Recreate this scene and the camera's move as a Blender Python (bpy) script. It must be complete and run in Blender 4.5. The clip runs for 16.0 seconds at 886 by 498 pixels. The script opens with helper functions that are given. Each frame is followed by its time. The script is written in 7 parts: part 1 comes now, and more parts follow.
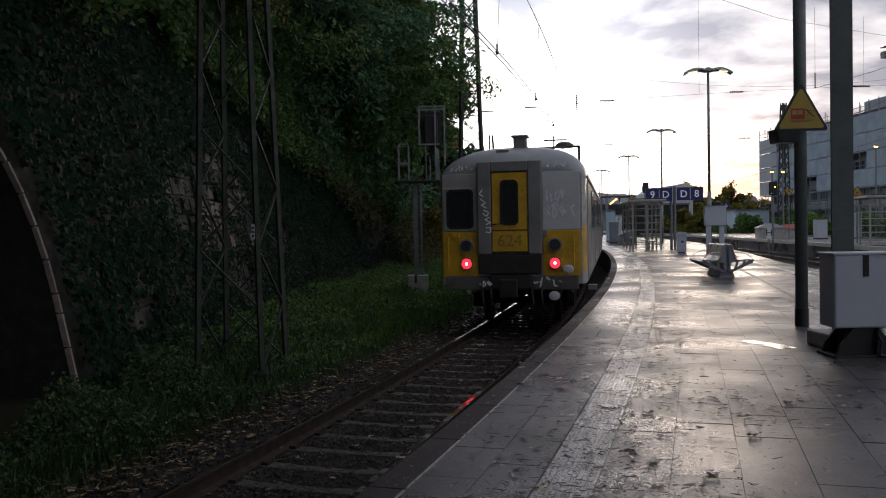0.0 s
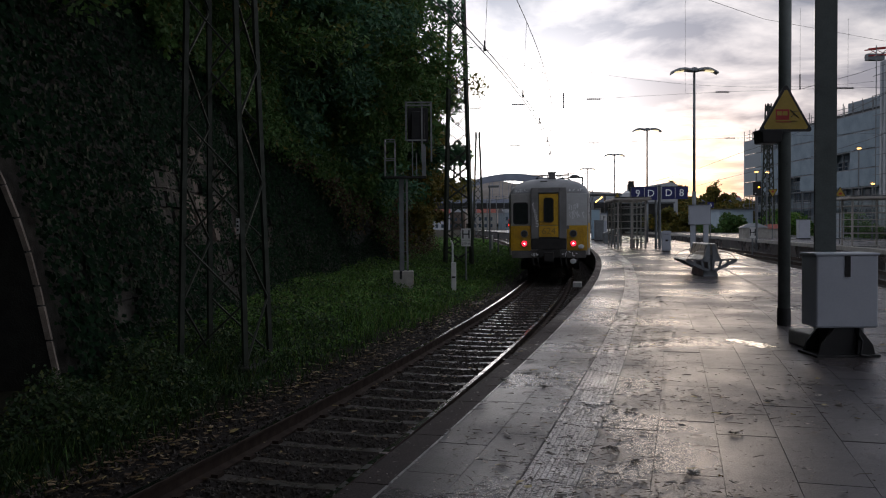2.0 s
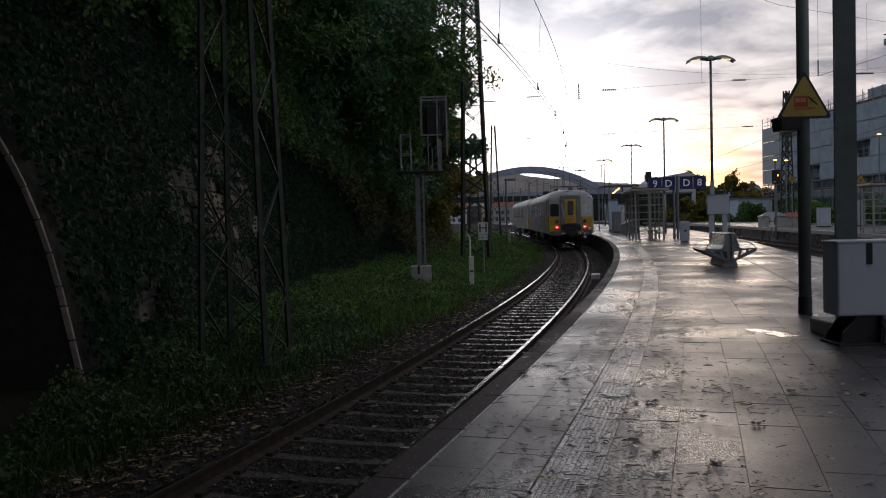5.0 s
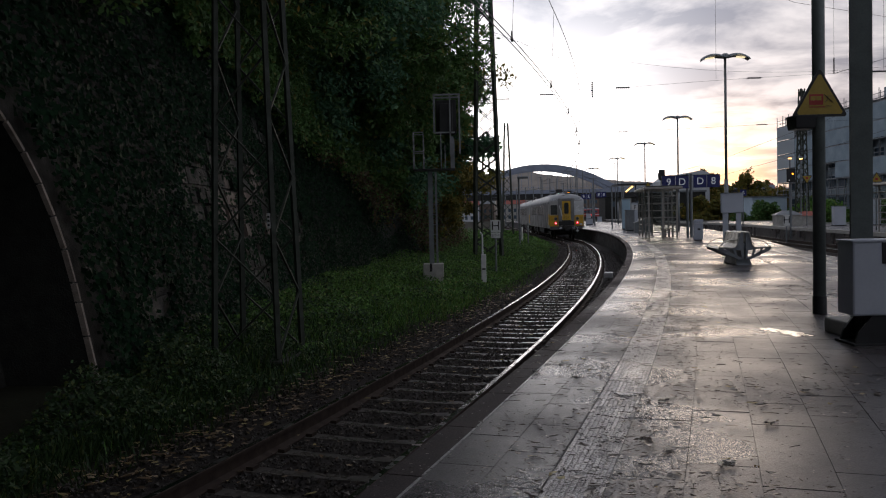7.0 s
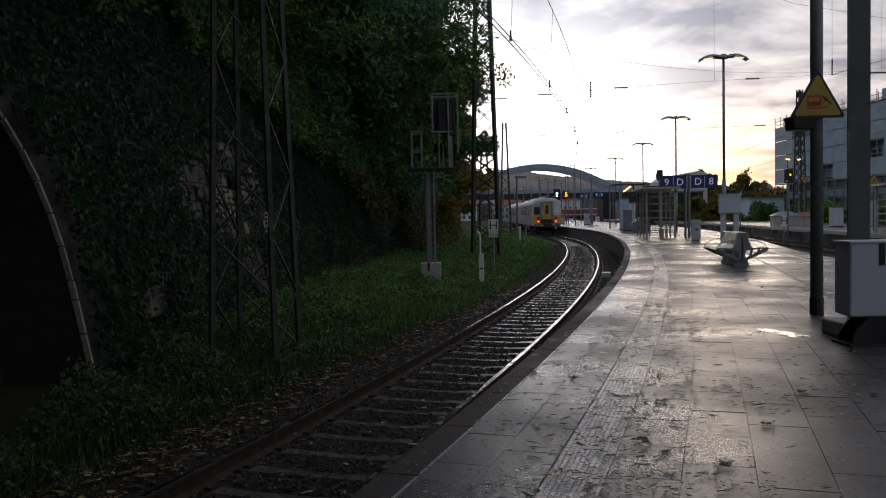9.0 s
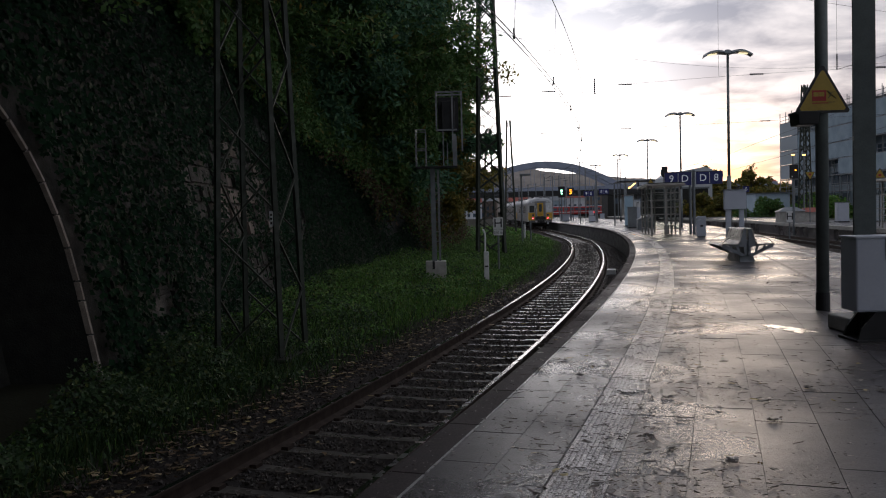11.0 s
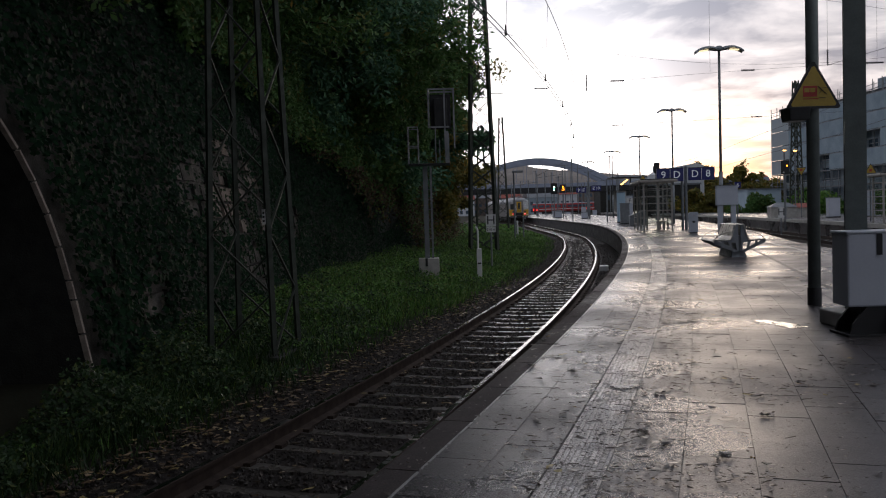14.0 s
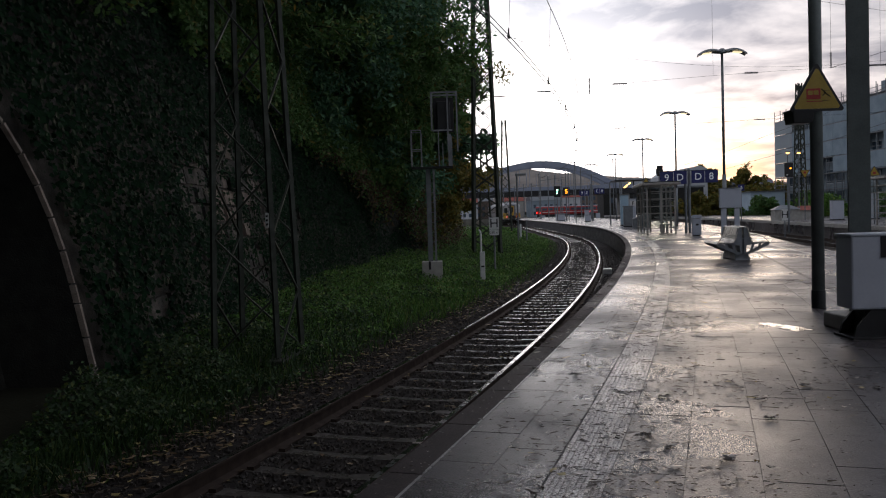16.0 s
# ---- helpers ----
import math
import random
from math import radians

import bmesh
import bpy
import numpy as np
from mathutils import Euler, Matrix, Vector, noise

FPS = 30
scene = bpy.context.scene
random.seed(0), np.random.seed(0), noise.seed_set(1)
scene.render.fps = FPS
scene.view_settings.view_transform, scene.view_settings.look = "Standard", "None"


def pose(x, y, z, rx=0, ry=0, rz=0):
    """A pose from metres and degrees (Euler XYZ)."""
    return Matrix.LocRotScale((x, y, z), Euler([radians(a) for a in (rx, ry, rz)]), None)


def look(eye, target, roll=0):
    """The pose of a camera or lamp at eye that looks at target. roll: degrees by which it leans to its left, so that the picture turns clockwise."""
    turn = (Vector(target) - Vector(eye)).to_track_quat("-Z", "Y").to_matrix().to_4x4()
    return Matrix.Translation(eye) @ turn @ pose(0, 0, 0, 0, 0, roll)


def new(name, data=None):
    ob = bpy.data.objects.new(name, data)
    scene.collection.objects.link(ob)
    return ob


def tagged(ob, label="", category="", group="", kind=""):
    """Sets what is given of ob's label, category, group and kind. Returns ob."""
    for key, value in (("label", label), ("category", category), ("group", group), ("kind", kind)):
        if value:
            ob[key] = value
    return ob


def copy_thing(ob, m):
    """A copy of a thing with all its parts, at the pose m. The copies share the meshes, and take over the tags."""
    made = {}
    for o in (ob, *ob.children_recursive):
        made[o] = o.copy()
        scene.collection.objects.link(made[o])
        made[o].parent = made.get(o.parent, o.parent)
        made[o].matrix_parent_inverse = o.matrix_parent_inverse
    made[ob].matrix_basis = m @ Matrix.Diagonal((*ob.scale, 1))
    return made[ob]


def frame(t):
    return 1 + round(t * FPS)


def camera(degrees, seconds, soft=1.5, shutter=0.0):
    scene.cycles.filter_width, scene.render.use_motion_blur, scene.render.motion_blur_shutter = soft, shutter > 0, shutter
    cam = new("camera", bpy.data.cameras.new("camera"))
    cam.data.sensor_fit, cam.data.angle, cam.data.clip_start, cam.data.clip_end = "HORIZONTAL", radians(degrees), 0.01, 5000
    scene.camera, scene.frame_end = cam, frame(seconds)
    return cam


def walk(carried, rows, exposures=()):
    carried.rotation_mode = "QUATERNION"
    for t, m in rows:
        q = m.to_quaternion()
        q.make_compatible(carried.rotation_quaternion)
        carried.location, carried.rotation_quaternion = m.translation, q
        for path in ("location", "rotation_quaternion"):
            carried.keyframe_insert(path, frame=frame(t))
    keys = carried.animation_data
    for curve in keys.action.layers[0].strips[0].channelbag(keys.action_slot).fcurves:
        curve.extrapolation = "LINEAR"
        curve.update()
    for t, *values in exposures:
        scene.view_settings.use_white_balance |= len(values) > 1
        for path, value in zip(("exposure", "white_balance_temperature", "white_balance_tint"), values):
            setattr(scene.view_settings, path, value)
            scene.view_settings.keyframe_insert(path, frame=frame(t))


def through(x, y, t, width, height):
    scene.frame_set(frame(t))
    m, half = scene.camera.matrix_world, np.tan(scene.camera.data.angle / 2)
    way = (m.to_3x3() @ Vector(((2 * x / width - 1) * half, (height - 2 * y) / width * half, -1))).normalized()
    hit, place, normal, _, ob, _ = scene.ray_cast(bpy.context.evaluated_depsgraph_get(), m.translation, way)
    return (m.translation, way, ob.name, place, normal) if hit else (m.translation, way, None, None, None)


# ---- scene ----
cam = camera(55.5, 16.0, soft=1.1)
# The camera stands on the platform and only turns: seconds, slope to the side, slope down, lean
EYE = (0.0, 0.0, 1.30)
TURNS = [
    (0.0, 0.01683, -0.02457, -1.09), (0.5, 0.02838, -0.02503, -0.84), (1.0, 0.03425, -0.02588, -0.62),
    (1.5, 0.03503, -0.02475, -0.52), (2.0, 0.03406, -0.02928, -0.45), (2.5, 0.03359, -0.03367, -0.57),
    (3.0, 0.03126, -0.03478, -0.78), (3.5, 0.02603, -0.03237, -1.19), (4.0, 0.02369, -0.03322, -1.4),
    (6.5, -0.00162, -0.03793, -1.32), (7.0, -0.00148, -0.038, -1.3), (7.5, -0.00119, -0.03602, -1.37),
    (8.0, -0.00035, -0.0364, -1.21), (8.5, 0.0008, -0.03741, -1.11), (9.0, 0.0012, -0.03903, -1.03),
    (11.5, -0.0052, -0.04105, -1.6), (12.0, -0.00183, -0.04121, -1.86), (12.5, 0.00045, -0.04163, -2.07),
    (13.0, 0.00348, -0.04371, -2.02), (13.5, 0.00292, -0.04427, -1.88), (14.0, 0.00368, -0.04452, -1.75),
    (14.5, 0.00131, -0.04289, -1.82), (15.0, 0.0013, -0.04235, -1.77), (15.5, 0.00175, -0.04059, -1.84),
    (16.0, 0.0, -0.04069, -1.83)]
walk(cam, [(t, look(EYE, (a, 1.0, EYE[2] + b), roll)) for t, a, b, roll in TURNS],
     exposures=[(0.0, 0.36), (0.5, 0.25), (1.0, 0.10), (1.5, 0.06), (2.0, 0.0), (3.0, -0.07), (4.0, -0.18), (6.5, -0.08), (9.0, -0.06), (11.5, 0.05), (16.0, 0.07)])

# ---- light: a low sun behind broken cloud, wet evening ----
SUN_AZ, SUN_EL = math.atan2(0.335, 1.0), radians(3.0)
SUN_DIR = Vector((math.sin(SUN_AZ) * math.cos(SUN_EL), math.cos(SUN_AZ) * math.cos(SUN_EL), math.sin(SUN_EL)))


def build_world():
    world = bpy.data.worlds.new("evening_sky")
    scene.world = world
    world.use_nodes = True
    nt = world.node_tree
    nt.nodes.clear()
    n, l = nt.nodes.new, nt.links.new

    def math_node(op, a, b=None, clamp=False):
        m = n("ShaderNodeMath")
        m.operation, m.use_clamp = op, clamp
        for i, v in enumerate((a, b)):
            if v is None:
                continue
            if isinstance(v, (int, float)):
                m.inputs[i].default_value = v
            else:
                l(v, m.inputs[i])
        return m.outputs[0]

    coord = n("ShaderNodeTexCoord").outputs["Generated"]
    sky = n("ShaderNodeTexSky")
    sky.sky_type, sky.sun_disc = "NISHITA", False
    sky.sun_elevation, sky.sun_rotation = SUN_EL, SUN_AZ
    sky.air_density, sky.dust_density = 1.0, 1.5
    # nearness to the glow over the sunset
    glow_dir = Vector((0.115, 1.0, 0.055)).normalized()
    dot = n("ShaderNodeVectorMath")
    dot.operation = "DOT_PRODUCT"
    l(coord, dot.inputs[0])
    dot.inputs[1].default_value = glow_dir
    d = math_node("MAXIMUM", dot.outputs["Value"], 0.0)
    wide = math_node("POWER", d, 15.0)
    tight = math_node("POWER", d, 110.0)
    # low warm light at the sun itself
    dot2 = n("ShaderNodeVectorMath")
    dot2.operation = "DOT_PRODUCT"
    l(coord, dot2.inputs[0])
    dot2.inputs[1].default_value = SUN_DIR
    ember = math_node("POWER", math_node("MAXIMUM", dot2.outputs["Value"], 0.0), 900.0)
    # cloud, flattened towards the horizon
    sep = n("ShaderNodeSeparateXYZ")
    l(coord, sep.inputs[0])
    up = math_node("ADD", math_node("MAXIMUM", sep.outputs["Z"], 0.0), 0.12)
    flat = n("ShaderNodeCombineXYZ")
    l(math_node("DIVIDE", sep.outputs["X"], up), flat.inputs[0])
    l(math_node("DIVIDE", sep.outputs["Y"], up), flat.inputs[1])
    cloud = n("ShaderNodeTexNoise")
    cloud.inputs["Scale"].default_value, cloud.inputs["Detail"].default_value = 1.7, 9.0
    cloud.inputs["Roughness"].default_value, cloud.inputs["Distortion"].default_value = 0.55, 0.35
    l(flat.outputs[0], cloud.inputs["Vector"])
    ramp = n("ShaderNodeValToRGB")
    ramp.color_ramp.elements[0].position, ramp.color_ramp.elements[1].position = 0.43, 0.60
    ramp.color_ramp.elements[0].color = (0.34, 0.40, 0.54, 1)
    ramp.color_ramp.elements[1].color = (1.10, 1.08, 1.15, 1)
    l(cloud.outputs["Fac"], ramp.inputs[0])
    # brightness of the cloud cover: dim all round, bright towards the sunset
    high = n("ShaderNodeMapRange")
    high.interpolation_type = "SMOOTHSTEP"
    l(sep.outputs["Z"], high.inputs[0])
    high.inputs[1].default_value, high.inputs[2].default_value = 0.40, 0.95
    high.inputs[3].default_value, high.inputs[4].default_value = SKY_BASE, SKY_BASE * 1.35
    level = math_node("ADD", math_node("MULTIPLY", wide, 0.52), high.outputs[0])
    lit = n("ShaderNodeVectorMath")
    lit.operation = "SCALE"
    l(ramp.outputs[0], lit.inputs[0])
    l(level, lit.inputs["Scale"])
    warm = n("ShaderNodeVectorMath")
    warm.operation = "SCALE"
    warm.inputs[0].default_value = (1.0, 0.93, 0.87)
    l(math_node("MULTIPLY", tight, 2.7), warm.inputs["Scale"])
    fire = n("ShaderNodeVectorMath")
    fire.operation = "SCALE"
    fire.inputs[0].default_value = (1.0, 0.55, 0.18)
    l(math_node("MULTIPLY", ember, 1.1), fire.inputs["Scale"])
    add1, add2, add3 = n("ShaderNodeVectorMath"), n("ShaderNodeVectorMath"), n("ShaderNodeVectorMath")
    l(lit.outputs[0], add1.inputs[0])
    l(warm.outputs[0], add1.inputs[1])
    l(add1.outputs[0], add2.inputs[0])
    l(fire.outputs[0], add2.inputs[1])
    soft = n("ShaderNodeVectorMath")
    soft.operation = "SCALE"
    soft.inputs["Scale"].default_value = 0.008
    l(sky.outputs[0], soft.inputs[0])
    l(add2.outputs[0], add3.inputs[0])
    l(soft.outputs[0], add3.inputs[1])
    # the low haze by the sun turns orange
    low = n("ShaderNodeMapRange")
    low.interpolation_type = "SMOOTHSTEP"
    l(sep.outputs["Z"], low.inputs[0])
    low.inputs[1].default_value, low.inputs[2].default_value = 0.022, 0.06
    low.inputs[3].default_value, low.inputs[4].default_value = 1.0, 0.0
    near_sun = math_node("POWER", math_node("MAXIMUM", dot2.outputs["Value"], 0.0), 420.0)
    tint = n("ShaderNodeMix")
    tint.data_type = "RGBA"
    tint.blend_type = "MULTIPLY"
    l(math_node("MULTIPLY", low.outputs[0], near_sun, True), tint.inputs[0])
    l(add3.outputs[0], tint.inputs[6])
    tint.inputs[7].default_value = (1.0, 0.84, 0.58, 1)
    bg = n("ShaderNodeBackground")
    l(tint.outputs[2], bg.inputs["Color"])
    bg.inputs["Strength"].default_value = 1.0
    out = n("ShaderNodeOutputWorld")
    l(bg.outputs[0], out.inputs[0])


SKY_BASE = 0.50
build_world()
sun_data = bpy.data.lights.new("sun", "SUN")
sun_data.energy, sun_data.angle, sun_data.color = 0.12, radians(12), (1.0, 0.80, 0.62)
sun_lamp = new("sun", sun_data)
sun_lamp.matrix_world = look((0, 0, 30), Vector((0, 0, 30)) - Vector((SUN_DIR.x, SUN_DIR.y, math.sin(radians(7)))))

# ---- materials ----
def material(name, base, other=None, rough=0.6, metal=0.0, scale=6.0, fine=60.0, bump=0.15, spread=0.5, rough_var=0.15,
             island=0.0, coat=0.0, emit=None, dist=0.01, transmit=0.0, spec=0.5):
    """Base and second colour mixed by two scales of noise, with uneven gloss and fine relief."""
    m = bpy.data.materials.new(name)
    m.use_nodes = True
    nt = m.node_tree
    n, l = nt.nodes.new, nt.links.new
    b = nt.nodes["Principled BSDF"]
    other = other or tuple(c * 0.6 for c in base)
    pos = n("ShaderNodeTexCoord").outputs["Object"]
    big, small = n("ShaderNodeTexNoise"), n("ShaderNodeTexNoise")
    for t, s, dt in ((big, scale, 5.0), (small, fine, 3.0)):
        t.inputs["Scale"].default_value, t.inputs["Detail"].default_value = s, dt
        l(pos, t.inputs["Vector"])
    mixv = n("ShaderNodeMath")
    mixv.operation = "MULTIPLY_ADD"
    l(small.outputs["Fac"], mixv.inputs[0])
    mixv.inputs[1].default_value = 0.4
    half = n("ShaderNodeMath")
    half.operation = "MULTIPLY_ADD"
    l(big.outputs["Fac"], half.inputs[0])
    half.inputs[1].default_value, half.inputs[2].default_value = 0.6, 0.0
    l(half.outputs[0], mixv.inputs[2])
    ramp = n("ShaderNodeMapRange")
    l(mixv.outputs[0], ramp.inputs[0])
    ramp.inputs[1].default_value, ramp.inputs[2].default_value = 0.5 - spread * 0.35, 0.5 + spread * 0.35
    fac = ramp.outputs[0]
    if island:
        rnd = n("ShaderNodeNewGeometry").outputs["Random Per Island"]
        ad = n("ShaderNodeMath")
        ad.operation, ad.use_clamp = "MULTIPLY_ADD", True
        sub = n("ShaderNodeMath")
        sub.operation = "SUBTRACT"
        l(rnd, sub.inputs[0])
        sub.inputs[1].default_value = 0.5
        l(sub.outputs[0], ad.inputs[0])
        ad.inputs[1].default_value = island
        l(fac, ad.inputs[2])
        fac = ad.outputs[0]
    mix = n("ShaderNodeMix")
    mix.data_type = "RGBA"
    l(fac, mix.inputs[0])
    mix.inputs[6].default_value, mix.inputs[7].default_value = (*base, 1), (*other, 1)
    l(mix.outputs[2], b.inputs["Base Color"])
    rr = n("ShaderNodeMapRange")
    l(big.outputs["Fac"], rr.inputs[0])
    rr.inputs[1].default_value, rr.inputs[2].default_value = 0.3, 0.7
    rr.inputs[3].default_value, rr.inputs[4].default_value = max(0.02, rough - rough_var), min(1.0, rough + rough_var)
    l(rr.outputs[0], b.inputs["Roughness"])
    b.inputs["Metallic"].default_value = metal
    b.inputs["Specular IOR Level"].default_value = spec
    b.inputs["Coat Weight"].default_value, b.inputs["Coat Roughness"].default_value = coat, 0.15
    b.inputs["Transmission Weight"].default_value = transmit
    if bump:
        bp = n("ShaderNodeBump")
        bp.inputs["Strength"].default_value, bp.inputs["Distance"].default_value = bump, dist
        l(mixv.outputs[0], bp.inputs["Height"])
        l(bp.outputs[0], b.inputs["Normal"])
    if emit:
        b.inputs["Emission Color"].default_value, b.inputs["Emission Strength"].default_value = (*emit[0], 1), emit[1]
    return m


def leaf_material(name, a, c, accent=None, rough=0.5, spec=0.25, through=0.22):
    """Leaves that differ from one another, with a little light through them."""
    m = bpy.data.materials.new(name)
    m.use_nodes = True
    nt = m.node_tree
    n, l = nt.nodes.new, nt.links.new
    b = nt.nodes["Principled BSDF"]
    rnd = n("ShaderNodeNewGeometry").outputs["Random Per Island"]
    ramp = n("ShaderNodeValToRGB")
    e = ramp.color_ramp.elements
    e[0].position, e[0].color = 0.0, (*a, 1)
    e[1].position, e[1].color = 0.85, (*c, 1)
    if accent:
        x = e.new(0.97)
        x.color = (*accent, 1)
    l(rnd, ramp.inputs[0])
    l(ramp.outputs[0], b.inputs["Base Color"])
    b.inputs["Roughness"].default_value = rough
    b.inputs["Specular IOR Level"].default_value = spec
    tr = n("ShaderNodeBsdfTranslucent")
    l(ramp.outputs[0], tr.inputs["Color"])
    sh = n("ShaderNodeMixShader")
    sh.inputs[0].default_value = through
    l(b.outputs[0], sh.inputs[1])
    l(tr.outputs[0], sh.inputs[2])
    l(sh.outputs[0], nt.nodes["Material Output"].inputs[0])
    return m


def glow(name, color, strength):
    m = bpy.data.materials.new(name)
    m.use_nodes = True
    b = m.node_tree.nodes["Principled BSDF"]
    b.inputs["Base Color"].default_value = (*color, 1)
    b.inputs["Emission Color"].default_value, b.inputs["Emission Strength"].default_value = (*color, 1), strength
    return m


def wet_paving(name, base, other, random_by, gloss=(0.18, 0.45), spec=0.5):
    """Rain-wet concrete slabs: dull damp patches and smooth films of water."""
    m = bpy.data.materials.new(name)
    m.use_nodes = True
    nt = m.node_tree
    n, l = nt.nodes.new, nt.links.new
    b = nt.nodes["Principled BSDF"]
    pos = n("ShaderNodeNewGeometry")
    big, mid, grain = n("ShaderNodeTexNoise"), n("ShaderNodeTexNoise"), n("ShaderNodeTexNoise")
    for t, s, dt in ((big, 0.55, 6.0), (mid, 7.0, 4.0), (grain, 95.0, 3.0)):
        t.inputs["Scale"].default_value, t.inputs["Detail"].default_value = s, dt
        l(pos.outputs["Position"], t.inputs["Vector"])
    rnd = n("ShaderNodeObjectInfo").outputs["Random"] if random_by == "object" else pos.outputs["Random Per Island"]
    a = n("ShaderNodeMath")
    a.operation = "MULTIPLY_ADD"
    l(rnd, a.inputs[0])
    a.inputs[1].default_value = 0.55
    l(mid.outputs["Fac"], a.inputs[2])
    mr = n("ShaderNodeMapRange")
    l(a.outputs[0], mr.inputs[0])
    mr.inputs[1].default_value, mr.inputs[2].default_value = 0.35, 1.2
    mix = n("ShaderNodeMix")
    mix.data_type = "RGBA"
    l(mr.outputs[0], mix.inputs[0])
    mix.inputs[6].default_value, mix.inputs[7].default_value = (*base, 1), (*other, 1)
    speck = n("ShaderNodeMapRange")
    l(grain.outputs["Fac"], speck.inputs[0])
    speck.inputs[1].default_value, speck.inputs[2].default_value = 0.35, 0.68
    speck.inputs[3].default_value, speck.inputs[4].default_value = 0.45, 1.75
    grit = n("ShaderNodeVectorMath")
    grit.operation = "SCALE"
    l(mix.outputs[2], grit.inputs[0])
    l(speck.outputs[0], grit.inputs["Scale"])
    l(grit.outputs[0], b.inputs["Base Color"])
    ro = n("ShaderNodeMapRange")
    l(big.outputs["Fac"], ro.inputs[0])
    ro.inputs[1].default_value, ro.inputs[2].default_value = 0.36, 0.62
    ro.inputs[3].default_value, ro.inputs[4].default_value = gloss
    l(ro.outputs[0], b.inputs["Roughness"])
    b.inputs["Specular IOR Level"].default_value = spec
    bp = n("ShaderNodeBump")
    bp.inputs["Strength"].default_value, bp.inputs["Distance"].default_value = 0.4, 0.005
    bp2 = n("ShaderNodeBump")
    bp2.inputs["Strength"].default_value, bp2.inputs["Distance"].default_value = 0.22, 0.012
    l(grain.outputs["Fac"], bp.inputs["Height"])
    l(mid.outputs["Fac"], bp2.inputs["Height"])
    l(bp.outputs[0], bp2.inputs["Normal"])
    l(bp2.outputs[0], b.inputs["Normal"])
    return m


M_SLAB = wet_paving("wet_slab", (0.080, 0.069, 0.070), (0.036, 0.031, 0.033), "object", spec=0.5)
M_SLAB_FAR = wet_paving("wet_slab_rest", (0.080, 0.069, 0.070), (0.036, 0.031, 0.033), "island", spec=0.5)
M_COPING = wet_paving("wet_coping", (0.055, 0.042, 0.041), (0.03, 0.025, 0.025), "island", (0.55, 0.8), 0.2)
M_TACTILE = wet_paving("wet_tactile", (0.60, 0.56, 0.53), (0.40, 0.37, 0.35), "island", (0.18, 0.40))
M_JOINT = material("joint_dirt", (0.08, 0.074, 0.074), spec=0.35, rough=0.55, scale=3)
M_LINE = material("worn_white_line", (0.55, 0.54, 0.52), (0.16, 0.15, 0.15), rough=0.35, scale=9, fine=90, spread=0.6)
M_RAILTOP = material("polished_rail", (0.45, 0.44, 0.42), rough=0.22, metal=1.0, bump=0.03)
M_RAIL = material("rusty_rail", (0.062, 0.043, 0.034), (0.034, 0.025, 0.021), rough=0.8, scale=8, spec=0.15)
M_SLEEPER = material("wet_concrete_sleeper", (0.135, 0.118, 0.105), (0.07, 0.062, 0.055), rough=0.28, scale=4, bump=0.3)
M_BALLAST = material("ballast", (0.05, 0.041, 0.036), (0.02, 0.017, 0.016), rough=0.85, scale=14, fine=80, bump=0.8, dist=0.03, island=0.9, spec=0.15)
M_GRAVEL = material("crushed_stone", (0.085, 0.071, 0.06), (0.03, 0.026, 0.023), rough=0.6, scale=14, fine=80, bump=0.5, dist=0.02, island=0.9, spec=0.3)
M_GROUND = material("damp_soil", (0.035, 0.035, 0.022), (0.018, 0.017, 0.012), spec=0.1, rough=0.95, scale=1.2, fine=30, bump=0.6, dist=0.03)
M_STONE = material("dark_wall_stone", (0.026, 0.026, 0.021), (0.012, 0.012, 0.010), rough=0.7, scale=5, fine=50, bump=0.8, dist=0.03, island=0.8)
M_PALE_STONE = material("pale_wall_stone", (0.20, 0.15, 0.12), (0.09, 0.07, 0.06), rough=0.7, scale=5, fine=50, bump=0.6, dist=0.02)
# arch stones: the lit edge is put into this pale colour
M_ARCH_LITEDGE = material("lit_edge_arch_stone", (0.46, 0.39, 0.33), (0.20, 0.165, 0.14), rough=0.6, scale=7, fine=60, bump=0.5, dist=0.02)
M_STEEL = material("galvanised_steel", (0.30, 0.31, 0.32), (0.18, 0.19, 0.195), rough=0.45, metal=0.5, scale=4)
M_MAST = material("painted_mast_green", (0.17, 0.20, 0.19), (0.11, 0.125, 0.12), rough=0.5, metal=0.1, scale=6)
# darker copy of the mast paint for lattice masts, shade put in
M_MAST_SHADED = material("shaded_mast_paint", (0.050, 0.060, 0.044), (0.024, 0.028, 0.020), rough=0.7, metal=0.0, scale=6)
M_DARKSTEEL = material("dark_steel", (0.035, 0.036, 0.038), (0.02, 0.02, 0.02), rough=0.5, metal=0.3)
M_BLACK = material("black_plastic", (0.012, 0.012, 0.013), rough=0.5)
M_WHITEBOX = material("pale_grey_box", (0.54, 0.57, 0.63), (0.43, 0.46, 0.52), rough=0.45, scale=3, fine=40, bump=0.05, spread=0.9)
M_CONCRETE = material("pale_concrete", (0.50, 0.48, 0.44), (0.30, 0.29, 0.26), rough=0.7, scale=5, bump=0.4)
M_GREYPAINT = material("grey_paint", (0.22, 0.24, 0.25), (0.15, 0.16, 0.17), rough=0.45, metal=0.2)
M_SIGNYELLOW = material("sign_yellow", (0.44, 0.30, 0.03), (0.30, 0.20, 0.02), rough=0.4, scale=5, bump=0.03)
M_SIGNRED = material("sign_red", (0.45, 0.03, 0.02), rough=0.45, bump=0.0)
M_SIGNBLUE = material("sign_blue", (0.012, 0.02, 0.16), (0.01, 0.015, 0.11), rough=0.35, bump=0.02)
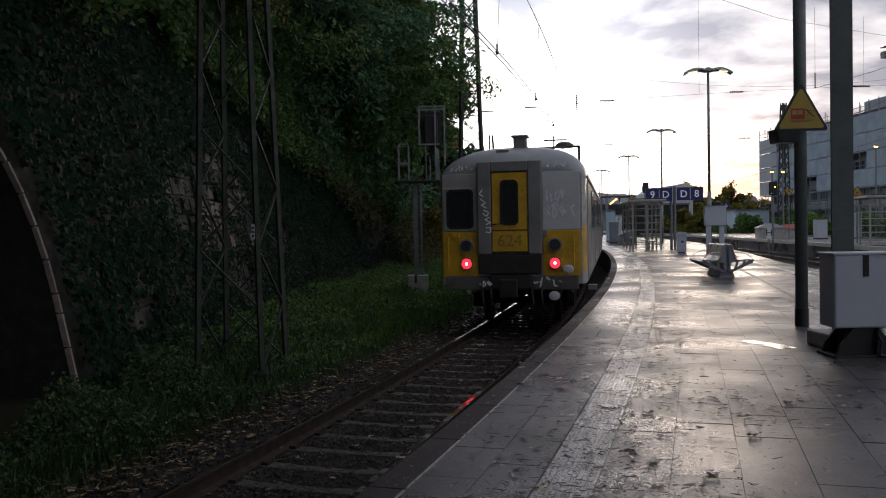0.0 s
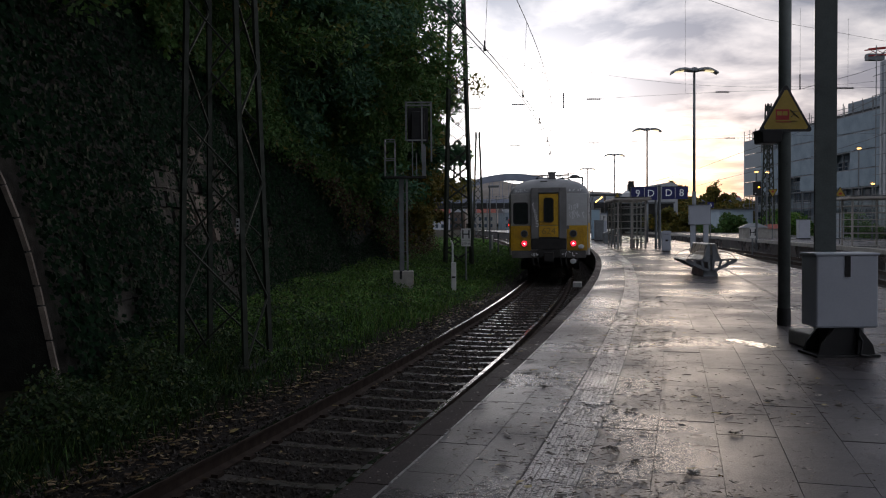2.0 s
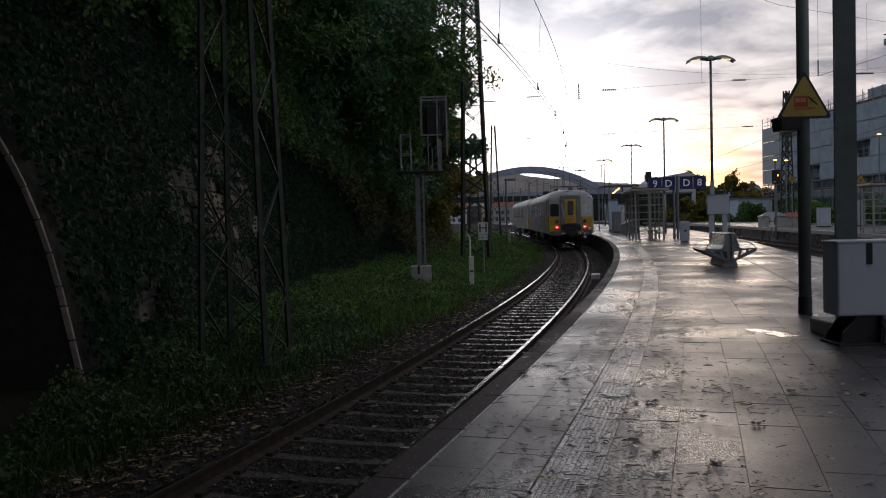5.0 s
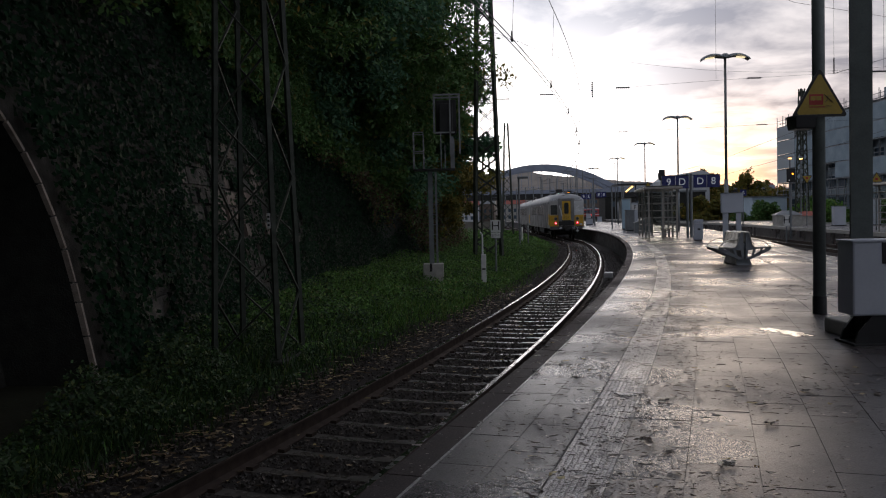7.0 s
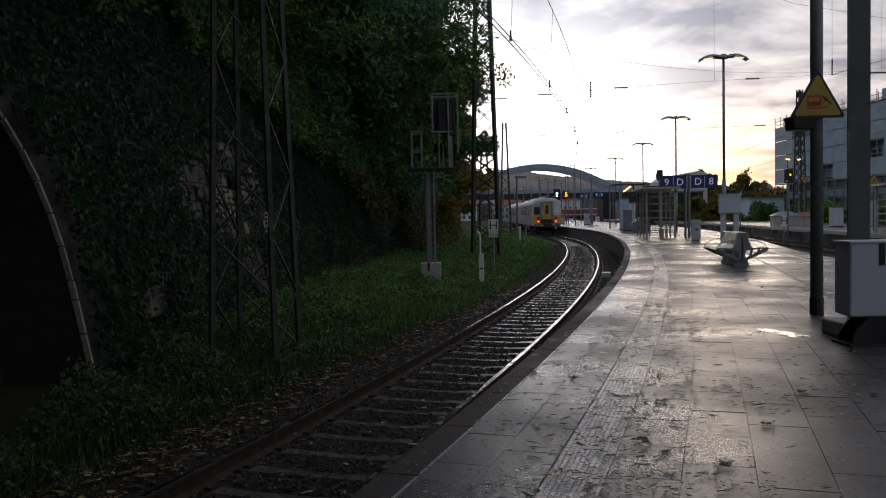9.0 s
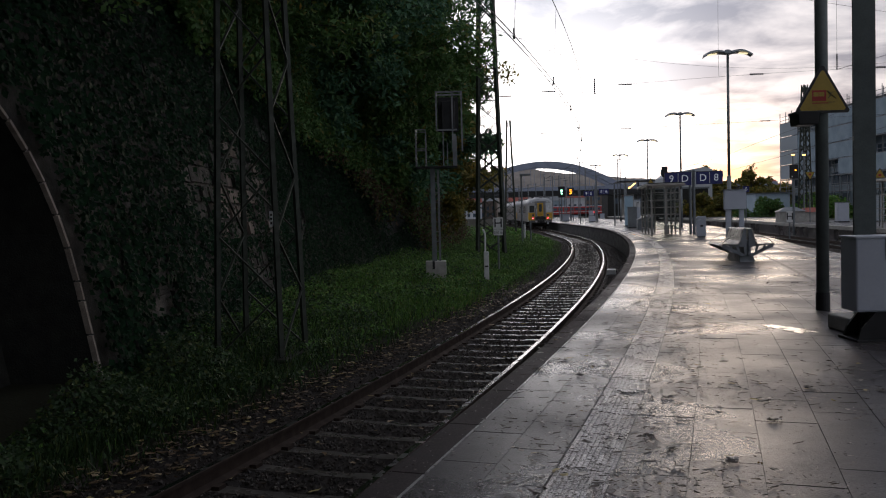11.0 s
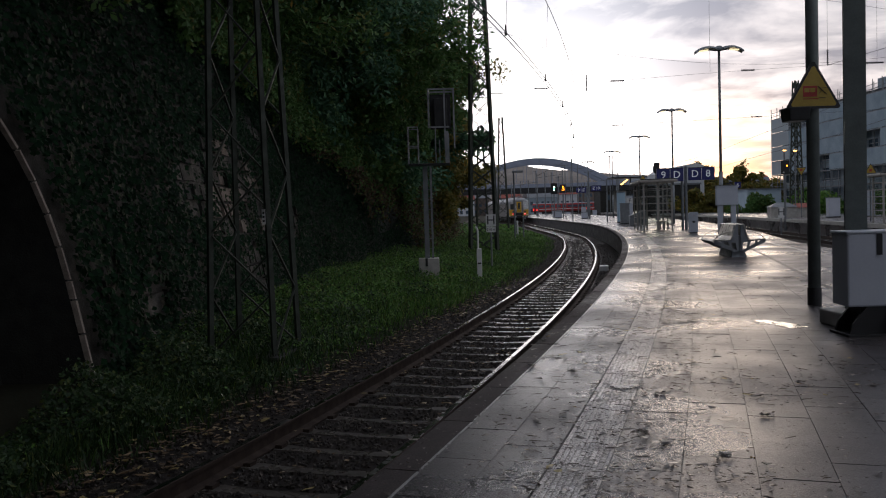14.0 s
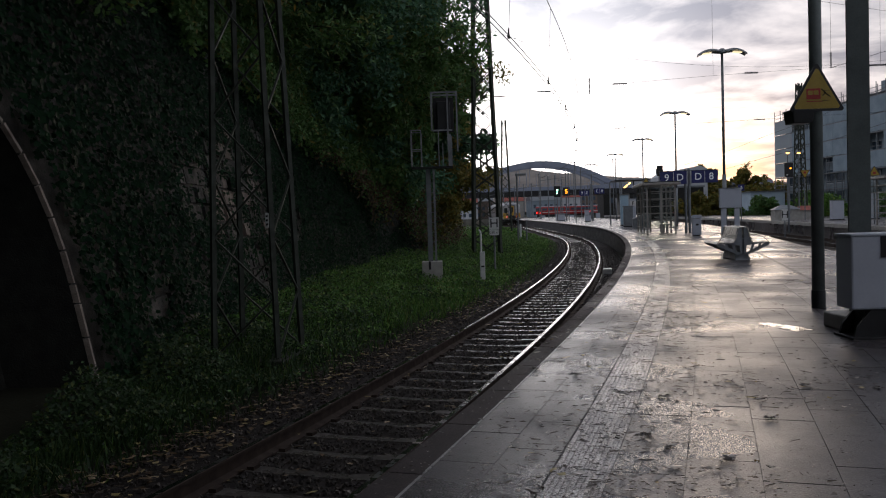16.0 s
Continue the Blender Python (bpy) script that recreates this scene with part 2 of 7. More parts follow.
M_WHITE = material("white_paint", (0.75, 0.75, 0.74), (0.60, 0.60, 0.58), rough=0.45, bump=0.03)
# slight glow added to brighten the white board letters, no lamp behind them
M_GLOWLETTER = glow("brightened_lettering", (0.80, 0.83, 0.88), 0.12)
M_WIRE = material("wire", (0.03, 0.03, 0.032), rough=0.5, bump=0.0)
M_BENCH = material("bench_steel", (0.60, 0.55, 0.47), (0.46, 0.43, 0.38), rough=0.35, metal=0.5)
M_BENCHGREY = material("bench_frame", (0.28, 0.30, 0.32), rough=0.45, metal=0.3)
M_BARK = material("bark", (0.06, 0.05, 0.04), (0.03, 0.025, 0.02), rough=0.9, scale=9, bump=0.8, dist=0.03)
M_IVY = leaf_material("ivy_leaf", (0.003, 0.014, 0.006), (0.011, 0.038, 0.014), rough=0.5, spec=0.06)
M_CROWN = leaf_material("tree_leaf", (0.055, 0.115, 0.032), (0.12, 0.235, 0.065), (0.20, 0.19, 0.05), through=0.32)
M_CROWN3 = leaf_material("bluish_tree_leaf", (0.042, 0.105, 0.055), (0.10, 0.225, 0.12), (0.14, 0.24, 0.10), through=0.3)
M_CROWN2 = leaf_material("autumn_tree_leaf", (0.09, 0.10, 0.022), (0.21, 0.18, 0.036), (0.34, 0.22, 0.04), through=0.3)
M_BROWNLEAF = leaf_material("brown_creeper_leaf", (0.05, 0.038, 0.022), (0.13, 0.085, 0.045), (0.16, 0.15, 0.05))
# darker tree leaf for the near crowns: canopy shade put into the colour
M_CROWN_SHADED = leaf_material("shaded_tree_leaf", (0.008, 0.02, 0.009), (0.026, 0.05, 0.02), (0.08, 0.085, 0.03), through=0.1)
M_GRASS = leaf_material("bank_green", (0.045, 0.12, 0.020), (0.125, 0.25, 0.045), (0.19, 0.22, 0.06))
# darker copy of the bank green: tree shade put into its colour
M_GRASS_SHADED = leaf_material("shaded_bank_green", (0.014, 0.036, 0.012), (0.045, 0.088, 0.026), (0.10, 0.12, 0.03))
M_FALLEN = leaf_material("fallen_leaf", (0.022, 0.016, 0.012), (0.10, 0.075, 0.055), (0.50, 0.44, 0.38), rough=0.32, spec=0.5, through=0.0)
M_BANKLEAF = leaf_material("brown_bank_leaf", (0.04, 0.028, 0.017), (0.22, 0.145, 0.08), (0.42, 0.32, 0.20), rough=0.4, through=0.0)
M_FALLEN2 = leaf_material("yellow_fallen_leaf", (0.16, 0.10, 0.03), (0.36, 0.29, 0.12), rough=0.4, through=0.0)

# ---- building helpers ----
class Geo:
    """Plain lists of corners and faces, put together piece by piece."""

    def __init__(self):
        self.v, self.f, self.m = [], [], []

    def add(self, verts, faces, mat=0):
        k = len(self.v)
        self.v.extend(tuple(p) for p in verts)
        self.f.extend([tuple(i + k for i in q) for q in faces])
        self.m.extend([mat] * len(faces))
        return self

    def box(self, c, s, m=None, mat=0, taper=1.0):
        x, y, z = s[0] / 2, s[1] / 2, s[2] / 2
        p = [Vector((a * x * (taper if b > 0 else 1), e * y * (taper if b > 0 else 1), b * z))
             for b in (-1, 1) for a, e in ((-1, -1), (1, -1), (1, 1), (-1, 1))]
        c = Vector(c)
        p = [(m @ q if m else q) + c for q in p]
        return self.add(p, [(3, 2, 1, 0), (4, 5, 6, 7), (0, 1, 5, 4), (1, 2, 6, 5), (2, 3, 7, 6), (3, 0, 4, 7)], mat)

    def span(self, a, b, mat=0):
        """A box between two corners."""
        return self.box([(p + q) / 2 for p, q in zip(a, b)], [abs(q - p) for p, q in zip(a, b)], None, mat)

    def tube(self, a, b, r, r2=None, n=8, mat=0, cap=True):
        a, b = Vector(a), Vector(b)
        r2 = r if r2 is None else r2
        q = (b - a).to_track_quat("Z", "Y").to_matrix()
        ring = [q @ Vector((math.cos(6.28319 * i / n), math.sin(6.28319 * i / n), 0)) for i in range(n)]
        vs = [a + k * r for k in ring] + [b + k * r2 for k in ring]
        fs = [(i, (i + 1) % n, n + (i + 1) % n, n + i) for i in range(n)]
        if cap:
            fs += [tuple(range(n - 1, -1, -1)), tuple(range(n, 2 * n))]
        return self.add(vs, fs, mat)

    def bar(self, a, b, w, h=None, mat=0):
        """A square-section bar from a to b."""
        a, b = Vector(a), Vector(b)
        q = (b - a).to_track_quat("Z", "Y").to_matrix()
        return self.box((a + b) / 2, (w, h or w, (b - a).length), q, mat)

    def chain(self, pts, r, n=6, mat=0):
        for a, b in zip(pts, pts[1:]):
            self.tube(a, b, r, n=n, mat=mat)
        return self

    def prism(self, poly, a, b, mat=0):
        """A polygon given by 3D points, pushed from offset a to offset b."""
        a, b = Vector(a), Vector(b)
        k = len(poly)
        vs = [Vector(p) + a for p in poly] + [Vector(p) + b for p in poly]
        fs = [tuple(range(k - 1, -1, -1)), tuple(range(k, 2 * k))] + [(i, (i + 1) % k, k + (i + 1) % k, k + i) for i in range(k)]
        return self.add(vs, fs, mat)

    def sweep(self, rings, close=True, caps=True, mat=0):
        """Skin over rings of equal length."""
        k = len(rings[0])
        vs = [p for r in rings for p in r]
        fs = []
        for j in range(len(rings) - 1):
            for i in range(k if close else k - 1):
                a, b = j * k + i, j * k + (i + 1) % k
                fs.append((a, b, b + k, a + k))
        if caps and close:
            fs += [tuple(range(k - 1, -1, -1)), tuple(range((len(rings) - 1) * k, len(rings) * k))]
        return self.add(vs, fs, mat)

    def dome(self, c, rx, ry, rz, n=10, k=5, mat=0, full=False):
        c = Vector(c)
        lo = -90 if full else 0
        rings = []
        for j in range(k + 1):
            e = radians(lo + (89.0 - lo) * j / k)
            rings.append([c + Vector((rx * math.cos(e) * math.cos(6.28319 * i / n), ry * math.cos(e) * math.sin(6.28319 * i / n),
                                      rz * math.sin(e))) for i in range(n)])
        return self.sweep(rings, mat=mat)

    def mesh(self, name, mats, smooth=False):
        me = bpy.data.meshes.new(name)
        me.from_pydata([tuple(p) for p in self.v], [], self.f)
        for x in mats if isinstance(mats, (list, tuple)) else [mats]:
            me.materials.append(x)
        me.polygons.foreach_set("material_index", self.m)
        if smooth:
            me.polygons.foreach_set("use_smooth", [True] * len(me.polygons))
        me.update()
        return me


def part(name, geo, mats, parent=None, label="", smooth=False, bevel=0.0, at=None):
    """Links a Geo as one mesh object under a thing or a part."""
    ob = new(name, geo.mesh(name, mats, smooth))
    if parent is not None:
        ob.parent = parent
    if at is not None:
        ob.matrix_basis = at
    if label:
        tagged(ob, label)
    if bevel:
        b = ob.modifiers.new("edge", "BEVEL")
        b.width, b.segments, b.limit_method, b.angle_limit = bevel, 2, "ANGLE", radians(40)
    return ob


def thing(name, m, label, category, group="", kind=""):
    """An empty at the thing's base that carries its parts."""
    ob = new(name)
    ob.matrix_basis = m
    return tagged(ob, label, category, group, kind)


def text_geo(body, size, depth=0.004):
    """Raised lettering in the built-in font, in the XZ plane, facing -Y."""
    cu = bpy.data.curves.new("lettering", "FONT")
    cu.body, cu.size, cu.extrude, cu.align_x, cu.align_y, cu.resolution_u = body, size, depth, "CENTER", "CENTER", 3
    ob = bpy.data.objects.new("lettering", cu)
    scene.collection.objects.link(ob)
    me = bpy.data.meshes.new_from_object(ob.evaluated_get(bpy.context.evaluated_depsgraph_get()))
    g = Geo()
    q = Matrix.Rotation(radians(90), 4, "X")
    g.add([q @ v.co for v in me.vertices], [tuple(p.vertices) for p in me.polygons])
    bpy.data.objects.remove(ob)
    bpy.data.curves.remove(cu)
    bpy.data.meshes.remove(me)
    return g


def quads_mesh(name, centre, axis_u, axis_v, mats, fold=0.25, pick=None):
    """Many folded leaves as one mesh: each a pointed blade of four corners, bent along its rib."""
    centre, u, v = (np.asarray(a, dtype=np.float64) for a in (centre, axis_u, axis_v))
    k = len(centre)
    nrm = np.cross(u, v)
    nrm /= np.linalg.norm(nrm, axis=1)[:, None] + 1e-9
    lift = nrm * (np.linalg.norm(v, axis=1)[:, None] * fold)
    co = np.empty((k, 4, 3))
    co[:, 0], co[:, 1], co[:, 2], co[:, 3] = centre - u, centre - v + lift, centre + u, centre + v + lift
    me = bpy.data.meshes.new(name)
    me.vertices.add(k * 4)
    me.vertices.foreach_set("co", co.ravel())
    idx = (np.arange(k)[:, None] * 4 + np.array([0, 1, 2, 0, 2, 3])[None, :]).ravel()
    me.loops.add(k * 6)
    me.loops.foreach_set("vertex_index", idx.astype(np.int32))
    me.polygons.add(k * 2)
    me.polygons.foreach_set("loop_start", (np.arange(k * 2) * 3).astype(np.int32))
    me.polygons.foreach_set("loop_total", np.full(k * 2, 3, dtype=np.int32))
    for x in mats if isinstance(mats, (list, tuple)) else [mats]:
        me.materials.append(x)
    if pick is not None:
        me.polygons.foreach_set("material_index", np.repeat(np.asarray(pick), 2).astype(np.int32))
    me.update(calc_edges=True)
    return me


RNG = np.random.default_rng(7)


def leaves(name, centre, size, mats, facing=None, loose=0.7, slim=0.55, fold=0.25, pick=None):
    """Leaves of about the given size (array or number) round the centres, turned at random about the facing."""
    centre = np.asarray(centre, dtype=np.float64)
    k = len(centre)
    n = RNG.normal(size=(k, 3))
    n /= np.linalg.norm(n, axis=1)[:, None]
    if facing is not None:
        n = np.asarray(facing) + n * loose
        n /= np.linalg.norm(n, axis=1)[:, None]
    a = RNG.normal(size=(k, 3))
    u = np.cross(n, a)
    u /= np.linalg.norm(u, axis=1)[:, None] + 1e-9
    v = np.cross(n, u)
    s = (np.broadcast_to(np.asarray(size, dtype=np.float64), (k,)) * RNG.uniform(0.6, 1.35, k))[:, None]
    return new(name, quads_mesh(name, centre, u * s, v * s * slim, mats, fold, pick))


# ---- the plan: the line of the track ----
def axis_x(y):
    """Sideways place of the track's middle line at distance y."""
    k = min(y, 54.0)
    x = 8.0e-6 * k ** 3 - 2.726e-3 * k * k + 0.35194 * k - 2.83 - 0.76
    e = min(max(y - 54.0, 0.0), 16.0)
    return x + 0.1276 * e - 0.0032 * e * e + 0.036 * max(y - 70.0, 0.0) - 0.0008 * min(max(y - 105.0, 0.0), 55.0) ** 2


LINE = []
_s = 0.0
for _i in range(0, 1400):
    _y = -16.0 + 0.2 * _i
    _x = axis_x(_y)
    if LINE:
        _s += math.hypot(_x - LINE[-1][1], _y - LINE[-1][2])
    LINE.append((_s, _x, _y))
LINE_S = np.array([p[0] for p in LINE])
LINE_X = np.array([p[1] for p in LINE])
LINE_Y = np.array([p[2] for p in LINE])
S0 = float(np.interp(0.0, LINE_Y, LINE_S))


def s_of(y):
    return float(np.interp(y, LINE_Y, LINE_S))


def along(s, off=0.0):
    """Place and heading at length s along the track, off metres to its right."""
    x0, y0 = float(np.interp(s - 0.3, LINE_S, LINE_X)), float(np.interp(s - 0.3, LINE_S, LINE_Y))
    x1, y1 = float(np.interp(s + 0.3, LINE_S, LINE_X)), float(np.interp(s + 0.3, LINE_S, LINE_Y))
    h = math.atan2(x1 - x0, y1 - y0)
    return (x0 + x1) / 2 + off * math.cos(h), (y0 + y1) / 2 - off * math.sin(h), h


RAIL_Z = -0.76
EDGE = 1.73


def axis2_x(y):
    """Sideways place of the track along the second platform."""
    pts = ((-16, 4.6), (0, 8.9), (14, 13.0), (36, 19.1), (48, 21.3), (60, 23.0), (78, 26.0), (98, 28.0), (119, 29.5), (260, 38.0))
    return float(np.interp(y, [p[0] for p in pts], [p[1] for p in pts]))


def right_edge_x(y):
    """Sideways place of the platform's other edge."""
    pts = ((-16, 0.6), (0, 4.85), (16.5, 9.26), (27, 11.4), (36.5, 13.85), (48, 16.5), (60, 18.8), (78, 21.4), (98, 22.8), (119, 23.6), (260, 32.0))
    return float(np.interp(y, [p[0] for p in pts], [p[1] for p in pts]))


def wall_x(y):
    """Sideways place of the foot of the retaining wall."""
    pts = ((-20, -4.6), (10, -4.25), (28, -4.2), (34, -3.3), (45, -1.2), (60, 0.2), (75, 0.8))
    return float(np.interp(y, [p[0] for p in pts], [p[1] for p in pts]))

# ---- ground: one sheet to the horizon, with the bank beside the track ----
def ground_z(x, y):
    """Height of the ground: level by the tracks, a low bank towards the wall."""
    d = axis_x(max(min(y, 200.0), -16.0)) - x
    if -16 < y < 90 and d > 1.9:
        rise = min(1.0, (d - 1.9) / 2.6)
        fade = min(1.0, (90 - y) / 25.0)
        return -1.03 + 0.38 * rise * fade + 0.05 * noise.noise((x * 0.9, y * 0.9, 0.0))
    return -1.03


def build_ground():
    def graded(lo, hi, near0, near1, step):
        a = list(np.arange(near0, near1 + 1e-6, step))
        s, p = step, near1
        while p < hi:
            s *= 1.5
            p += s
            a.append(min(p, hi))
        s, p = step, near0
        while p > lo:
            s *= 1.5
            p -= s
            a.insert(0, max(p, lo))
        return a

    xs, ys = graded(-2500, 2500, -8, 8, 0.4), graded(-600, 3200, -8, 64, 0.6)
    g = Geo()
    nx = len(xs)
    g.add([(x, y, ground_z(x, y)) for y in ys for x in xs],
          [(j * nx + i, j * nx + i + 1, (j + 1) * nx + i + 1, (j + 1) * nx + i) for j in range(len(ys) - 1) for i in range(nx - 1)])
    tagged(part("ground", g, M_GROUND, smooth=True), "damp dark soil of the railway bank and yard", "ground", kind="structure")


build_ground()


def ribbon(offsets, s0, s1, step):
    """A swept strip along the track: offsets are (side, height) corners in order."""
    rings, s = [], s0
    while s <= s1 + 1e-6:
        rings.append([(*along(s, o)[:2], z) for o, z in offsets])
        s += step
    return rings


# ---- the near track ----
S_END = s_of(190)
track = thing("railway_track", pose(0, 0, 0), "curved single railway track with worn shiny rails on concrete sleepers", "railway track", kind="structure")
g = Geo()
g.sweep(ribbon([(-2.15, -1.05), (-1.6, -0.91), (-1.0, -0.905), (-0.86, -0.945), (0.86, -0.945), (1.0, -0.905), (1.45, -0.905), (1.72, -0.93)], 0.5, S_END, 1.0), close=False, caps=False)
tagged(part("ballast_bed", g, M_BALLAST, smooth=True), "dark wet gravel bed under the railway track", "ballast", kind="structure")
for side in (-0.7535, 0.7535):
    g = Geo()
    prof = [(-0.075, -0.172), (0.075, -0.172), (0.075, -0.16), (0.012, -0.135), (0.012, -0.045), (0.036, -0.035), (0.036, -0.006),
            (0.028, 0.0), (-0.028, 0.0), (-0.036, -0.006), (-0.036, -0.035), (-0.012, -0.045), (-0.012, -0.135), (-0.075, -0.16)]
    g.sweep(ribbon([(side + a, RAIL_Z + b) for a, b in prof], 0.5, S_END, 0.8))
    k = len(prof)
    for i, f in enumerate(g.f[:-2]):
        if i % k == 7:
            g.m[i] = 1
    part("rail", g, [M_RAIL, M_RAILTOP], track, "worn steel rail with a polished top")


def sleeper_mesh():
    g = Geo()
    rings = []
    for x, w, h in ((-1.3, 0.13, -0.075), (-1.22, 0.15, 0.0), (-0.55, 0.14, -0.004), (-0.25, 0.11, -0.014), (0.25, 0.11, -0.014),
                    (0.55, 0.14, -0.004), (1.22, 0.15, 0.0), (1.3, 0.13, -0.075)):
        rings.append([(x, -w, -0.17), (x, -w * 0.60, h), (x, w * 0.60, h), (x, w, -0.17)])
    g.sweep(rings)
    for sx in (-0.7535, 0.7535):
        for e in (-0.12, 0.12):
            g.box((sx + e, 0, 0.012), (0.07, 0.11, 0.035), mat=1)
    return g.mesh("sleeper", [M_SLEEPER, M_RAIL])


SLEEPER = sleeper_mesh()
SLEEPER_S = []
s = s_of(-13)
while s < s_of(145):
    x, y, h = along(s)
    SLEEPER_S.append(s)
    ob = new("sleeper", SLEEPER)
    ob.parent = track
    ob.matrix_basis = pose(x, y, RAIL_Z - 0.165 + random.uniform(-0.006, 0.004), 0, 0, -math.degrees(h) + random.uniform(-0.8, 0.8))
    s += 0.6 + random.uniform(-0.012, 0.012)


def stones(name, count, y0, y1, o0, o1, size, z, mats, label, bays=False):
    """Loose gravel: small broken stones joined in one mesh."""
    base = np.array([(1, 0, 0), (-1, 0, 0), (0, 1, 0), (0, -1, 0), (0, 0, 1), (0, 0, -1)], dtype=float)
    tri = np.array([(0, 2, 4), (2, 1, 4), (1, 3, 4), (3, 0, 4), (2, 0, 5), (1, 2, 5), (3, 1, 5), (0, 3, 5)])
    sa, sb = s_of(y0), s_of(y1)
    ss = sa + (sb - sa) * RNG.random(count) ** 1.5
    if bays:
        beds = np.array(SLEEPER_S)
        ss = beds[np.clip(np.searchsorted(beds, ss), 0, len(beds) - 1)] + RNG.uniform(0.095, 0.505, count)
    oo = RNG.uniform(o0, o1, count)
    co = np.empty((count, 6, 3))
    for i in range(count):
        x, y, _ = along(ss[i], oo[i])
        q = Euler(RNG.uniform(0, 6.28, 3)).to_matrix()
        b = base * RNG.uniform(0.55, 1.1, (6, 1)) * size * RNG.uniform(0.6, 1.4) + RNG.normal(0, size * 0.12, (6, 3))
        co[i] = b @ np.array(q).T + (x, y, z + RNG.uniform(-0.015, 0.02))
    me = bpy.data.meshes.new(name)
    me.from_pydata(co.reshape(-1, 3).tolist(), [], (np.arange(count)[:, None, None] * 6 + tri[None]).reshape(-1, 3).tolist())
    me.materials.append(mats)
    return tagged(new(name, me), label, "gravel", kind="stuff")


stones("gravel", 26000, 3.5, 58, -0.9, 0.9, 0.023, -0.945, M_GRAVEL, "dark wet crushed stone ballast between the sleepers", True)
stones("shoulder_gravel", 9000, 3.5, 60, -2.0, -0.98, 0.024, -0.908, M_GRAVEL, "dark wet crushed stone on the shoulder of the track")
stones("wall_gravel", 5000, 3.5, 50, 0.98, 1.7, 0.024, -0.908, M_GRAVEL, "dark wet crushed stone along the platform wall")

# ---- the platform ----
def build_platform():
    g = Geo()
    rings = []
    y = -15.0
    while y <= 185:
        x, yy, h = along(s_of(y), EDGE + 0.05)
        xr = max(right_edge_x(yy), x + 4.0)
        xi, yi, _ = along(s_of(y), EDGE + 0.20)
        rings.append([(xi, yi, -1.1), (xi, yi, -0.14), (x, yy, -0.14), (x, yy, -0.006), (xr, yy, -0.006), (xr, yy, -1.1)])
        y += 1.0 if y < 80 else 3.0
    g.sweep(rings)
    return tagged(part("platform", g, M_JOINT), "curved rain-wet railway platform paved with concrete slabs and littered with leaves", "platform", kind="structure")


platform = build_platform()


def slab(s0, s1, o0, o1, gap=0.001, z0=-0.03, z1=0.0, taper=0.001):
    """Corners of one slab that follows the platform's curve."""
    c = [along(s, o)[:2] for s, o in ((s0 + gap, o0 + gap), (s0 + gap, o1 - gap), (s1 - gap, o1 - gap), (s1 - gap, o0 + gap))]
    mx, my = sum(p[0] for p in c) / 4, sum(p[1] for p in c) / 4
    w = max(o1 - o0, 0.05)
    k = 1 - 2 * taper / w
    top = [(mx + (px - mx) * k, my + (py - my) * k, z1) for px, py in c]
    return (mx, my), [(px, py, z0) for px, py in c] + top


SLAB_FACES = [(0, 3, 7, 4), (1, 0, 4, 5), (2, 1, 5, 6), (3, 2, 6, 7), (7, 6, 5, 4)]
# bands across the platform: from, to, length of a slab, kind
BANDS = [(1.93, 2.235, 0.60), (2.235, 2.54, 0.60)]
o = 2.835
while o < 6.4:
    BANDS.append((o, o + 0.352, 0.60))
    o += 0.352


# ---- retaining wall with the blind arch ----
BATTER = 0.20
WALL_FOOT, WALL_TOP = -0.9, 6.4
ARCH_Y0, ARCH_Y1, ARCH_SPRING, ARCH_R = 4.6, 10.25, 0.6, 2.825


def wall_point(y, z, proud=0.0):
    return (wall_x(y) - BATTER * (z - WALL_FOOT) + proud, y, z)


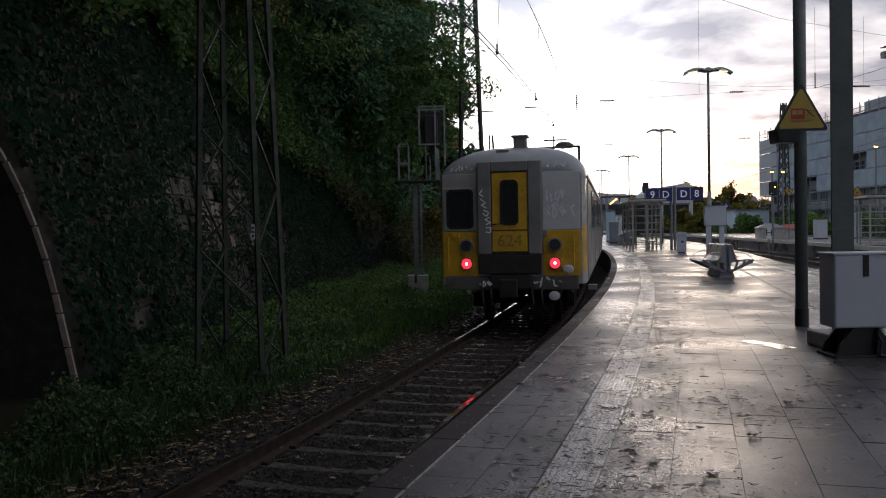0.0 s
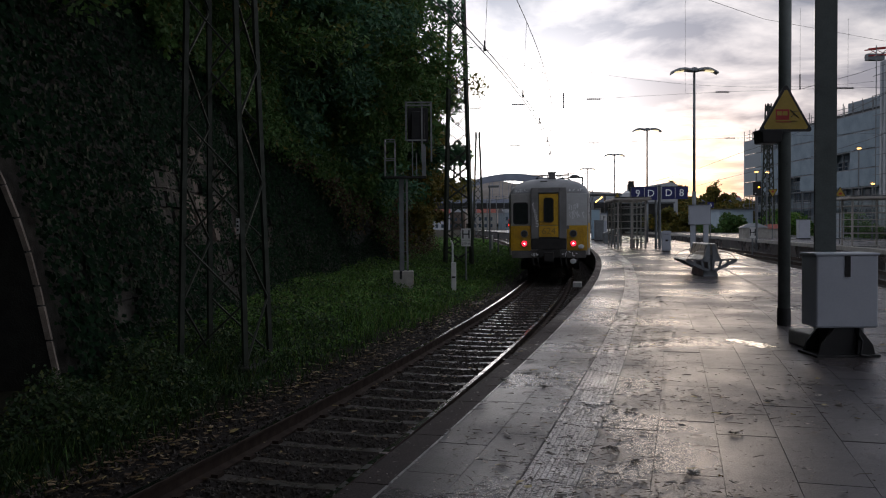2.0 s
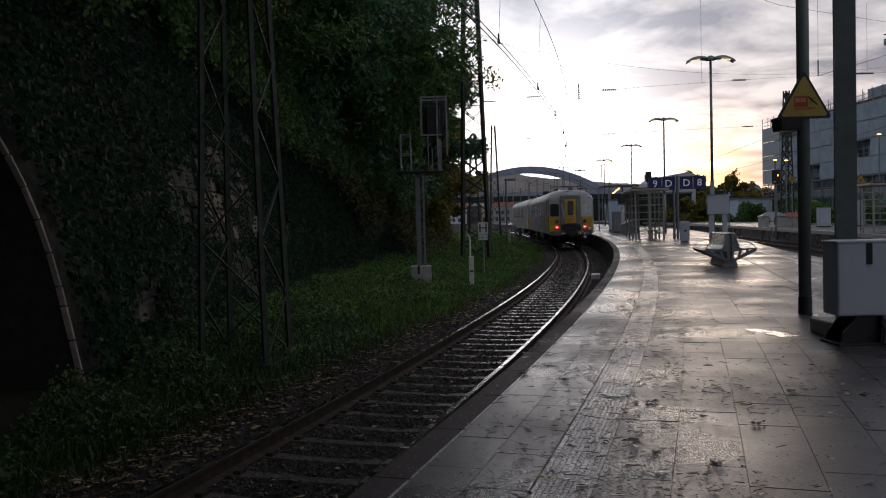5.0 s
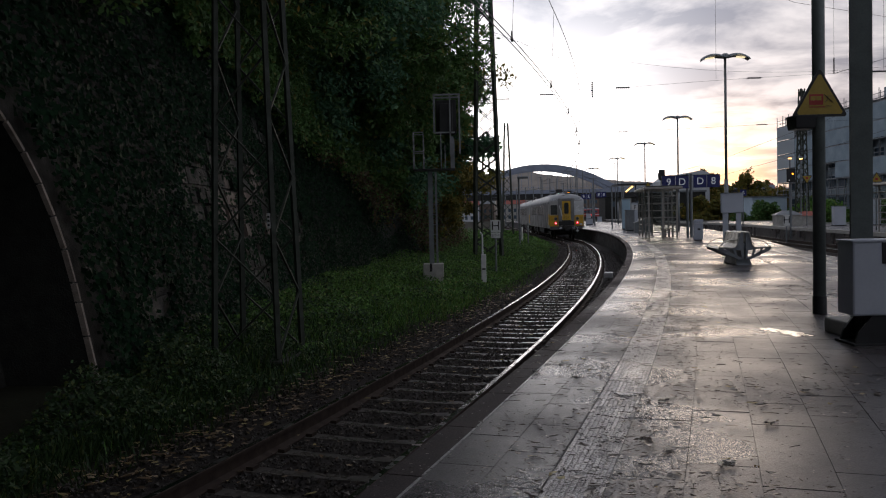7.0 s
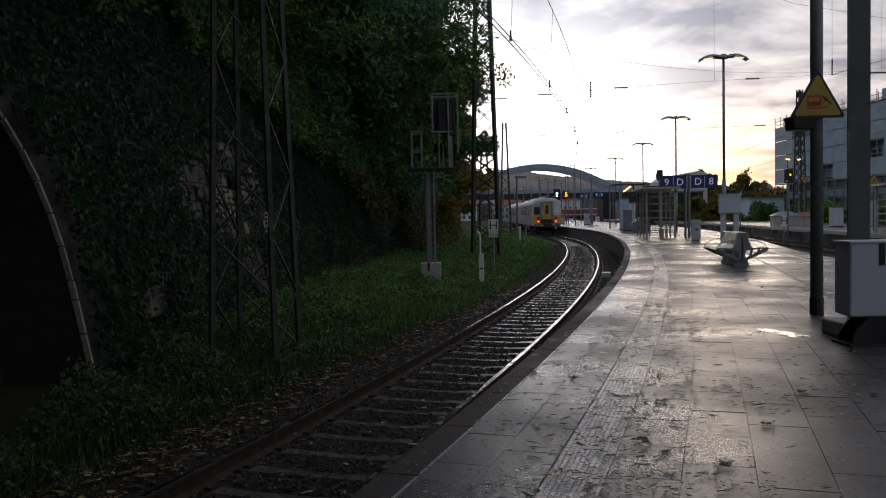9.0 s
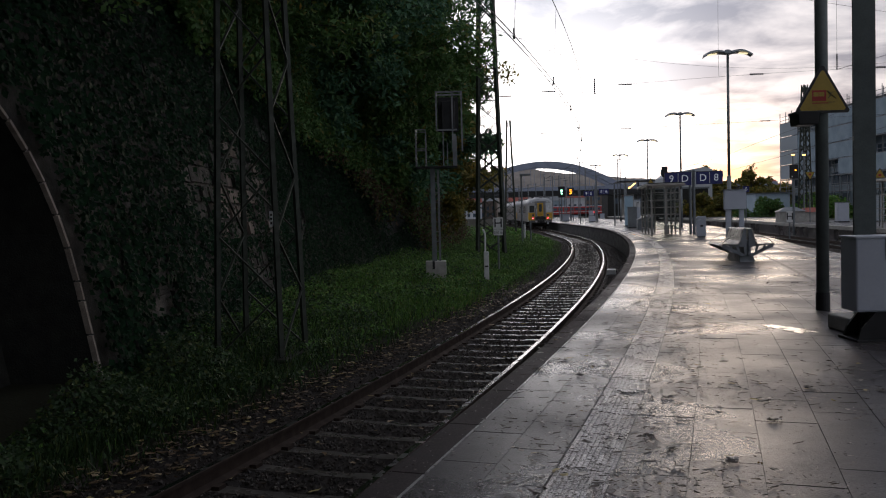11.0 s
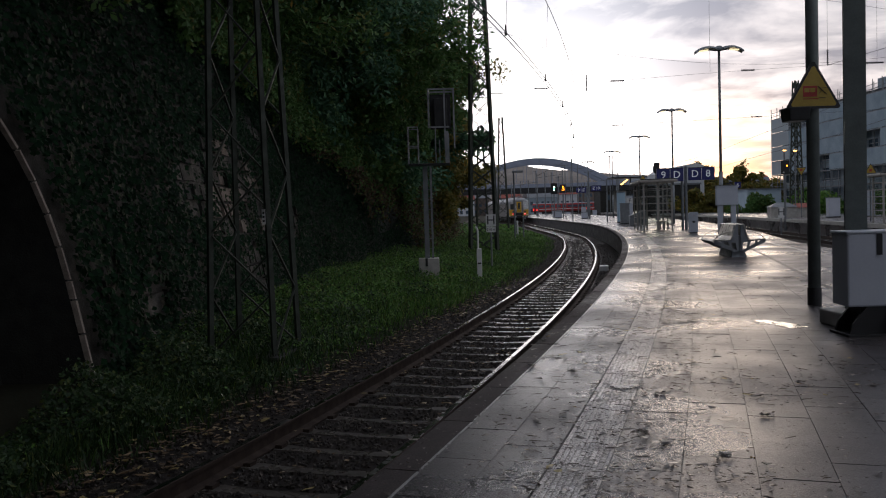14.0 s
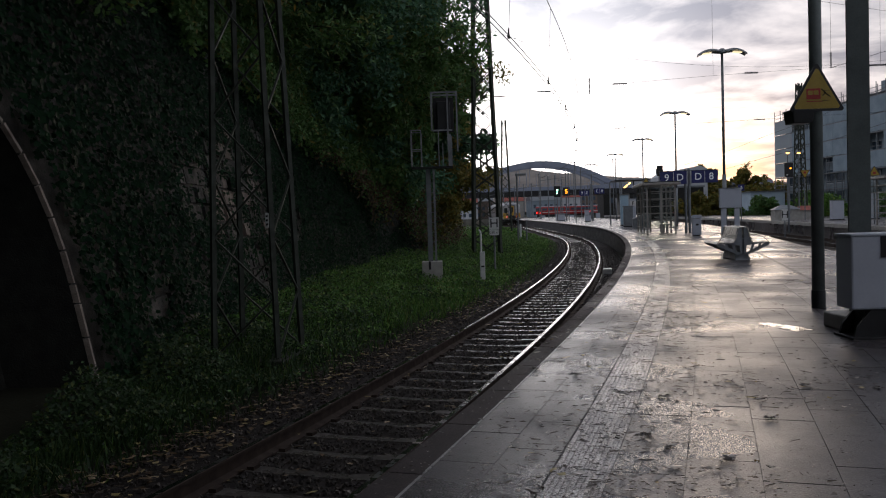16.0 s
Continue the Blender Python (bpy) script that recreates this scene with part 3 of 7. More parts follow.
def build_wall():
    wall = thing("wall_west", pose(0, 0, 0), "old dark stone retaining wall with a blind arch, grown over with ivy", "retaining wall", kind="structure")
    g = Geo()
    # courses beyond the arch, before it, and over it
    ys = [ARCH_Y1] + list(np.arange(11, 76, 1.0))
    g.sweep([[wall_point(y, z) for z in (WALL_FOOT, 1.1, 4.2, WALL_TOP)] + [(wall_x(y) - 3.0, y, WALL_TOP), (wall_x(y) - 3.0, y, WALL_FOOT)] for y in ys])
    ys = [-16, -6, 0, ARCH_Y0]
    g.sweep([[wall_point(y, z) for z in (WALL_FOOT, 1.1, 4.2, WALL_TOP)] + [(wall_x(y) - 3.0, y, WALL_TOP), (wall_x(y) - 3.0, y, WALL_FOOT)] for y in ys])
    mid = (ARCH_Y0 + ARCH_Y1) / 2
    arc = [(mid + ARCH_R * math.cos(radians(a)), ARCH_SPRING + ARCH_R * math.sin(radians(a))) for a in range(0, 181, 12)]
    rings = []
    for y, z in arc:
        rings.append([wall_point(y, z), wall_point(y, WALL_TOP), (wall_x(y) - 3.0, y, WALL_TOP), (wall_x(y) - 3.0, y, z)])
    g.sweep(rings)
    part("masonry", g, M_STONE, wall)
    # back of the niche
    g = Geo()
    g.sweep([[wall_point(y, z, -1.1) for z in (WALL_FOOT, 5.0)] for y in (ARCH_Y0 - 0.3, mid, ARCH_Y1 + 0.3)], close=False, caps=False)
    part("niche_back", g, M_STONE, wall)
    # narrow ring of cut stones round the arch, pale as a painted edge highlight
    pts = [(ARCH_Y1 - 0.014, z) for z in np.arange(WALL_FOOT, ARCH_SPRING, 0.42)] + [(y, z) for y, z in
          [(mid + (ARCH_R - 0.014) * math.cos(radians(a)), ARCH_SPRING + (ARCH_R - 0.014) * math.sin(radians(a))) for a in np.arange(0, 180, 8.4)]]
    for (y0, z0), (y1, z1) in zip(pts, pts[1:]):
        d = Vector((0, y1 - y0, z1 - z0))
        d.normalize()
        out = Vector((0, d.z, -d.y)) * random.uniform(0.035, 0.06)
        q = [(y0 + d.y * 0.012, z0 + d.z * 0.012), (y1 - d.y * 0.012, z1 - d.z * 0.012)]
        quad = [q[0], q[1], (q[1][0] + out.y, q[1][1] + out.z), (q[0][0] + out.y, q[0][1] + out.z)]
        pr = random.uniform(0.035, 0.055)
        g = Geo()
        g.add([wall_point(a, b, -0.02) for a, b in quad] + [wall_point(a, b, pr) for a, b in quad],
              [(0, 1, 5, 4), (1, 2, 6, 5), (2, 3, 7, 6), (3, 0, 4, 7), (4, 5, 6, 7), (3, 2, 1, 0)])
        part("stone", g, M_ARCH_LITEDGE, wall)
    # rough blocks that show between the ivy
    rnd = random.Random(5)
    for z0 in np.arange(-0.5, 5.6, 0.36):
        y = 10.8 + rnd.uniform(0, 0.5)
        while y < 34:
            w = rnd.uniform(0.35, 0.8)
            bare = noise.noise((y * 0.28, z0 * 0.55, 3.0))
            worn = 17.2 < y < 22.0 and 0.9 < z0 < 3.1
            if bare > 0.02 or worn:
                quad = [(y, z0), (y + w - 0.03, z0 + rnd.uniform(-0.02, 0.02)), (y + w - 0.03, z0 + 0.33), (y, z0 + 0.33 + rnd.uniform(-0.02, 0.02))]
                pr = rnd.uniform(0.02, 0.12)
                g = Geo()
                g.add([wall_point(a, b, -0.1) for a, b in quad] + [wall_point(a + 0.02 * (1 if i in (0, 3) else -1), b + 0.02 * (1 if i < 2 else -1), pr) for i, (a, b) in enumerate(quad)],
                      [(0, 1, 5, 4), (1, 2, 6, 5), (2, 3, 7, 6), (3, 0, 4, 7), (4, 5, 6, 7)])
                pale = worn and noise.noise((y * 0.9, z0 * 1.1, 6.0)) > 0.0
                part("stone", g, M_PALE_STONE if pale else M_STONE, wall)
            y += w
    return wall


build_wall()
# unseen plain wall added behind the camera, blocks skylight on the near part
tagged(part("wall_south", Geo().span((-5.5, -6.4, -1.0), (10.0, -6.0, 4.6)), M_STONE), "plain unseen wall added behind the camera to block skylight", "wall", kind="structure")


# ---- ivy on the wall ----
def build_ivy():
    k = 125000
    y = 2 + 50 * RNG.random(k) ** 1.25
    z = RNG.uniform(-0.6, 6.4, k)
    keep = np.ones(k, bool)
    pts, face = [], []
    for i in range(k):
        yy, zz = y[i], z[i]
        mid = (ARCH_Y0 + ARCH_Y1) / 2
        if yy < ARCH_Y1 + 0.06:
            in_arch = zz < ARCH_SPRING or math.hypot(yy - mid, zz - ARCH_SPRING) < ARCH_R + 0.07
            if in_arch:
                continue
        bare = noise.noise((yy * 0.28, zz * 0.55, 3.0))
        if bare > 0.30 and RNG.random() > 0.12:
            continue
        if 17.2 < yy < 22.0 and 0.9 < zz < 3.1 and noise.noise((yy * 1.3, zz * 0.8, 4.0)) > -0.12 and RNG.random() > 0.1:
            continue
        thick = 0.10 + 0.22 * max(0.0, noise.noise((yy * 0.9, zz * 0.9, 8.0)) + 0.25)
        pts.append(wall_point(yy, zz, 0.10 + RNG.random() * thick + (0.15 if zz > 5.6 else 0)))
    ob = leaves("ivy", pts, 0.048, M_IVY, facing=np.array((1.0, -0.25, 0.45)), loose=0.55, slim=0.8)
    tagged(ob, "glossy dark green ivy that covers the stone retaining wall", "ivy", kind="stuff")


build_ivy()


# ---- trees over the wall ----
def build_tree(x, y, z, height, spread, count, mats, label, lean=(0.0, 0.0), leaf=0.14, seed=1, low=0.25):
    rnd = random.Random(seed)
    t = thing("tree", pose(x, y, z), label, "tree", "trees over the retaining wall")
    g = Geo()
    top = Vector((lean[0], lean[1], height * 0.78))
    trunk = [Vector((0, 0, -0.4)) + (top + Vector((0, 0, 0.4))) * f + Vector((math.sin(f * 5 + seed) * 0.25 * f, math.cos(f * 4 + seed) * 0.2 * f, 0)) for f in np.linspace(0, 1, 7)]
    r0 = 0.022 * height
    for i, (a, b) in enumerate(zip(trunk, trunk[1:])):
        g.tube(a, b, r0 * (1 - i / 7.5), r0 * (1 - (i + 1) / 7.5), n=8)
    tips = []
    for i in range(26):
        f = low + (0.98 - low) * i / 25
        a = Vector((0, 0, 0)).lerp(top, f)
        az = rnd.uniform(0, 6.283)
        ln = spread * rnd.uniform(0.55, 1.1) * (1.15 - 0.75 * abs(f - 0.5) * 1.4)
        b = a + Vector((math.cos(az) * ln, math.sin(az) * ln, ln * rnd.uniform(0.0, 0.6)))
        m = a.lerp(b, 0.5) + Vector((0, 0, ln * 0.1))
        g.tube(a, m, r0 * 0.32, r0 * 0.2, n=5)
        g.tube(m, b, r0 * 0.2, r0 * 0.06, n=5)
        tips += [b, m.lerp(b, 0.5), m]
        for _ in range(3):
            c = m.lerp(b, rnd.uniform(0.2, 1)) + Vector((rnd.gauss(0, 1), rnd.gauss(0, 1), rnd.gauss(0, 0.6))) * ln * 0.33
            g.tube(m.lerp(b, 0.4), c, r0 * 0.08, r0 * 0.03, n=4)
            tips.append(c)
    part("trunk", g, M_BARK, t)
    tips.append(top + Vector((0, 0, height * 0.1)))
    tp = np.array([tuple(p) for p in tips])
    sizes = np.array([rnd.uniform(0.5, 1.25) for _ in tips]) * spread * 0.24
    pick = RNG.integers(0, len(tp), count)
    d = RNG.normal(size=(count, 3))
    d /= np.linalg.norm(d, axis=1)[:, None]
    rad = RNG.random(count) ** 0.45
    pts = tp[pick] + d * (rad * sizes[pick])[:, None] * np.array((1.0, 1.0, 0.72))
    pts[:, 2] -= rad * 0.12 * spread * RNG.random(count)
    ob = leaves("crown", pts, leaf * 1.12, mats, facing=np.array((0.4, -0.4, 0.5)), loose=0.8, slim=0.40)
    ob.parent = t
    return t


def build_trees():
    green, autumn = "tall dark green broadleaf tree that leans out over the wall", "broadleaf tree with yellowing autumn leaves over the wall"
    shaded_tree = "dense tree over the ivy wall, shade put into its blackish leaves"
    bluish = "tall bluish green broadleaf tree with feathery leaves above the wall"
    low_tree = "low brownish autumn tree on the bank beside the track"
    # the first three trees stand out of view, added to block skylight
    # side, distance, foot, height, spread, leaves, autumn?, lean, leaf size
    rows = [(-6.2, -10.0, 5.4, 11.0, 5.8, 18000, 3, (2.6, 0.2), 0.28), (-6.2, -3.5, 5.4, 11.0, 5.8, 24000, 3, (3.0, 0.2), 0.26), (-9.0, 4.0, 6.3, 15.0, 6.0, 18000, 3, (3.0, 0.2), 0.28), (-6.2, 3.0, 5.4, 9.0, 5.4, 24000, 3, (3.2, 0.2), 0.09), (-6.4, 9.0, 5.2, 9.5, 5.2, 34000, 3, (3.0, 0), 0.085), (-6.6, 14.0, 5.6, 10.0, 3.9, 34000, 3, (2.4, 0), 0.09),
            (-6.0, 18.5, 6.0, 10.5, 4.6, 60000, 1, (2.8, 0), 0.075), (-6.0, 23.5, 5.0, 11, 4.3, 52000, 0, (2.1, 0), 0.095),
            (-5.6, 29.0, 3.6, 12, 4.3, 52000, 4, (1.9, 0), 0.11), (-5.1, 34.0, 2.0, 14, 4.2, 58000, 0, (2.1, 0), 0.115),
            (-3.85, 40.0, 0.5, 16, 4.4, 60000, 4, (1.0, 0), 0.125), (-3.6, 46.0, -0.6, 17, 4.3, 56000, 0, (0.3, 0), 0.125),
            (-1.9, 53.0, -0.8, 14.5, 3.6, 40000, 1, (1.3, 0), 0.13), (-2.7, 43.0, -0.6, 17, 3.4, 52000, 0, (0.4, 0), 0.12), (-1.9, 47.5, -0.8, 18, 3.1, 46000, 4, (0.2, 0), 0.125), (-3.3, 37.0, 1.0, 15.5, 3.0, 42000, 0, (0.8, 0), 0.11), (-1.2, 62.0, -0.8, 11, 3.4, 15000, 1, (0.6, 0), 0.17),
            (-1.25, 48.0, -0.8, 9.0, 2.3, 24000, 2, (0.4, 0), 0.12), (-1.1, 57.0, -0.8, 9.0, 2.5, 20000, 2, (0.3, 0), 0.13),
            (-9.5, 22, 6.3, 16, 5.5, 16000, 0, (0, 0), 0.22), (-8.5, 34, 5.0, 17, 5.5, 16000, 0, (0, 0), 0.22),
            (-10.5, 11, 6.3, 16, 6, 16000, 0, (0, 0), 0.2), (-6.5, 45, 2.0, 18, 5.5, 16000, 0, (0, 0), 0.24)]
    for i, (x, y, z, h, sp, c, au, ln, lf) in enumerate(rows):
        build_tree(x, y, z, h, sp, c, (M_CROWN, M_CROWN2, M_CROWN2, M_CROWN_SHADED, M_CROWN3)[au], (green, autumn, low_tree, shaded_tree, bluish)[au], ln, lf, seed=20 + i, low=0.1)
    # hanging growth along the top of the wall and down its far part
    k = 70000
    y = RNG.uniform(11, 62, k)
    pts = []
    for i in range(k):
        yy = y[i]
        lump = noise.noise((yy * 0.35, 1.7, 0.0)) + 0.5 * noise.noise((yy * 1.1, 5.0, 0.0))
        f = RNG.random()
        zz = 6.6 - f * (1.6 + 1.3 * lump + max(0, (yy - 24) * 0.28)) + RNG.normal(0, 0.25)
        zz = max(zz, -0.5 if yy > 27 else 1.2)
        pr = 0.3 + RNG.random() * (0.7 + 0.5 * lump + 0.5 * noise.noise((yy * 0.8, zz * 0.8, 2.0))) + max(0, yy - 30) * 0.02
        pts.append(wall_point(yy, zz, pr))
    # the lower and farther growth has turned brown
    brown = np.array([1 if (p[1] > 22 and p[2] < 3.4 + noise.noise((p[1] * 0.4, p[2] * 0.5, 2.0)) * 2.5 and RNG.random() < 0.75) else 0 for p in pts])
    ob = leaves("overhanging_shrubs", pts, 0.07, [M_CROWN, M_BROWNLEAF], facing=np.array((0.7, -0.4, 0.3)), loose=0.9, pick=brown)
    tagged(ob, "dense dark shrubs that hang over the wall and hide its far part", "shrub", kind="stuff")


build_trees()


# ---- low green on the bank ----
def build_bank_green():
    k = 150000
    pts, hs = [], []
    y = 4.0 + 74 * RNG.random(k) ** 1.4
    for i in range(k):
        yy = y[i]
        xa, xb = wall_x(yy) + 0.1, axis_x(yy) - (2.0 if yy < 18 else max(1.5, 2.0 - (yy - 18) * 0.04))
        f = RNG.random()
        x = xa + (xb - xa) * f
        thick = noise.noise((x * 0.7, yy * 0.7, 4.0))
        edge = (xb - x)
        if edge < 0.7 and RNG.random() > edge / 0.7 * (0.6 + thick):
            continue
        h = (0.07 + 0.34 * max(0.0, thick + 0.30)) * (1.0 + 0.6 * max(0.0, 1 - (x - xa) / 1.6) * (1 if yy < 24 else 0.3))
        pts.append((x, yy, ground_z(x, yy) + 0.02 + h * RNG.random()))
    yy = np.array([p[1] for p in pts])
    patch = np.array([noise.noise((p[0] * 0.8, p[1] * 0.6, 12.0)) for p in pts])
    # the nearer the leaf, the likelier it takes the shaded copy
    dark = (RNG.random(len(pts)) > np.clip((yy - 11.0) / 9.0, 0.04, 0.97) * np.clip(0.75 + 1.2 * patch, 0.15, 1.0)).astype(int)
    ob = leaves("bank_herbs", pts, 0.026 + 0.014 * np.clip((yy - 8.0) / 12.0, 0, 1), [M_GRASS, M_GRASS_SHADED], facing=np.array((0.25, -0.3, 0.8)), loose=0.75, slim=0.6, pick=dark)
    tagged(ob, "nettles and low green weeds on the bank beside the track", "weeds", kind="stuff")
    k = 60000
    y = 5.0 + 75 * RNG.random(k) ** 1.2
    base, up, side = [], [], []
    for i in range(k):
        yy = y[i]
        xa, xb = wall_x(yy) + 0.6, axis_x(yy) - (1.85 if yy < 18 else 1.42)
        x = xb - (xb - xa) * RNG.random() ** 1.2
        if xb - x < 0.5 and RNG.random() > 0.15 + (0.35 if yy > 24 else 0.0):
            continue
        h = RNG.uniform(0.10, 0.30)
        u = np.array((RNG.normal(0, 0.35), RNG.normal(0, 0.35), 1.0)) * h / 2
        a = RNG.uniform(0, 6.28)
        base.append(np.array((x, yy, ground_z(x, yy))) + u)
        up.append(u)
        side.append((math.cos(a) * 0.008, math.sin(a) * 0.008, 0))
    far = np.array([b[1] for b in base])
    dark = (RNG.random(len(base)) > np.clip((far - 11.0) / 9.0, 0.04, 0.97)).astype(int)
    me = quads_mesh("bank_grass", base, up, side, [M_GRASS, M_GRASS_SHADED], 0.0, dark)
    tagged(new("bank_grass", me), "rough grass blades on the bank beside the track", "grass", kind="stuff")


def build_far_scrub():
    """Low scrub between the end of the wall and the yard."""
    k = 16000
    pts = []
    for i in range(k):
        y = 60 + 55 * RNG.random() ** 1.3
        x = axis_x(y) - 1.9 - (1.5 + 6.0 * RNG.random()) * RNG.random()
        h = 0.25 + 0.9 * max(0.0, noise.noise((x * 0.5, y * 0.25, 9.0)) + 0.15) * min(1.0, (axis_x(y) - 1.9 - x) / 1.5)
        pts.append((x, y, -1.0 + h * RNG.random()))
    ob = leaves("far_scrub", pts, 0.12, M_GRASS, facing=np.array((0.2, -0.3, 0.7)), loose=0.8)
    tagged(ob, "low dark scrub beside the track beyond the wall", "scrub", kind="stuff")


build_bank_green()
build_far_scrub()

# ---- lattice masts ----
def lattice(g, foot, top, bays, leg=0.05, brace=0.03):
    """Four corner legs from foot to top corners, with crossed braces on each face."""
    foot, top = [Vector(p) for p in foot], [Vector(p) for p in top]
    for a, b in zip(foot, top):
        g.bar(a, b, leg)
    for i in range(4):
        j = (i + 1) % 4
        for k in range(bays):
            f0, f1 = k / bays, (k + 1) / bays
            a, b = foot[i].lerp(top[i], f0), foot[j].lerp(top[j], f1)
            c, d = foot[j].lerp(top[j], f0), foot[i].lerp(top[i], f1)
            if k % 2 == 0:
                g.bar(a, b, brace, brace * 0.5)
            else:
                g.bar(c, d, brace, brace * 0.5)


def build_lattice_mast(x, y, z, wx, wy, height, turn, bays, top_scale, label, leg=0.07, brace=0.032, crossed=False, group="catenary masts"):
    t = thing("catenary_mast", pose(x, y, z, 0, 0, turn), label, "mast", group)
    foot = [(sx * wx / 2, sy * wy / 2, 0) for sx, sy in ((-1, -1), (1, -1), (1, 1), (-1, 1))]
    top = [(a * top_scale, b * top_scale, height) for a, b, _ in foot]
    ft, tp = [Vector(p) for p in foot], [Vector(p) for p in top]
    for a, b in zip(ft, tp):
        part("leg", Geo().bar(a, b, leg), M_MAST_SHADED, t)
    for i in range(4):
        j = (i + 1) % 4
        for k in range(bays):
            f0, f1 = k / bays, (k + 1) / bays
            pairs = [(ft[i].lerp(tp[i], f0), ft[j].lerp(tp[j], f1)), (ft[j].lerp(tp[j], f0), ft[i].lerp(tp[i], f1))]
            for n, (a, b) in enumerate(pairs):
                if crossed or n == k % 2:
                    part("brace", Geo().bar(a, b, brace, brace * 0.8), M_MAST_SHADED, t)
    part("footing", Geo().box((0, 0, -0.28), (wx + 0.2, wy + 0.2, 0.5)), M_STONE, t, bevel=0.03)
    return t


mast_near = build_lattice_mast(-2.87, 12.9, -0.72, 0.98, 1.14, 12.5, -8, 14, 0.42, "dark green lattice catenary mast before the ivy wall")
part("number_tag", Geo().box((0.40, -0.56, 2.02), (0.05, 0.012, 0.22)), M_WHITE, mast_near, "small white number tag")
part("tag_figures", Geo().box((0.40, -0.568, 2.08), (0.03, 0.004, 0.03)).box((0.40, -0.568, 2.02), (0.03, 0.004, 0.03)).box((0.40, -0.568, 1.96), (0.03, 0.004, 0.03)), M_BLACK, mast_near)
mast_two = build_lattice_mast(2.10, 40.0, -0.72, 1.26, 1.26, 13.5, -3, 17, 0.46, "dark lattice catenary mast beside the trees", leg=0.15, brace=0.055, crossed=True)
build_lattice_mast(5.95, 78.0, -0.8, 1.0, 1.0, 10.6, -4, 13, 0.3, "slender lattice mast far along the curve", leg=0.12, brace=0.045, crossed=True)
build_lattice_mast(3.3, 64.0, -0.8, 0.9, 0.9, 8.4, -3, 11, 0.35, "slender lattice mast behind the trees", leg=0.10, brace=0.045, crossed=True)
build_lattice_mast(29.8, 70.0, 0.0, 0.8, 0.8, 11.2, 10, 14, 0.4, "lattice mast on the second platform", leg=0.10, brace=0.045, crossed=True)


# ---- overhead wires ----
def wire(pts, r=0.012, label="overhead wire", name="overhead_wire", mats=None):
    g = Geo().chain(pts, r, n=5)
    return tagged(part(name, g, mats or M_WIRE), label, "overhead wire", "overhead wires")


def insulator(p, along_x=True, length=0.62, r=0.055):
    g = Geo()
    d = Vector((1, 0, 0)) if along_x else Vector((0, 0, 1))
    p = Vector(p)
    g.tube(p - d * length / 2, p + d * length / 2, 0.02)
    n = int(length / 0.085)
    for i in range(n):
        q = p + d * (length * ((i + 0.5) / n - 0.5))
        g.tube(q - d * 0.022, q + d * 0.022, r, r * 0.55, n=10)
    tagged(part("insulator", g, M_DARKSTEEL), "dark ribbed insulator hung in a span wire", "insulator", "insulators")


ys = list(np.arange(-8.0, 90.0, 1.5))
wire([(*along(s_of(y), -0.20)[:2], 4.74) for y in ys], 0.011, "contact wire over the curved track")
wire([(*along(s_of(y), -0.12)[:2], 4.76) for y in ys], 0.011, "second contact wire over the curved track")
wire([(*along(s_of(y), -0.05)[:2], 6.8) for y in ys], 0.010, "messenger wire over the curved track")
for y in (10.8, 16.8, 23.0, 29.0, 35.5, 42, 49, 56):
    a, c = along(s_of(y), -0.16)[:2], along(s_of(y), -0.05)[:2]
    wire([(*a, 4.75), (*c, 6.8)], 0.005, "thin dropper of the overhead line")
    g = Geo().box((*a, 4.78), (0.05, 0.09, 0.07)).tube((a[0], a[1], 4.80), (a[0], a[1], 4.95), 0.018, n=6)
    tagged(part("dropper_clamp", g, M_DARKSTEEL), "small dark clamp on the contact wire", "clamp", "wire clamps")
wire([(1.75, 30.0, 7.85), (4.9, 37.5, 8.35), (7.7, 45.0, 9.05)], 0.008, "thin slanting wire beside the mast")
wire([(x, 40.0, 7.75 + 0.0098 * (x - 17) ** 2) for x in np.arange(2, 33, 1.5)], 0.006, "sagging headspan cable across the tracks")
wire([(x, 40.0, 6.72 + 0.085 * (x - 2) - 0.00175 * (x - 2) ** 2) for x in np.arange(2, 33, 1.5)], 0.006, "cross-span wire over the tracks")
wire([(x, 62.0, 6.95 + 0.03 * (x - 4)) for x in np.arange(3, 40, 2.0)], 0.008, "cross-span wire far over the tracks")
for x in (2.9, 5.0, 8.6, 14.8, 20.6):
    insulator((x, 40.0, 6.72 + 0.085 * (x - 2) - 0.00175 * (x - 2) ** 2), length=0.65 if x < 20 else 1.2)
for x in (7.5, 13.3, 23.5):
    insulator((x, 62.0, 6.95 + 0.03 * (x - 4)), length=0.8)
for x, z in ((7.15, 7.15), (18.56, 8.0)):
    insulator((x, 40.0, z), along_x=False, length=0.75)
wire([(18.56, 40.0, 7.65), (18.56, 40.0, 11.5)], 0.007, "thin hanging wire of the span")
wire([(13.0, 40, 7.5), (13.0, 40, 12.5)], 0.006, "thin hanging wire of the span")
wire([(20.9, 40, 7.7), (20.9, 40, 11.0)], 0.006, "thin hanging wire of the span")
wire([(9.54, 30.0, 9.6), (18.9, 45.0, 12.2), (31.1, 55.0, 13.2), (44, 63, 14.0)], 0.010, "heavy cable high over the platforms")
wire([(18.6, 40.0, 7.65), (25.0, 47.0, 9.6), (40, 63, 14.5)], 0.014, "slanting stay wire over the second track")
for off, z in ((0.0, 4.6), (0.0, 6.1)):
    wire([(axis2_x(y) + off, y, z) for y in np.arange(16, 150, 6.0)], 0.011, "overhead wire of the second track")

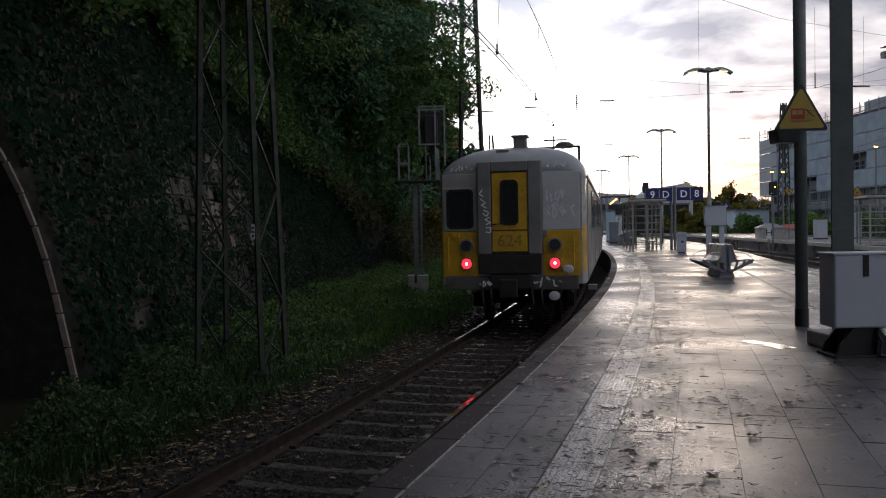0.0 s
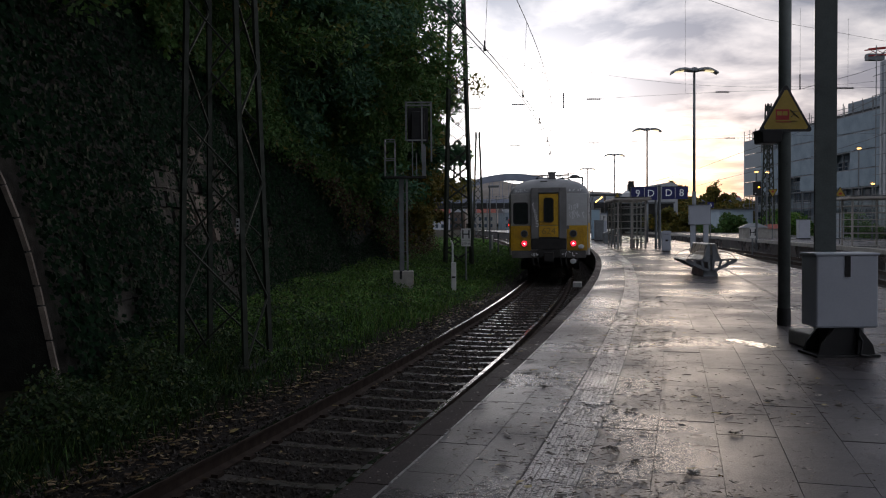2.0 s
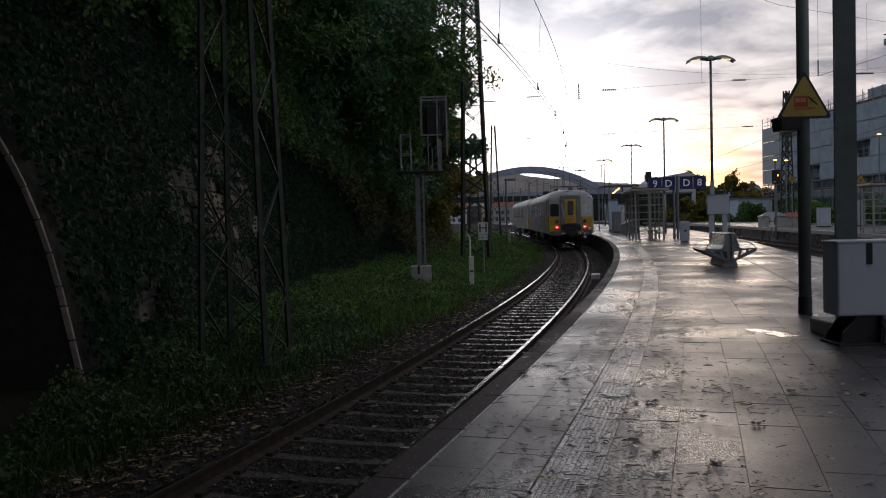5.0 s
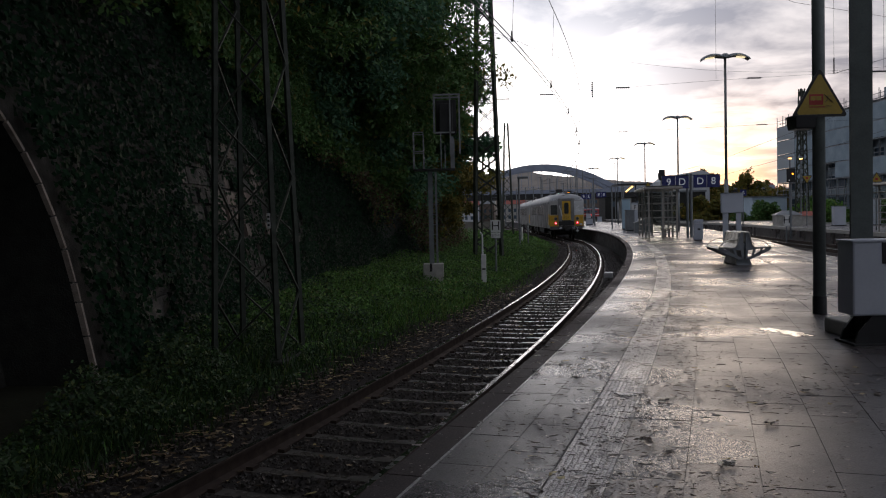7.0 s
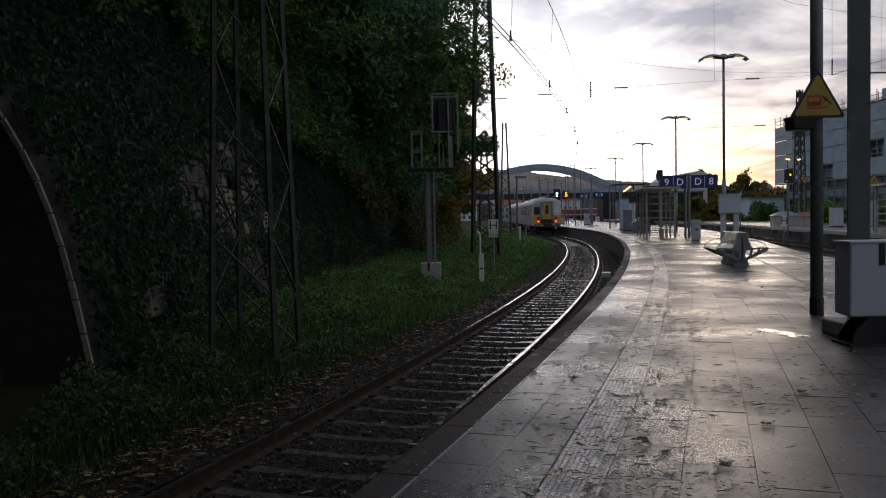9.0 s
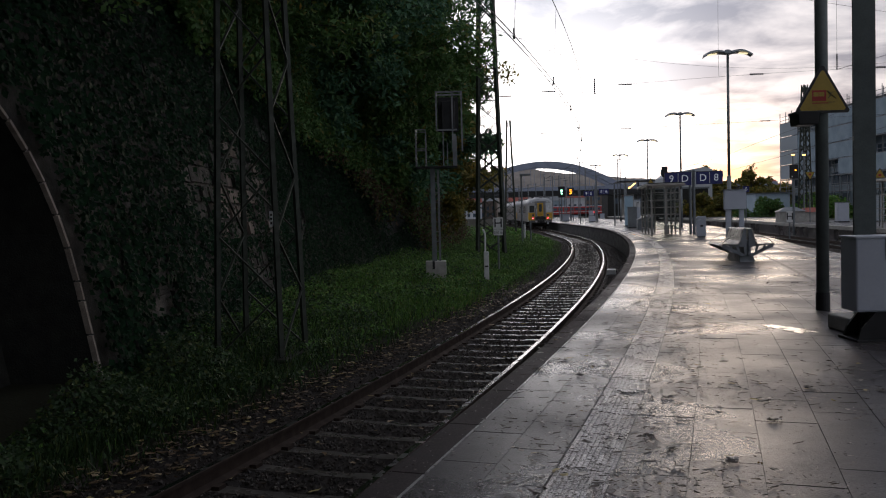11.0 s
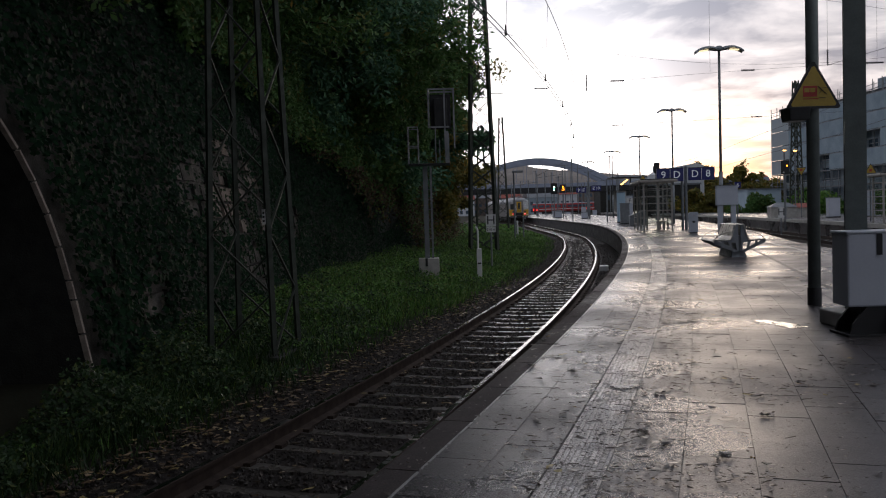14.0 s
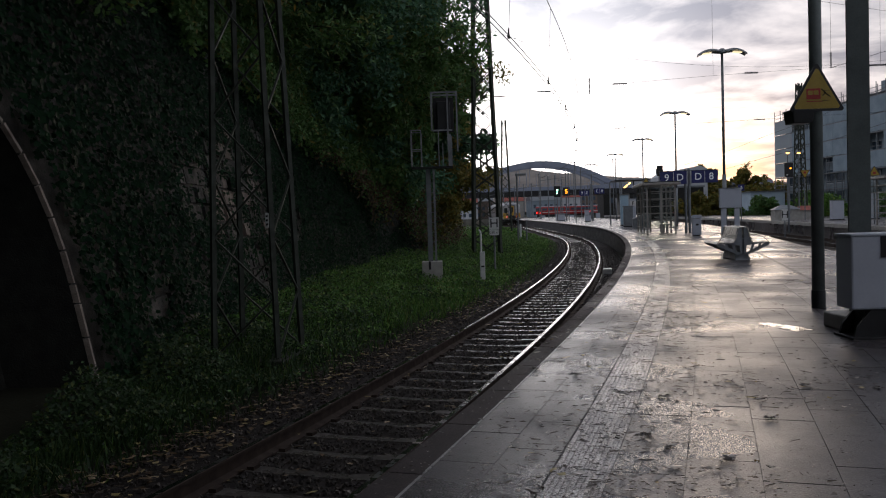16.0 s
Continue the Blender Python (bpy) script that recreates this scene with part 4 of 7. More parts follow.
# ---- signal on its post ----
def build_signal():
    t = thing("railway_signal", pose(-0.36, 25.7, -0.72), "tall grey light signal with a caged platform on a concrete foot", "railway signal")
    part("foundation", Geo().box((0.02, 0, 0.25), (0.62, 0.6, 0.72)), M_CONCRETE, t, "pale concrete foundation block", bevel=0.02)
    part("bracket", Geo().box((-0.05, -0.31, 0.5), (0.07, 0.03, 0.24)), M_DARKSTEEL, t)
    g = Geo()
    g.prism([(a, b, 0.45) for a, b in ((-0.09, -0.07), (0.05, -0.07), (0.05, -0.05), (-0.01, -0.05), (-0.01, 0.05), (0.05, 0.05), (0.05, 0.07), (-0.09, 0.07), (-0.09, 0.05), (-0.03, 0.05), (-0.03, -0.05), (-0.09, -0.05))], (0, 0, 0), (0, 0, 3.0))
    part("post", g, M_GREYPAINT, t)
    g = Geo().bar((0.15, 0, 0.6), (0.15, 0, 3.5), 0.06)
    part("cable_pipe", g, M_STEEL, t)
    for z in np.arange(0.9, 3.3, 0.3):
        part("rung", Geo().bar((0.02, 0, z), (0.15, 0, z), 0.02), M_STEEL, t)
    part("deck", Geo().box((0.12, 0, 3.45), (1.25, 0.75, 0.05)), M_DARKSTEEL, t, bevel=0.005)
    for x, y, h in ((-0.5, -0.35, 1.1), (-0.2, -0.35, 1.08), (-0.5, 0.35, 1.1), (-0.2, 0.35, 1.08), (0.33, -0.35, 1.1), (0.45, -0.35, 0.7), (0.72, -0.35, 0.9), (0.72, 0.35, 0.9)):
        part("rail_post", Geo().bar((x, y, 3.47), (x, y, 3.47 + h), 0.03), M_STEEL, t)
    for y in (-0.35, 0.35):
        for z in (4.57, 4.0):
            part("handrail", Geo().bar((-0.5, y, z), (-0.2, y, z), 0.03), M_STEEL, t)
    part("handrail", Geo().bar((-0.5, -0.35, 4.57), (-0.5, 0.35, 4.57), 0.03), M_STEEL, t)
    # the lamp case seen from behind, in its frame
    part("back_plate", Geo().box((0.50, 0.1, 5.05), (0.62, 0.05, 1.05)), M_BLACK, t, "black screen of the signal", bevel=0.01)
    part("lamp_case", Geo().box((0.50, -0.1, 5.0), (0.40, 0.34, 0.85)), M_BLACK, t, bevel=0.02)
    for x in (0.14, 0.62, 0.90):
        part("cage_post", Geo().bar((x, -0.34, 3.9 if x > 0.2 else 4.55), (x, -0.34, 5.68), 0.045), M_STEEL, t)
        part("cage_post", Geo().bar((x, 0.3, 4.6), (x + 0.02, 0.3, 5.68), 0.04), M_STEEL, t)
    for a, b in (((0.14, -0.34), (0.62, -0.34)), ((0.62, -0.34), (0.90, -0.34)), ((0.14, 0.3), (0.90, 0.3)), ((0.14, -0.34), (0.14, 0.3)), ((0.90, -0.34), (0.90, 0.3))):
        part("cage_bar", Geo().bar((*a, 5.68), (*b, 5.68), 0.045), M_STEEL, t)
    part("cage_bar", Geo().bar((0.14, -0.34, 4.55), (0.75, -0.34, 4.55), 0.045), M_STEEL, t)
    g = Geo().box((0.66, -0.3, 3.95), (0.10, 0.08, 0.95))
    part("ladder", g, M_STEEL, t)


build_signal()


def build_halt_board():
    t = thing("halt_board", pose(1.88, 30.6, -0.72), "white halt board with a black letter and a distance plate", "sign")
    part("post", Geo().tube((0, 0.03, 0), (0, 0.03, 1.85), 0.035, n=10), M_STEEL, t)
    part("board", Geo().box((0, 0, 1.64), (0.36, 0.015, 0.44)), M_WHITE, t, bevel=0.004)
    part("letter", text_geo("H", 0.46, 0.003), M_BLACK, t, at=pose(0, -0.014, 1.64))
    part("plate", Geo().box((0, 0, 1.31), (0.34, 0.015, 0.19)), M_WHITE, t, bevel=0.004)
    part("plate_lettering", text_geo("210 m", 0.125, 0.003), M_BLACK, t, at=pose(0, -0.014, 1.31))


build_halt_board()


def build_marker_posts():
    t = thing("marker_post", pose(1.20, 25.8, -0.72), "white painted marker post with a bent tube on top", "post")
    part("post", Geo().box((0, 0, 0.42), (0.15, 0.12, 0.86)), M_WHITE, t, bevel=0.01)
    part("tube", Geo().chain([(-0.03, 0, 0.84), (-0.03, 0, 1.40), (-0.05, 0, 1.48), (-0.10, 0, 1.52)], 0.03, n=8), M_WHITE, t)
    part("clamp", Geo().box((0, -0.065, 0.40), (0.10, 0.02, 0.05)), M_DARKSTEEL, t)
    for x, y, h, r in ((4.95, 55.0, 4.7, 0.06), (5.7, 57.0, 1.5, 0.05), (5.75, 62.0, 1.4, 0.07), (6.6, 66.0, 1.6, 0.05)):
        p = thing("trackside_post", pose(x, y, -0.95), "thin grey post beside the track", "post", "trackside posts")
        part("post", Geo().tube((0, 0, 0), (0, 0, h), r, n=10), M_WHITE if r == 0.07 else M_GREYPAINT, p)
        if h > 4:
            part("lantern", Geo().box((0.25, 0, h), (0.7, 0.25, 0.14)), M_GREYPAINT, p, bevel=0.02)


build_marker_posts()
g = Geo().box((0, 0, 0.12), (0.30, 0.5, 0.24))
x, y, h = along(s_of(29.3), 1.10)
t = thing("track_box", pose(x, y, -0.98, 0, 0, -math.degrees(h)), "small white trackside box beside the rail", "box")
part("body", g, M_WHITE, t, bevel=0.015)

# ---- warning sign pole and the white box before the mast ----
def triangle(size, y0, y1, c=(0, 0)):
    r = size / math.sqrt(3)
    pts = []
    for a in (90, 210, 330):
        for d in (-9, 0, 9):
            k = 1.0 if d else 1.015
            pts.append((c[0] + r * 0.985 * k * math.cos(radians(a + d * 0.35)), 0, c[1] + r * 0.985 * k * math.sin(radians(a + d * 0.35))))
    return Geo().prism(pts, (0, y0, 0), (0, y1, 0))


def build_warning_pole():
    t = thing("warning_pole", pose(4.63, 10.39, 0), "dark green round pole with a yellow warning triangle and loudspeaker", "pole")
    part("pole", Geo().tube((0, 0, 0), (0, 0, 6.5), 0.075, n=20), M_MAST, t, smooth=True)
    part("base_sleeve", Geo().tube((0, 0, 0), (0, 0, 0.22), 0.083, n=20), M_DARKSTEEL, t, "dark sleeve at the foot")
    sign = part("warning_sign", triangle(0.64, -0.02, -0.005), M_BLACK, t, "black-edged yellow triangle", at=pose(-0.035, -0.09, 2.61))
    part("yellow_face", triangle(0.54, -0.026, -0.02), M_SIGNYELLOW, sign)
    g = Geo()
    g.span((-0.13, -0.030, -0.055), (0.04, -0.026, 0.075))
    part("train_symbol", g, M_SIGNRED, sign, "red train symbol", bevel=0.001)
    g = Geo()
    for a in (-0.115, -0.045):
        g.span((a, -0.033, 0.0), (a + 0.06, -0.030, 0.05))
    part("symbol_windows", g, M_SIGNYELLOW, sign)
    g = Geo()
    for a, b in (((0.05, 0.07), (0.10, 0.02)), ((0.10, 0.02), (0.16, -0.03)), ((0.10, 0.02), (0.06, -0.02)), ((0.08, 0.045), (0.15, 0.05)), ((0.06, -0.07), (0.14, -0.07))):
        g.bar((a[0], -0.028, a[1]), (b[0], -0.028, b[1]), 0.016, 0.004)
    part("warning_symbol", g, M_BLACK, sign)
    g = Geo().span((-0.13, -0.030, -0.085), (0.06, -0.026, -0.075))
    part("symbol_track", g, M_SIGNRED, sign)
    part("bracket", Geo().box((0, -0.075, 2.6), (0.2, 0.05, 0.05)).box((0, -0.075, 2.45), (0.2, 0.05, 0.05)), M_STEEL, t)
    g = Geo().box((-0.20, 0.03, 2.36), (0.24, 0.26, 0.17), taper=1.15)
    part("loudspeaker", g, M_DARKSTEEL, t, "dark loudspeaker box", bevel=0.015)
    part("speaker_arm", Geo().bar((-0.1, 0, 2.42), (0, 0, 2.42), 0.04), M_STEEL, t)


build_warning_pole()


def build_mast_and_box():
    t = thing("steel_mast", pose(4.27, 8.62, 0), "dark green steel section mast rising from the platform", "mast")
    hs = [(-0.10, -0.10), (0.10, -0.10), (0.10, -0.086), (0.006, -0.086), (0.006, 0.086), (0.10, 0.086), (0.10, 0.10), (-0.10, 0.10), (-0.10, 0.086), (-0.006, 0.086), (-0.006, -0.086), (-0.10, -0.086)]
    part("section", Geo().prism([(a, b, 0) for a, b in hs], (0, 0, 0), (0, 0, 9.0)), M_MAST, t, at=pose(0, 0, 0, 0, 0, -22))
    part("plinth", Geo().box((0, 0, 0.08), (0.55, 0.5, 0.16)), M_CONCRETE, t, bevel=0.02)
    t = thing("grit_box", pose(4.13, 8.05, 0), "pale grey box with a dark slot on black splayed feet", "box")
    part("body", Geo().box((0, 0, 0.63), (0.59, 0.36, 0.70)), M_WHITEBOX, t, bevel=0.02, at=pose(0, 0, 0, 0, 0, -3))
    part("lid", Geo().box((0, 0, 0.985), (0.61, 0.38, 0.025)), M_WHITEBOX, t, bevel=0.008, at=pose(0, 0, 0, 0, 0, -3))
    part("slot", Geo().box((0.0, -0.184, 0.87), (0.05, 0.012, 0.20)), M_BLACK, t, at=pose(0, 0, 0, 0, 0, -3))
    part("pedestal", Geo().box((0, 0, 0.15), (0.30, 0.24, 0.30)), M_BLACK, t, bevel=0.01)
    for sx in (-1, 1):
        g = Geo().prism([(sx * 0.12, -0.16, 0.28), (sx * 0.25, -0.16, 0.12), (sx * 0.28, -0.16, 0.02), (sx * 0.28, -0.16, 0.0), (sx * 0.1, -0.16, 0.0)], (0, 0, 0), (0, 0.03, 0))
        part("foot", g, M_BLACK, t)
        g = Geo().prism([(sx * 0.12, 0.13, 0.28), (sx * 0.25, 0.13, 0.12), (sx * 0.28, 0.13, 0.02), (sx * 0.28, 0.13, 0.0), (sx * 0.1, 0.13, 0.0)], (0, 0, 0), (0, 0.03, 0))
        part("foot", g, M_BLACK, t)
    part("base_plate", Geo().box((0, 0, 0.012), (0.62, 0.40, 0.024)), M_BLACK, t, bevel=0.004)
    part("post_stub", Geo().tube((0.22, 0.05, 0.0), (0.22, 0.05, 0.28), 0.05, n=12), M_STEEL, t)
    part("cable", Geo().chain([(0.1, -0.1, 0.28), (0.13, -0.2, 0.15), (0.1, -0.22, 0.03), (0.2, -0.2, 0.01)], 0.012), M_BLACK, t)


build_mast_and_box()

# ---- platform lamps ----
M_LAMPGLOW = glow("lamp_diffuser", (1.0, 0.82, 0.5), 1.1)


def build_lamp(x, y, turn, h=7.75):
    t = thing("platform_lamp", pose(x, y, 0, 0, 0, turn), "tall grey platform lamp with two wing-shaped hoods", "lamp", "platform lamps")
    part("pole", Geo().tube((0, 0, 0), (0, 0, 2.6), 0.085, n=14).tube((0, 0, 2.6), (0, 0, h - 0.15), 0.06, 0.05, n=14), M_GREYPAINT, t, smooth=True)
    part("hub", Geo().dome((0, 0, h - 0.18), 0.20, 0.20, 0.2, n=12, k=4), M_GREYPAINT, t)
    for sx in (-1, 1):
        rings = []
        for f in np.linspace(0, 1, 7):
            xx = sx * (0.14 + 0.83 * f)
            zc = h - 0.10 + 0.10 * math.sin(f * 2.4) - 0.20 * f * f
            w = 0.10 + 0.24 * math.sin(min(1.0, 0.25 + f) * 2.6)
            rings.append([(xx, -w, zc - 0.06), (xx, -w * 0.6, zc + 0.03), (xx, 0, zc + 0.06), (xx, w * 0.6, zc + 0.03), (xx, w, zc - 0.06), (xx, 0, zc - 0.04)])
        hood = part("hood", Geo().sweep(rings), M_GREYPAINT, t, smooth=False)
        z = h - 0.17
        part("diffuser", Geo().box((sx * 0.62, 0, z), (0.36, 0.2, 0.03), m=Matrix.Rotation(sx * radians(6), 3, "Y")), M_LAMPGLOW, hood, "warm lit diffuser", bevel=0.01)


for x, y, turn in ((11.72, 34.9, -4), (15.9, 57.0, 0), (18.7, 78.0, 3), (20.3, 98.0, 4), (21.2, 119.0, 4)):
    build_lamp(x, y, turn)

# ---- double bench ----
def build_bench():
    t = thing("platform_bench", pose(7.17, 20.6, 0, 0, 0, -7), "back-to-back platform bench with perforated steel seats on a grey plinth", "bench")
    L = 1.75
    t.scale = (0.88, 0.95, 0.97)
    part("plinth", Geo().box((0, 0, 0.10), (0.42, L - 0.2, 0.20), taper=0.8), M_BENCHGREY, t, "grey plinth", bevel=0.02)
    part("spine", Geo().box((0, 0, 0.36), (0.16, L - 0.3, 0.34)), M_BENCHGREY, t, bevel=0.02)
    for y in (-L / 2 + 0.08, L / 2 - 0.08):
        for sx in (-1, 1):
            g = Geo()
            y0 = y - 0.025
            for poly in ([(0.03, 0.16), (0.14, 0.14), (0.66, 0.36), (0.68, 0.43), (0.60, 0.43)], [(0.05, 0.36), (0.60, 0.42), (0.60, 0.45), (0.05, 0.42)],
                         [(0.16, 0.15), (0.22, 0.18), (0.30, 0.42), (0.24, 0.42)], [(0.36, 0.22), (0.42, 0.25), (0.48, 0.42), (0.42, 0.42)], [(0.02, 0.16), (0.07, 0.16), (0.10, 0.42), (0.03, 0.42)]):
                g.prism([(sx * a, y0, b) for a, b in poly], (0, 0, 0), (0, 0.05, 0))
            part("side_frame", g, M_BENCHGREY, t)
            part("back_frame", Geo().prism([(sx * 0.03, y0, 0.42), (sx * 0.22, y0, 0.42), (sx * 0.14, y0, 0.80), (sx * 0.03, y0, 0.80)], (0, 0, 0), (0, 0.05, 0)), M_BENCHGREY, t, bevel=0.006)
            part("armrest", Geo().chain([(sx * 0.2, y, 0.62), (sx * 0.35, y, 0.62), (sx * 0.55, y, 0.55), (sx * 0.66, y, 0.44)], 0.013), M_BENCH, t)
    for sx in (-1, 1):
        for i in range(4):
            y0 = -L / 2 + 0.02 + i * (L / 4)
            prof = [(0.70, 0.41), (0.66, 0.455), (0.40, 0.43), (0.26, 0.44), (0.20, 0.52), (0.12, 0.80), (0.09, 0.82)]
            rings = [[(sx * a, y0 + 0.01, b), (sx * a, y0 + L / 4 - 0.01, b), (sx * (a - 0.012), y0 + L / 4 - 0.01, b - 0.014), (sx * (a - 0.012), y0 + 0.01, b - 0.014)] for a, b in prof]
            seat = part("seat", Geo().sweep(rings), M_BENCH, t, "perforated steel seat shell")


build_bench()


def build_bin(x, y, turn, label="grey steel litter bin with a slanted white hood"):
    t = thing("litter_bin", pose(x, y, 0, 0, 0, turn), label, "litter bin", "litter bins")
    part("body", Geo().box((0, 0, 0.40), (0.40, 0.34, 0.74)), M_WHITEBOX, t, bevel=0.02)
    part("hood", Geo().prism([(-0.21, -0.18, 0.78), (0.21, -0.18, 0.78), (0.21, -0.18, 0.93), (-0.12, -0.18, 0.93), (-0.21, -0.18, 0.87)], (0, 0, 0), (0, 0.36, 0)), M_WHITEBOX, t, "pale hood", bevel=0.01)
    part("label_plate", Geo().box((0.02, -0.175, 0.5), (0.12, 0.008, 0.08)), M_BLACK, t)
    part("foot", Geo().box((0, 0, 0.02), (0.3, 0.26, 0.04)), M_DARKSTEEL, t)


build_bin(11.35, 37.6, -12)


def build_display_case():
    t = thing("display_case", pose(11.70, 34.2, 0, 0, 0, -8), "pale grey display case on two posts", "display case")
    for sx in (-0.26, 0.26):
        part("post", Geo().box((sx, 0, 0.6), (0.20, 0.10, 1.2)), M_WHITEBOX, t, bevel=0.01)
    part("case", Geo().box((0, 0, 1.60), (0.85, 0.22, 0.79)), M_WHITEBOX, t, bevel=0.02)
    part("roof", Geo().box((0, 0, 2.005), (0.90, 0.27, 0.025)), M_GREYPAINT, t, bevel=0.005)


build_display_case()

def thin_glass(name, gloss):
    """A clear pane that lets light straight through, with a faint gloss."""
    m = bpy.data.materials.new(name)
    m.use_nodes = True
    nt = m.node_tree
    clear, shine, mix = nt.nodes.new("ShaderNodeBsdfTransparent"), nt.nodes.new("ShaderNodeBsdfGlossy"), nt.nodes.new("ShaderNodeMixShader")
    clear.inputs[0].default_value = (0.90, 0.92, 0.91, 1)
    shine.inputs["Roughness"].default_value = 0.08
    mix.inputs[0].default_value = gloss
    nt.links.new(clear.outputs[0], mix.inputs[1])
    nt.links.new(shine.outputs[0], mix.inputs[2])
    nt.links.new(mix.outputs[0], nt.nodes["Material Output"].inputs[0])
    return m


M_CLEAR = thin_glass("shelter_glass", 0.03)


def build_name_board(x, y, z, wide, high, words, turn=0, label="", post=True, size=0.5):
    t = thing("platform_number_board", pose(x, y, 0, 0, 0, turn), label, "sign", "platform number boards")
    part("board", Geo().box((0, 0, z), (wide, 0.12, high)), M_SIGNBLUE, t, bevel=0.01)
    part("frame", Geo().box((0, 0.01, z + high / 2 + 0.015), (wide + 0.04, 0.14, 0.03)), M_DARKSTEEL, t)
    n = len(words)
    for i, wd in enumerate(words):
        px = -wide / 2 + wide * (i + 0.5) / n
        part("lettering", text_geo(wd, size, 0.003), M_GLOWLETTER, t, at=pose(px, -0.064, z))
        if i:
            part("divider", Geo().box((-wide / 2 + wide * i / n, -0.064, z), (0.025, 0.01, high * 0.9)), M_WHITE, t)
    return t


t = build_name_board(11.70, 42.5, 2.78, 1.32, 0.64, ["9", "D"], -4, "blue platform number board with white lettering on a post")
part("post", Geo().tube((0.62, 0.1, 0), (0.62, 0.1, 3.2), 0.07, n=12), M_GREYPAINT, t)
t = build_name_board(13.28, 42.5, 2.80, 1.30, 0.62, ["D", "8"], -4, "blue platform number board with white lettering beside the post")
part("post", Geo().tube((-0.75, 0.1, 0), (-0.75, 0.1, 3.2), 0.075, n=12), M_GREYPAINT, t)
t = build_name_board(16.95, 100.0, 3.32, 1.15, 0.62, ["9", "E"], -4, "blue platform number board farther along the platform")
part("post", Geo().tube((0.7, 0.1, 0), (0.7, 0.1, 3.7), 0.07, n=10), M_GREYPAINT, t)
t = build_name_board(18.75, 100.0, 3.50, 1.15, 0.62, ["E", "8"], -4, "blue platform number board farther along the platform")
part("post", Geo().tube((-0.8, 0.1, 0), (-0.8, 0.1, 3.8), 0.07, n=10), M_GREYPAINT, t)


t = build_name_board(24.9, 70.0, 2.75, 0.5, 0.5, ["6"], -6, "small blue platform number board on the second platform", size=0.42)
part("post", Geo().tube((0, 0.1, 0), (0, 0.1, 3.0), 0.05, n=10), M_GREYPAINT, t)


M_SHELTER = material("shelter_paint", (0.40, 0.37, 0.33), (0.27, 0.25, 0.225), rough=0.45, metal=0.1)


def build_shelter(x, y, turn, long, wide, high, label):
    t = thing("platform_shelter", pose(x, y, 0, 0, 0, turn), label, "shelter", "platform shelters")
    roof = Geo().box((0, 0, high), (wide + 0.5, long + 0.6, 0.12))
    part("roof", roof, M_SHELTER, t, "flat grey roof", bevel=0.02)
    part("roof_sheet", Geo().box((0, 0, high + 0.09), (wide + 0.35, long + 0.45, 0.05)), M_DARKSTEEL, t, bevel=0.02)
    bays = max(2, int(long / 1.5))
    for sx in (-wide / 2, wide / 2):
        for i in range(bays + 1):
            yy = -long / 2 + long * i / bays
            part("post", Geo().box((sx, yy, high / 2), (0.08, 0.08, high)), M_SHELTER, t)
        for i in range(bays):
            y0, y1 = -long / 2 + long * i / bays, -long / 2 + long * (i + 1) / bays
            if sx < 0 and i == bays // 2:
                continue
            p = part("pane", Geo().box((sx, (y0 + y1) / 2, high / 2 + 0.08), (0.012, y1 - y0 - 0.1, high - 0.45)), M_CLEAR, t)
            p.visible_shadow = False
            for z in np.arange(0.3, high - 0.2, 0.36):
                part("crossbar", Geo().box((sx - 0.02, (y0 + y1) / 2, z), (0.02, y1 - y0 - 0.08, 0.035)), M_SHELTER, t)
    for yy in (-long / 2, long / 2):
        p = part("pane", Geo().box((0, yy, high / 2 + 0.08), (wide - 0.1, 0.012, high - 0.45)), M_CLEAR, t)
        p.visible_shadow = False
        part("post", Geo().box((0, yy, high / 2), (0.09, 0.08, high)), M_SHELTER, t)
        for z in np.arange(0.3, high - 0.1, 0.36):
            part("crossbar", Geo().box((0, yy - 0.02, z), (wide - 0.08, 0.02, 0.035)), M_SHELTER, t)
    part("seat_rail", Geo().box((wide / 2 - 0.3, 0, 0.45), (0.4, long * 0.7, 0.05)), M_BENCH, t, bevel=0.01)
    for yy in (-long * 0.3, 0, long * 0.3):
        part("seat_leg", Geo().box((wide / 2 - 0.25, yy, 0.22), (0.06, 0.06, 0.44)), M_SHELTER, t)


build_shelter(11.2, 44.2, -8, 5.2, 1.35, 2.48, "glazed grey platform shelter with a flat roof")
build_shelter(25.2, 44.0, -10, 3.2, 4.6, 2.5, "grey glazed shelter on the second platform")


def small_warning(x, y, z, size, turn, label, down=False):
    t = thing("warning_sign", pose(x, y, 0, 0, 0, turn), label, "sign", "small warning signs")
    part("post", Geo().tube((0, 0.04, 0), (0, 0.04, z + 0.3), 0.04, n=8), M_GREYPAINT, t)
    s = part("triangle", triangle(size, -0.02, 0.0), M_BLACK, t, at=pose(0, 0, z) @ Matrix.Rotation(radians(180 if down else 0), 4, "Y"))
    part("yellow_face", triangle(size * 0.84, -0.03, -0.02), M_SIGNYELLOW, s)
    part("symbol", Geo().box((0, -0.032, -0.02), (size * 0.25, 0.004, size * 0.2)), M_SIGNRED, s)


small_warning(12.15, 50.0, 2.82, 0.5, -5, "yellow warning triangle over the shelter roof")
small_warning(24.4, 47.5, 2.9, 0.62, -8, "yellow warning triangle on the second platform")
small_warning(27.6, 64.0, 3.6, 0.7, -8, "inverted dark yellow triangle by the lattice mast", True)

